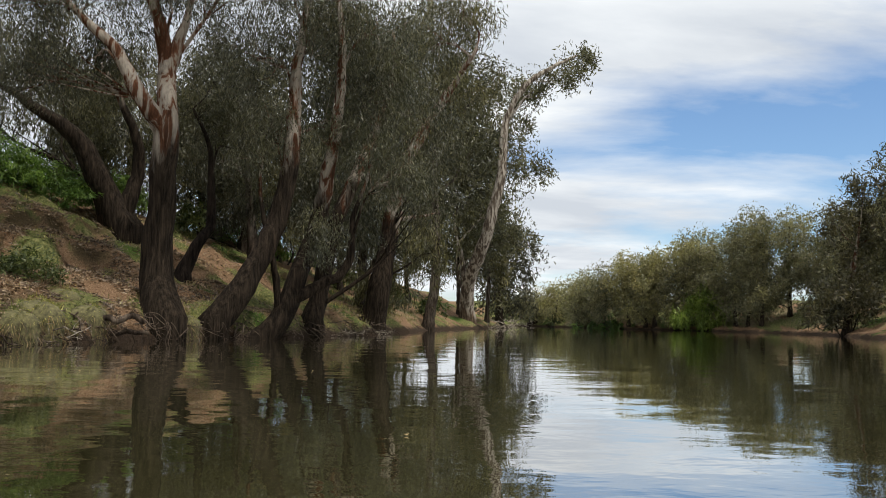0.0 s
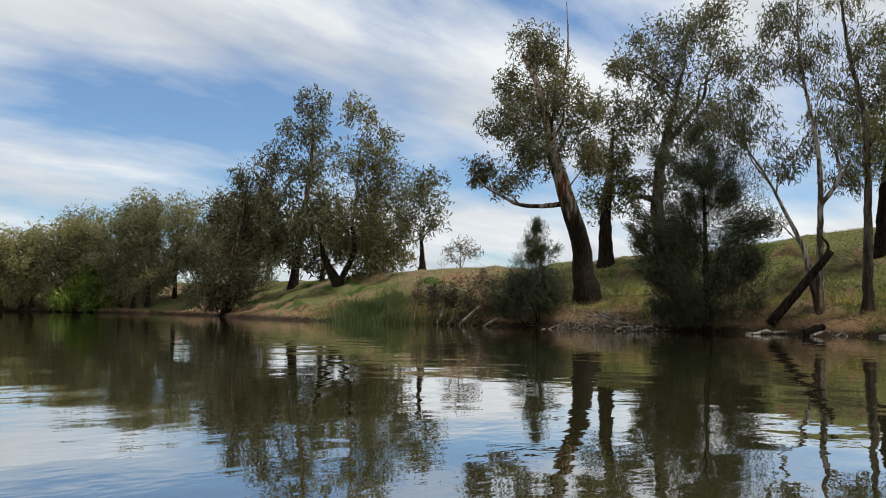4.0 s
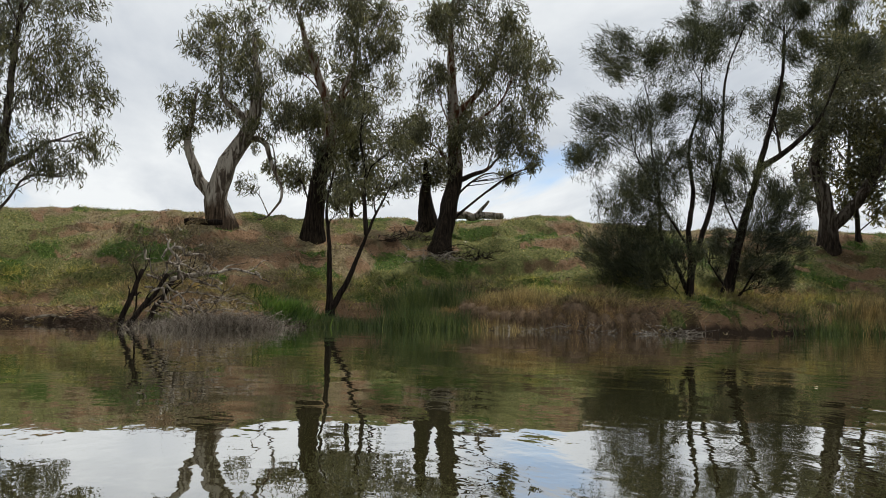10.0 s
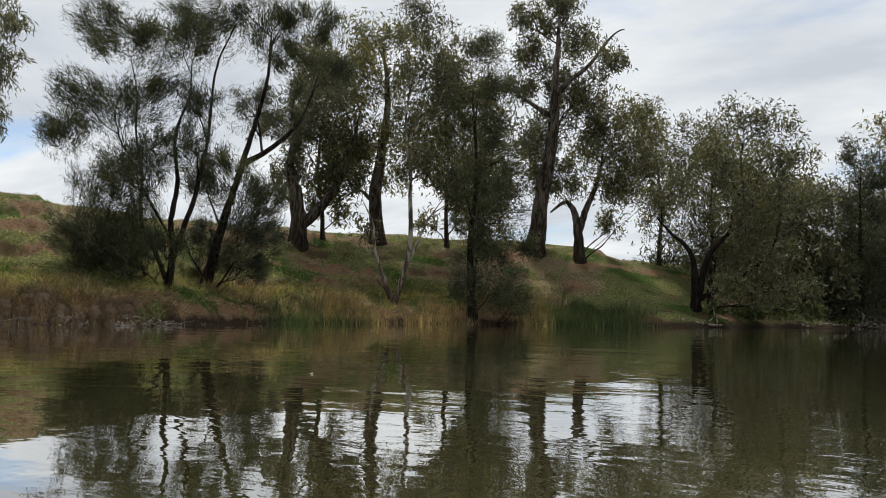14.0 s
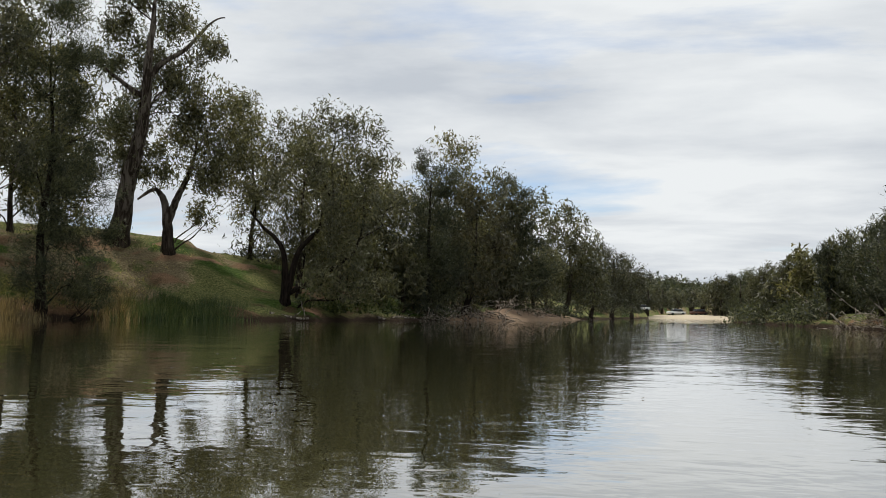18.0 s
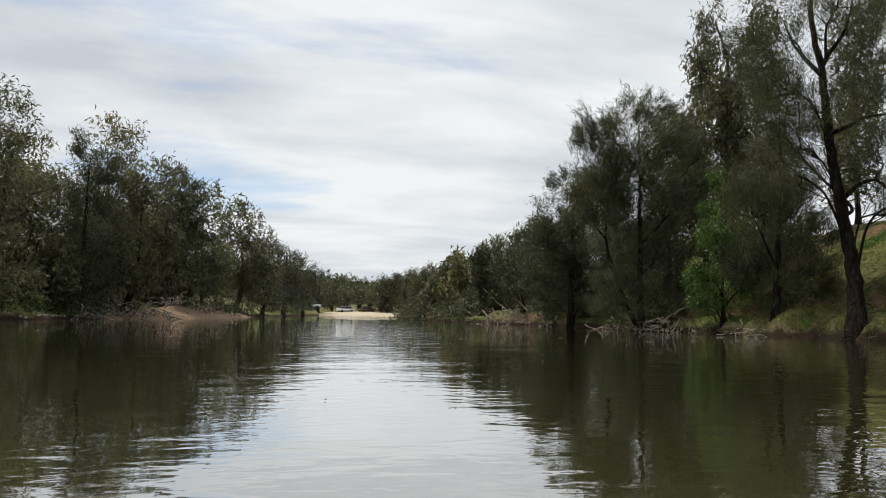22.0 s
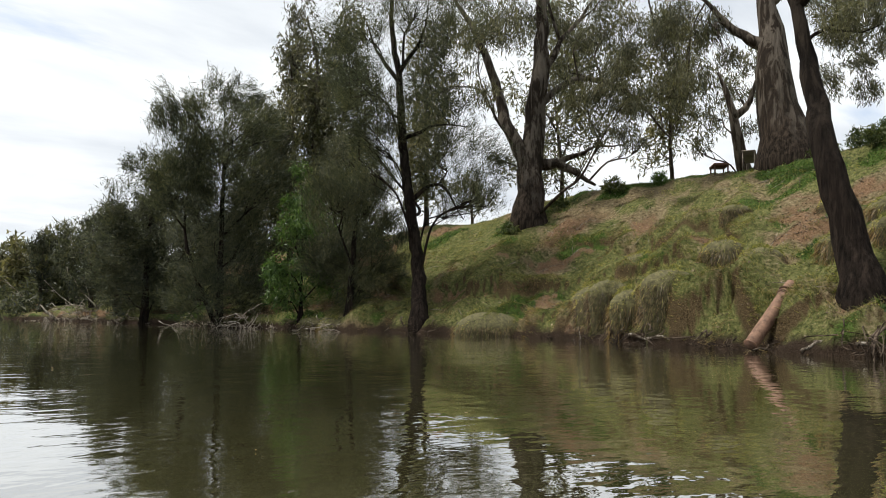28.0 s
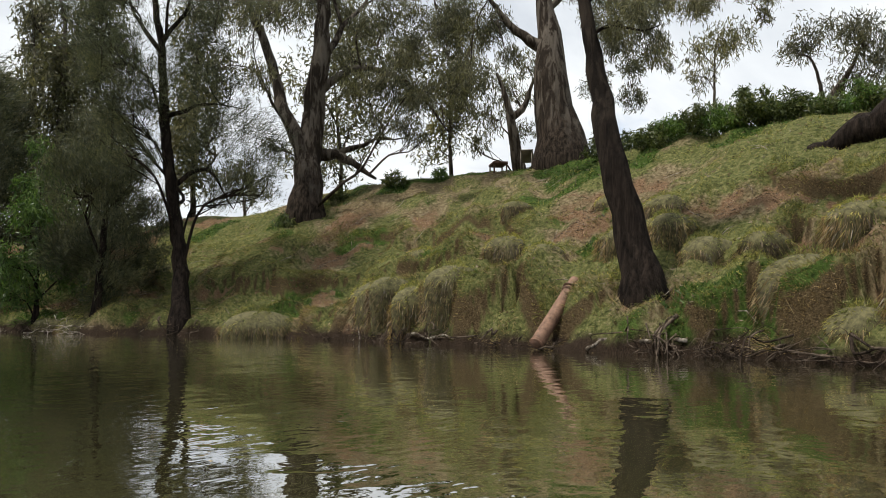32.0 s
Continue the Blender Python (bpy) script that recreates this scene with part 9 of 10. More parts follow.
tussock(36.33, -16.88, 0.72, 0.74, 3000, THATCH, "brown dead grass clump hanging over the cut bank", 0.3)
tussock(36.10, -17.54, 0.70, 0.78, 3000, THATCH, "brown dead grass clump hanging over the cut bank", 0.3)
tussock(35.88, -18.22, 0.68, 0.82, 3000, THATCH, "brown dead grass clump hanging over the cut bank", 0.3)
tussock(35.79, -18.99, 0.65, 0.86, 3000, THATCH, "brown dead grass clump hanging over the cut bank", 0.3)
tussock(35.48, -19.65, 0.62, 0.90, 3000, THATCH, "brown dead grass clump hanging over the cut bank", 0.3)
tussock(35.16, -20.32, 0.60, 0.94, 3000, THATCH, "brown dead grass clump hanging over the cut bank", 0.3)
tussock(-10.74, 22.01, 0.82, 0.99, 2273, label="green grass mound on the leafy cut bank")
tussock(-10.19, 23.97, 0.65, 0.77, 1665, label="green grass mound on the leafy cut bank")
tussock(-10.62, 20.79, 0.58, 0.69, 1475, label="green grass mound on the leafy cut bank")
tussock(-11.29, 24.65, 0.58, 0.69, 1468, label="green grass mound on the leafy cut bank")
tussock(-8.25, 27.54, 0.51, 0.61, 1300, label="green grass mound on the leafy cut bank")
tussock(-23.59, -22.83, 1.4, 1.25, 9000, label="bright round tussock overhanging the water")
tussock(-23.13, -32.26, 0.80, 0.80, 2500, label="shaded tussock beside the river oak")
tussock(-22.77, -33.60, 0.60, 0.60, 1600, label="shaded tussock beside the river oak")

# bulging grassy mounds along the slumped ledges of the near bank
hum = np.random.default_rng(64)
near_shore = [np.array(p[:2], float) for p in WEST if -25 < p[1] < 8][::-1]
for dist, gap, size, miss in ((0.95, 1.45, 0.82, 0.12), (3.9, 1.9, 0.72, 0.3), (6.4, 3.0, 0.6, 0.4)):
    run = 0.0
    for p, q in zip(near_shore[:-1], near_shore[1:]):
        far = np.linalg.norm(q - p)
        way = (q - p) / far
        inland = np.array([way[1], -way[0]]) * (1 if way[1] < 0 else -1)
        while run < far:
            c = p + way * run + inland * (dist + hum.normal(0, 0.2 if dist < 1 else 0.6))
            run += gap * hum.uniform(0.7, 1.35)
            r = size * hum.uniform(0.75, 1.25)
            if hum.uniform() < miss or -11.6 < c[1] < -5.2 and dist < 1 or c[1] < -19 and dist < 1:
                continue
            h = r * hum.uniform(0.95, 1.25) * (1.15 if dist < 1 else 0.9)
            top = gz(*(c + inland * 0.7 * r)) + 0.1
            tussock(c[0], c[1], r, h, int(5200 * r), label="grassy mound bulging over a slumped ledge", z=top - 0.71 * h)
        run -= far

driftwood(-21.0, -59.3, -95, 10.3, 2.5, 60, 2.2, label="large tangled snag of dead branches in the shallows", high=1.3)
log(-20.59, -63.56, 0.19, -19.83, -64.33, 1.17, 0.11, 0.05, label="pale dead limb rising from the snag")
driftwood(-21.7, -51.6, -95, 4.1, 1.0, 9, 1.4)
driftwood(-21.8, -43.6, -96, 4.6, 1.2, 16, 1.8)
driftwood(-21.6, -38.0, -103, 3.7, 1.6, 30, 1.6, high=0.8)
driftwood(-21.7, -31.2, -92, 1.8, 1.0, 14, 1.1, high=0.7)
driftwood(-22.3, -34.6, -93, 3.2, 1.0, 14, 1.2, mat=ROOT)
log(-23.38, -67.38, 1.02, -21.54, -69.58, 3.06, 0.05, 0.02, label="bare grey limb leaning from the bank", forks=2)
log(-22.32, -59.71, 0.96, -20.82, -61.85, 3.49, 0.05, 0.02, label="bare grey limb leaning from the bank", forks=2)
log(-22.02, -72.76, 1.08, -20.23, -75.37, 3.35, 0.05, 0.02, label="bare grey limb leaning from the bank", forks=2)
reed_bed(39.6, 49.0, 82, 8.8, 3.5, 1.20, 9000, label="rank green grass and reeds at the water")
reed_bed(40.7, 50.7, 90, 10.1, 3.5, 1.40, 7000, label="rank green grass and reeds at the water")
reed_bed(40.4, 46.4, 88, 7.5, 3.0, 1.30, 3000, mat=STRAW, label="dry grass above the reeds", name="dry_grass", category="grass")
log(38.05, 41.62, 0.03, 39.12, 41.99, 1.52, 0.09, 0.05, mat=DEADWOOD, label="dead stem leaning out of the scrub", forks=2, name="branch")
log(37.46, 39.88, 0.03, 38.43, 40.34, 0.66, 0.09, 0.05, mat=DEADWOOD, label="dead stem leaning out of the scrub", forks=2, name="branch")
log(38.55, 39.91, 0.03, 40.54, 39.31, 1.70, 0.09, 0.05, mat=DEADWOOD, label="dead stem leaning out of the scrub", forks=2, name="branch")
log(37.56, 36.61, 0.03, 39.33, 36.18, 0.81, 0.09, 0.05, mat=DEADWOOD, label="dead stem leaning out of the scrub", forks=2, name="branch")
log(39.14, 43.47, 0.03, 39.92, 44.12, 2.51, 0.09, 0.05, mat=DEADWOOD, label="dead stem leaning out of the scrub", forks=2, name="branch")
driftwood(38.2, 27.7, 86, 5.6, 2.0, 46, 2.4, label="fan of bare grey roots and branches at the water", high=1.2)
log(43.60, 20.13, 0.54, 45.56, 17.49, 4.65, 0.30, 0.20, mat=BARK_DARK, label="dark leaning dead trunk with a broken top", forks=1, bend=0.04)
log(39.54, 19.56, 0.03, 43.28, 18.86, 0.11, 0.09, 0.06, label="pale wet log at the waterline")
log(40.32, 16.91, 0.07, 40.87, 16.09, 0.52, 0.22, 0.14, mat=BARK_DARK, label="dark stump of a sunken log")
log(39.27, 16.14, 0.02, 44.11, 16.20, 0.10, 0.07, 0.05, label="pale wet log at the waterline")
log(43.54, 14.50, 0.02, 44.27, 13.24, 0.31, 0.08, 0.05, label="pale wet log at the waterline")
log(44.17, 13.79, 0.29, 44.38, 12.67, 0.43, 0.06, 0.04, label="pale wet log at the waterline")
log(43.38, 9.53, 0.14, 41.74, 7.14, 0.44, 0.08, 0.04, forks=2, label="grey branch at the muddy margin")
driftwood(41.3, 6.3, 116, 2.7, 1.2, 18, 1.4, mat=ROOT, label="dark twiggy brush on the margin", high=0.8)

log(36.59, 4.43, 0.04, 36.97, 3.67, 2.57, 0.13, 0.09, mat=BARK_DARK, label="dark leaning stem of a dead shrub", forks=3, bend=0.1)
log(34.74, 3.93, 0.04, 35.16, 2.38, 2.27, 0.12, 0.08, mat=BARK_DARK, label="dark leaning stem of a dead shrub", forks=3, bend=0.1)
log(35.34, 3.30, 0.03, 35.71, 2.26, 2.04, 0.11, 0.08, mat=BARK_DARK, label="dark leaning stem of a dead shrub", forks=3, bend=0.1)
log(35.22, 2.38, 2.04, 35.35, -1.12, 2.47, 0.09, 0.04, label="bleached curling dead limb over the water", forks=3, bend=0.35, name="branch")
log(35.24, 2.01, 2.05, 35.32, 2.40, 3.74, 0.07, 0.04, label="bleached curling dead limb over the water", forks=3, bend=0.35, name="branch")
log(35.22, 2.28, 3.42, 35.37, 0.86, 2.82, 0.07, 0.03, label="bleached curling dead limb over the water", forks=3, bend=0.35, name="branch")
log(35.25, 1.64, 2.19, 35.38, 0.24, 1.58, 0.07, 0.04, label="bleached curling dead limb over the water", forks=3, bend=0.35, name="branch")
log(35.27, 0.91, 2.83, 35.37, 0.84, 2.07, 0.06, 0.03, label="bleached curling dead limb over the water", forks=3, bend=0.35, name="branch")
log(35.25, -1.12, 2.48, 35.32, -1.69, 2.01, 0.04, 0.02, label="bleached curling dead limb over the water", forks=3, bend=0.35, name="branch")
log(35.22, 2.37, 3.04, 35.30, 2.68, 2.01, 0.06, 0.03, label="bleached curling dead limb over the water", forks=3, bend=0.35, name="branch")
driftwood(35.3, 0.5, 57, 5.4, 2.0, 60, 2.0, label="bleached tangle of dead shrub limbs over the water", high=2.4)
reed_bed(34.3, 0.3, 57, 5.2, 1.8, 0.90, 5000, mat=DEADWOOD, label="bleached drooping dead twigs of the shrub", name="dead_twigs", category="twigs", lean=1.0, blade=0.022)
log(35.42, 2.13, 1.56, 35.66, -0.16, 0.22, 0.05, 0.02, label="bleached curling dead limb over the water", forks=3, bend=0.5, name="branch")
log(35.53, 3.34, 2.23, 34.53, 0.70, 1.55, 0.05, 0.02, label="bleached curling dead limb over the water", forks=3, bend=0.5, name="branch")
log(34.53, 2.43, 2.76, 34.68, 0.84, 2.26, 0.05, 0.02, label="bleached curling dead limb over the water", forks=3, bend=0.5, name="branch")
log(35.45, 2.80, 1.11, 34.57, 0.64, 1.52, 0.05, 0.02, label="bleached curling dead limb over the water", forks=3, bend=0.5, name="branch")
log(34.78, 2.16, 3.08, 34.64, 1.86, 1.86, 0.05, 0.02, label="bleached curling dead limb over the water", forks=3, bend=0.5, name="branch")
log(35.21, 1.39, 1.25, 35.33, 0.39, 0.11, 0.05, 0.02, label="bleached curling dead limb over the water", forks=3, bend=0.5, name="branch")
log(35.55, 2.95, 1.04, 34.79, 0.93, 0.11, 0.05, 0.02, label="bleached curling dead limb over the water", forks=3, bend=0.5, name="branch")
log(34.86, 2.67, 2.97, 35.18, 2.10, 3.60, 0.05, 0.02, label="bleached curling dead limb over the water", forks=3, bend=0.5, name="branch")
log(35.43, 3.37, 1.69, 35.00, 2.26, 1.75, 0.05, 0.02, label="bleached curling dead limb over the water", forks=3, bend=0.5, name="branch")
log(35.66, 2.78, 2.21, 34.41, 0.76, 2.82, 0.05, 0.02, label="bleached curling dead limb over the water", forks=3, bend=0.5, name="branch")
log(34.98, 1.85, 1.31, 35.17, 1.53, 0.28, 0.05, 0.02, label="bleached curling dead limb over the water", forks=3, bend=0.5, name="branch")
log(34.68, 3.35, 3.23, 35.36, 2.66, 1.87, 0.05, 0.02, label="bleached curling dead limb over the water", forks=3, bend=0.5, name="branch")
log(35.19, 1.49, 1.07, 35.46, 0.38, 1.04, 0.05, 0.02, label="bleached curling dead limb over the water", forks=3, bend=0.5, name="branch")
log(34.51, 3.08, 1.50, 35.70, 0.88, 0.37, 0.05, 0.02, label="bleached curling dead limb over the water", forks=3, bend=0.5, name="branch")
driftwood(36.1, -1.6, 41, 5.8, 1.2, 30, 1.4, mat=ROOT, label="fallen twigs along the waterline", high=0.6)
driftwood(36.4, 5.8, 92, 2.3, 1.0, 16, 1.2, mat=ROOT, label="dark brush along the waterline", high=0.8)
reed_bed(40.7, -10.5, 113, 3.7, 4.5, 1.60, 9000, label="tall green reeds on the lower slope")
reed_bed(40.1, -5.6, 81, 3.3, 1.6, 0.80, 2500, label="grey-green reeds in the shallows")
reed_bed(41.1, -3.4, 58, 2.6, 2.5, 1.00, 2500, mat=FRESH, label="bright green weeds at the foot of the slope", name="weeds", category="weeds", blade=0.08, lean=0.5)
reed_bed(39.0, -14.5, 126, 4.1, 4.0, 0.80, 5000, mat=STRAW, label="pale dry grass on the lower slope", name="dry_grass", category="grass")
reed_bed(38.5, -15.6, 125, 11.1, 1.6, 0.50, 6000, mat=STRAW, label="dry grass hanging over the cut bank", name="dry_grass", category="grass", lean=0.8)
log(53.22, -15.26, 7.60, 52.11, -18.69, 7.58, 0.30, 0.22, label="grey fallen log on the skyline")
log(52.72, -16.91, 7.64, 52.41, -17.84, 8.68, 0.16, 0.08, label="broken grey branch stub of the skyline log", bend=0.1)
log(49.39, 2.44, 5.96, 49.44, 0.34, 6.00, 0.24, 0.20, mat=BARK_DARK, label="dark log beside the old gum")
driftwood(48.8, -15.2, 155, 4.2, 3.5, 36, 2.2, mat=BARK_DARK, label="heap of dark fallen branches below the gum", high=0.8)
driftwood(48.6, -13.6, 150, 3.4, 4.0, 40, 2.0, mat=DEADWOOD, label="bleached fallen branches strewn below the gum", high=0.5)
driftwood(51.8, -11.9, 130, 3.4, 2.5, 22, 2.2, mat=ROOT, label="fallen branches on the upper slope", high=0.6)
driftwood(40.6, -10.7, 112, 2.9, 1.0, 14, 1.8)
driftwood(35.6, -12.7, 154, 1.4, 0.7, 6, 1.0)
driftwood(34.2, -16.1, 117, 5.3, 0.8, 22, 1.0)
driftwood(31.9, -19.6, 93, 3.4, 0.8, 14, 1.8, high=0.25)
reed_bed(35.7, -33.7, 96, 7.5, 2.0, 0.75, 2600, label="faded green reeds at the waterline")
reed_bed(35.6, -35.5, 103, 4.7, 1.6, 1.00, 5000, mat=STRAW, label="dry reeds at the waterline", name="dry_grass", category="grass")
reed_bed(33.4, -42.2, 125, 3.9, 1.8, 1.00, 4500, mat=STRAW, label="dry reeds at the waterline", name="dry_grass", category="grass")
reed_bed(26.1, -50.0, 146, 6.4, 3.0, 1.30, 8000, label="bright green reeds at the water")
reed_bed(29.1, -48.4, 140, 2.3, 3.0, 1.10, 2500, mat=STRAW, label="dry grass beside the reeds", name="dry_grass", category="grass")
log(20.86, -53.82, 0.56, 18.85, -56.44, 0.21, 0.12, 0.08, label="grey log sloping into the water", forks=1)
log(19.01, -56.00, 0.25, 19.36, -56.09, 1.47, 0.05, 0.02, label="thin upright stick at the water", name="branch")
sand_bank(6.1, -94.2, 107, 51.0, 10, 1.5)
driftwood(6.7, -85.0, 110, 28.7, 3.0, 60, 3.4, label="heap of long pale dead branches on the sandy point", high=1.8)
driftwood(10.2, -74.5, 113, 15.2, 4.0, 80, 3.6, label="heap of long pale dead branches on the sandy point", high=1.0)
log(15.28, -63.26, 0.28, 12.80, -69.14, 0.35, 0.12, 0.06, label="long pale log at the waterline")
log(12.58, -69.27, 0.24, 9.40, -89.81, 1.66, 0.10, 0.05, label="long bleached branch on the sandy point", forks=2)
log(0.10, -119.40, 0.93, -3.05, -119.86, 6.77, 0.12, 0.05, label="bare pale limb of the far gum")
log(29.88, -46.91, 0.08, 29.73, -47.24, 1.29, 0.05, 0.02, label="pale forked stick in the shallows", name="branch", forks=2)
root_fan(-9.1, 25.0, -68, 4.6, 46, 0.9)
root_fan(-7.5, 28.8, -66, 3.7, 34, 0.8)
root_fan(-5.8, 32.8, -68, 5.1, 34, 0.7)
root_fan(-3.5, 38.5, -68, 7.1, 30, 0.7)
root_fan(-10.3, 21.4, -78, 2.9, 30, 0.5)
log(-10.23, 23.70, 0.79, -8.49, 24.17, 0.62, 0.11, 0.09, mat=ROOT, label="thick bent root out of the cut bank", bend=0.3, name="root")
log(-9.57, 24.16, 0.28, -8.46, 24.47, 0.31, 0.08, 0.06, mat=ROOT, label="thick bent root out of the cut bank", bend=0.3, name="root")
driftwood(-3.2, 41.0, -78, 7.9, 0.8, 16, 1.3, label="pale sticks caught among the roots")
driftwood(9.8, 101.1, -76, 37.1, 1.5, 16, 4.0, label="dead branches on the distant point", high=1.0)
driftwood(-10.3, 21.7, -72, 2.0, 1.5, 20, 1.2, mat=DEADWOOD, label="dry grass and twigs on the cut bank", high=0.6)
sand_bank(-33.0, -198.0, 4, 54.0, 22, 1.1, BEACH, "pale sandy beach at the end of the long reach")
car(-27.0, -198.4, 20, WHITE_PAINT, "pale car parked on the distant beach", 0.8)
car(-32.2, -198.2, 30, RUST_DARK, "dark car parked on the distant beach", 0.85)
car(-17.6, -188.8, 10, WHITE_PAINT, "white van among trees on the distant bank")
awning(-36.7, -18.4, 7.56, 20)
camp_table(-36.6, -19.9, 7.64, 40)

# ---------------------------------------------------------------- grass and leaves on the banks
rng = np.random.default_rng(77)
P = scatter(620000, -40, -14, -50, 16, 0.25, 15, rng, "grass")
grass_stuff("bank_grass", P[:110000], 0.045, 0.022, GRASS, "short green and yellow grass on the near bank", 5, 1.0)
P = scatter(160000, -40, -15, -50, 10, 0.3, 14, rng, "straw")
grass_stuff("bank_straw", P[:50000], 0.09, 0.016, STRAW, "dry straw in patches on the near bank", 6, 1.2)
P = scatter(240000, -40, -15, -50, 10, 1, 15, rng, "fresh")
grass_stuff("bank_weeds", P[:26000], 0.1, 0.06, FRESH, "low green weeds on the near bank", 7, 1.0)
P = scatter(9000, -36, -14, -48, 9, 0.4, 12, rng, "grass")
tuft_field("tussock_grass", P[:700], 60, 0.12, 0.018, TUSSOCK, "soft grass tufts on the slumped bank", 14, 0.22)
P = scatter(26000, -34, -14, -38, 10, 0.2, 9, rng, "lip")
tuft_field("lip_grass", P[:1100], 46, 0.15, 0.017, TUSSOCK, "long pale grass bulging over the ledges", 25, 0.2)
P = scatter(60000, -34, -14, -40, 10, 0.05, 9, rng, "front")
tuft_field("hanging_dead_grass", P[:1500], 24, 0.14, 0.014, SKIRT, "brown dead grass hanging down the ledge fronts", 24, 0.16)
P = scatter(3200, -34, -15, -48, 8, 0.1, 2.2, rng, "straw")
tuft_field("toe_straw", P[:200], 70, 0.3, 0.012, STRAW, "dry straw hanging at the waterline", 15, 0.2)
P = scatter(1500, -36, -15, -42, 10, 0.2, 11, rng, "litter")[:230]
sticks = Heap()
for p in P:
    half = rng.normal(0, 1, 3) * (1, 1, 0.15)
    half *= rng.uniform(0.12, 0.5) / np.linalg.norm(half)
    ends = [p + half * k for k in (-1, 1)]
    for e in ends:
        e[2] = gz(e[0], e[1]) + rng.uniform(0.01, 0.07)
    line = limb_line(ends[0], ends[1], rng, 0.2, 4)[::3]
    sticks.add(tube(line, np.linspace(0.014, 0.006, len(line)), 4))
tagged(np_part("fallen_twigs", *sticks.done(), DEADWOOD), "bleached twigs scattered over the grassy bank", "twigs", kind="stuff")
P = scatter(230000, 30, 68, -62, 62, 0.4, 20, rng, "grass")
grass_stuff("far_bank_grass", P[:62000], 0.15, 0.04, GRASS, "short grass on the far bank", 8, 0.7)
P = scatter(130000, 30, 68, -62, 62, 0.4, 22, rng, "straw")
grass_stuff("far_bank_straw", P[:36000], 0.17, 0.035, STRAW, "dry grass in patches on the far bank", 9, 0.7)
P = scatter(60000, 30, 68, -62, 62, 0.4, 22, rng, "fresh")
grass_stuff("far_bank_weeds", P[:16000], 0.16, 0.1, FRESH, "green weeds in patches on the far bank", 16, 0.8)
P = scatter(16000, 30, 66, -60, 60, 0.1, 5, rng, "straw")
tuft_field("far_toe_straw", P[:1000], 50, 0.6, 0.028, STRAW, "dry grass tufts along the far waterline", 17, 0.4)
P = scatter(120000, -36, 4, 12, 75, 0.3, 14, rng, "grass")
grass_stuff("upstream_grass", P[:40000], 0.22, 0.03, GRASS, "thin green grass under the gums", 10)
P = scatter(210000, -30, 2, 12, 52, 0.2, 13, rng, "litter")
litter_stuff(P[:32000], 0.16, "brown fallen gum leaves on the bank", 11)
P = scatter(220000, -25, -3, 11, 36, 0.15, 9, rng, "litter")
litter_stuff(P[:60000], 0.14, "pale fallen gum leaves thick on the leafy bank", 18)
P = scatter(110000, -36, -16, -45, 10, 0.3, 12, rng, "litter")
litter_stuff(P[:40000], 0.11, "brown fallen gum leaves on the near bank", 12)
P = scatter(16000, 30, 66, -56, 56, 0.2, 6, rng, "grass")
tuft_field("far_toe_grass", P[:900], 50, 0.45, 0.03, GRASS, "rough grass tufts low on the far bank", 27, 0.45)
P = scatter(120000, 32, 64, -45, 34, 0.3, 18, rng, "litter")
litter_stuff(P[:32000], 0.17, "fallen leaves and bark on the far bank", 13)


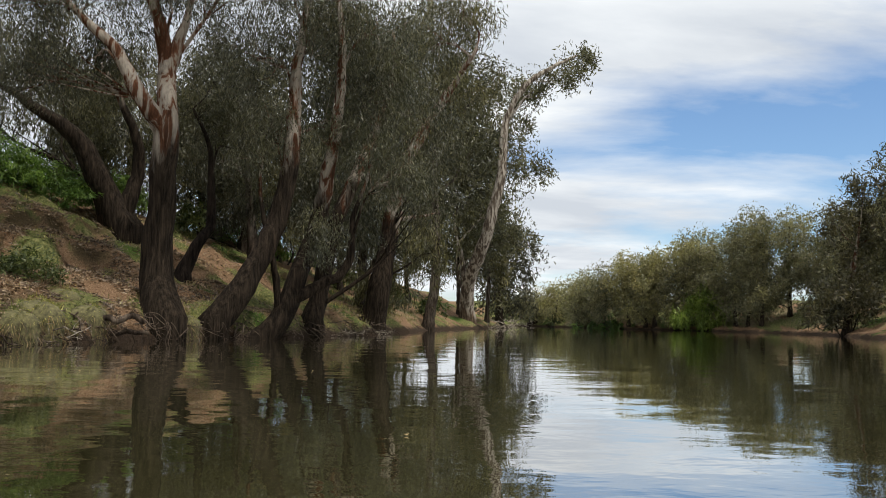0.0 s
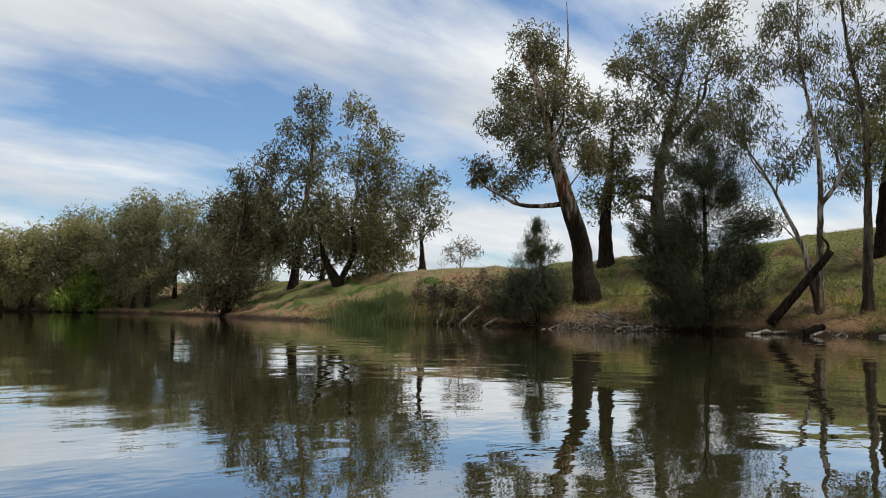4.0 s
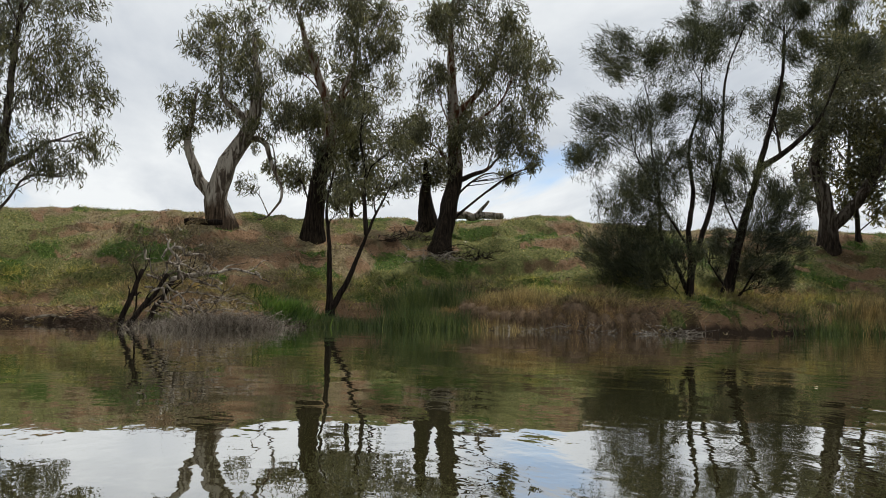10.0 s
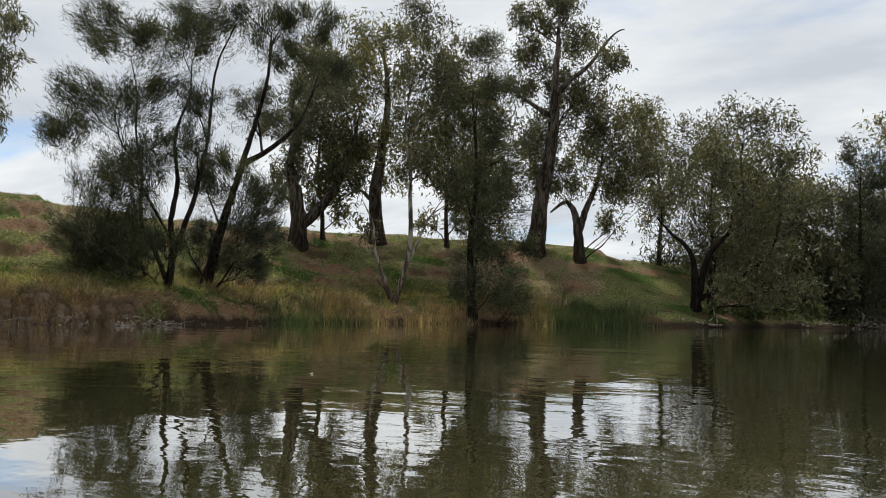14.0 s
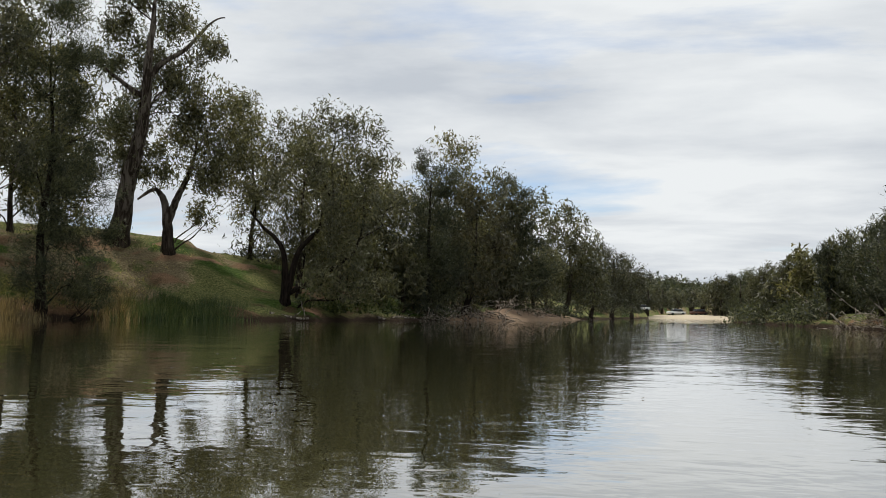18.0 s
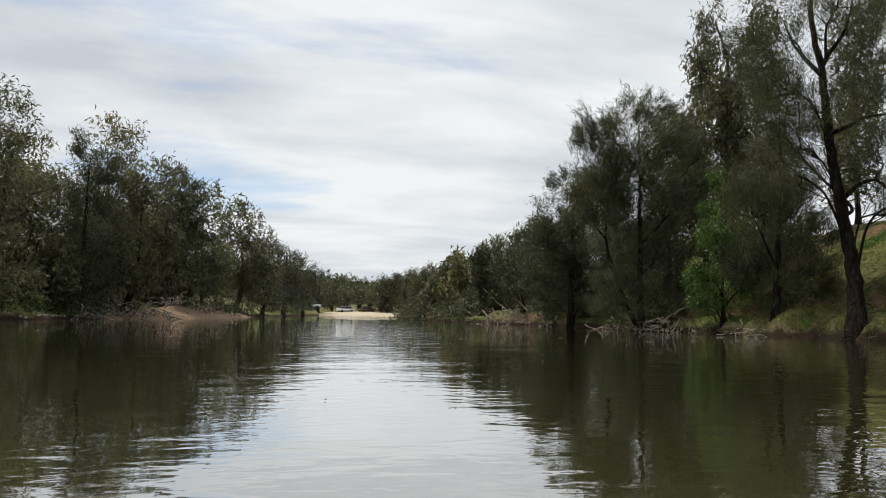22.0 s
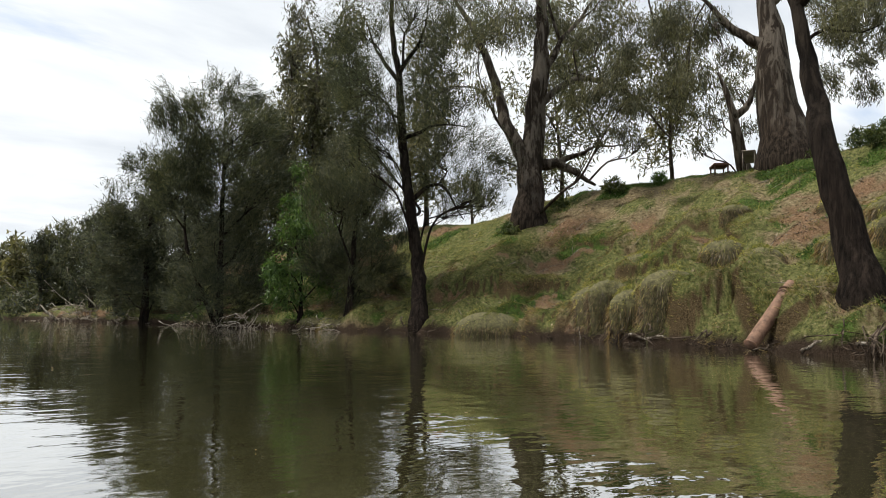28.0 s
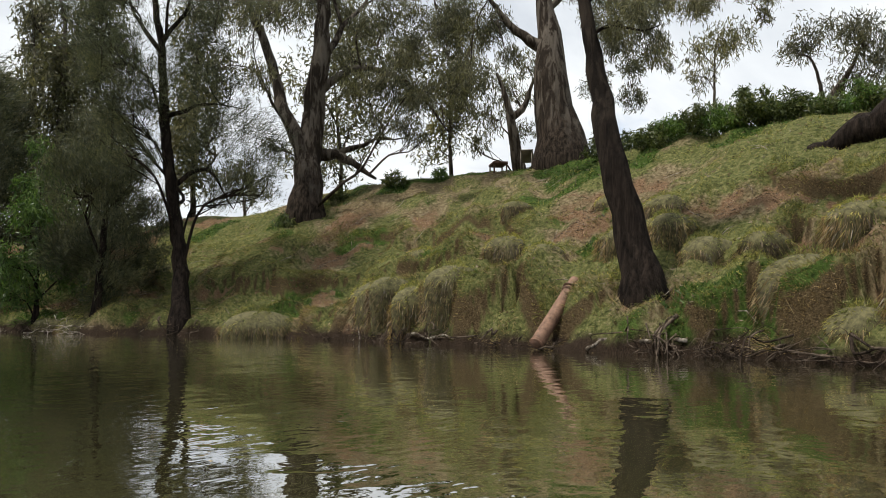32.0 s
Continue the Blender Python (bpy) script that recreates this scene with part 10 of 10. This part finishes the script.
def undergrowth(name, x0, x1, y0, y1, n, size, mat, label, seed):
    """Dark low scrub along the foot of the far banks downstream."""
    rng = np.random.default_rng(seed)
    X, Y = rng.uniform(x0, x1, n), rng.uniform(y0, y1, n)
    d, _ = shore_distance(X, Y)
    ok = (~inside_river(X, Y)) & (d < 22) & (fbm(X * 0.06, Y * 0.06, 2, seed) > -0.35)
    X, Y = X[ok], Y[ok]
    r = size * rng.uniform(0.5, 1.4, len(X))
    k = np.repeat(np.arange(len(X)), 30)
    C = rng.normal(0, 0.5, (len(k), 3)) * r[k, None] * (1, 1, 0.8)
    C[:, 2] = np.abs(C[:, 2] + 0.35 * r[k])
    C += np.stack([X, Y, np.maximum(0, ground(X, Y))], 1)[k]
    V, F = leaves(C, rng, size * 0.36, 0.3, rng.normal(0, 1, C.shape), 0.4)
    tagged(np_part(name, V, F, mat, smooth=False), label, "scrub", kind="stuff")


undergrowth("riverside_scrub", -50, -8, -180, -52, 4000, 1.5, OAK, "dark scrub under the riverside row downstream", 31)
undergrowth("far_bank_scrub", -30, 30, -182, -68, 7000, 1.5, OAK, "dark scrub under the far riverside row", 32)
undergrowth("far_reach_scrub", -130, 30, -340, -212, 9000, 1.7, OAK, "dark scrub beside the far reach", 33)

n = 420
X, Y = rng.uniform(-18, 34, n), rng.uniform(-30, 30, n)
ok = inside_river(X, Y) & (np.hypot(X, Y) > 4)
V, F = leaves(np.stack([X[ok], Y[ok], np.full(ok.sum(), 0.012)], 1), rng, 0.035, 0.5, rng.normal(0, 1, (ok.sum(), 3)) * (1, 1, 0.02), 0.05)
V[:, 2] = np.clip(V[:, 2], 0.006, 0.03)
tagged(np_part("floating_leaves", V, F, STRAW, smooth=False), "small pale leaves and specks floating on the river", "leaves", kind="stuff")


def hill_wood():
    """The wooded hill and the far tree lines, too distant to tell single trees apart."""
    rng = np.random.default_rng(91)
    n = 2600
    X, Y = rng.uniform(-230, 190, n), rng.uniform(-640, -175, n)
    ok = ~inside_river(X, Y)
    d, _ = shore_distance(X, Y)
    ok &= (d > 14)
    X, Y = X[ok], Y[ok]
    Z = ground(X, Y)
    C, size = [], []
    for x, y, z in zip(X, Y, Z):
        near = np.hypot(x, y) < 330
        h = rng.uniform(4, 6.5) if near else rng.uniform(5.5, 9.5)
        m = 70 if near else 40
        C.append(rng.normal(0, 1, (m, 3)) * (1.5, 1.5, h * 0.24) + (x, y, z + h * 0.55))
        size.append(np.full(m, 1.15 if near else 1.9))
    C, size = np.vstack(C), np.concatenate(size)
    V, F = leaves(C, rng, size, 0.5, rng.normal(0, 1, C.shape), 0.4)
    tagged(np_part("hill_wood", V, F, OAK, smooth=False), "dark gum woodland on the distant hill", "woodland", kind="stuff")


hill_wood()
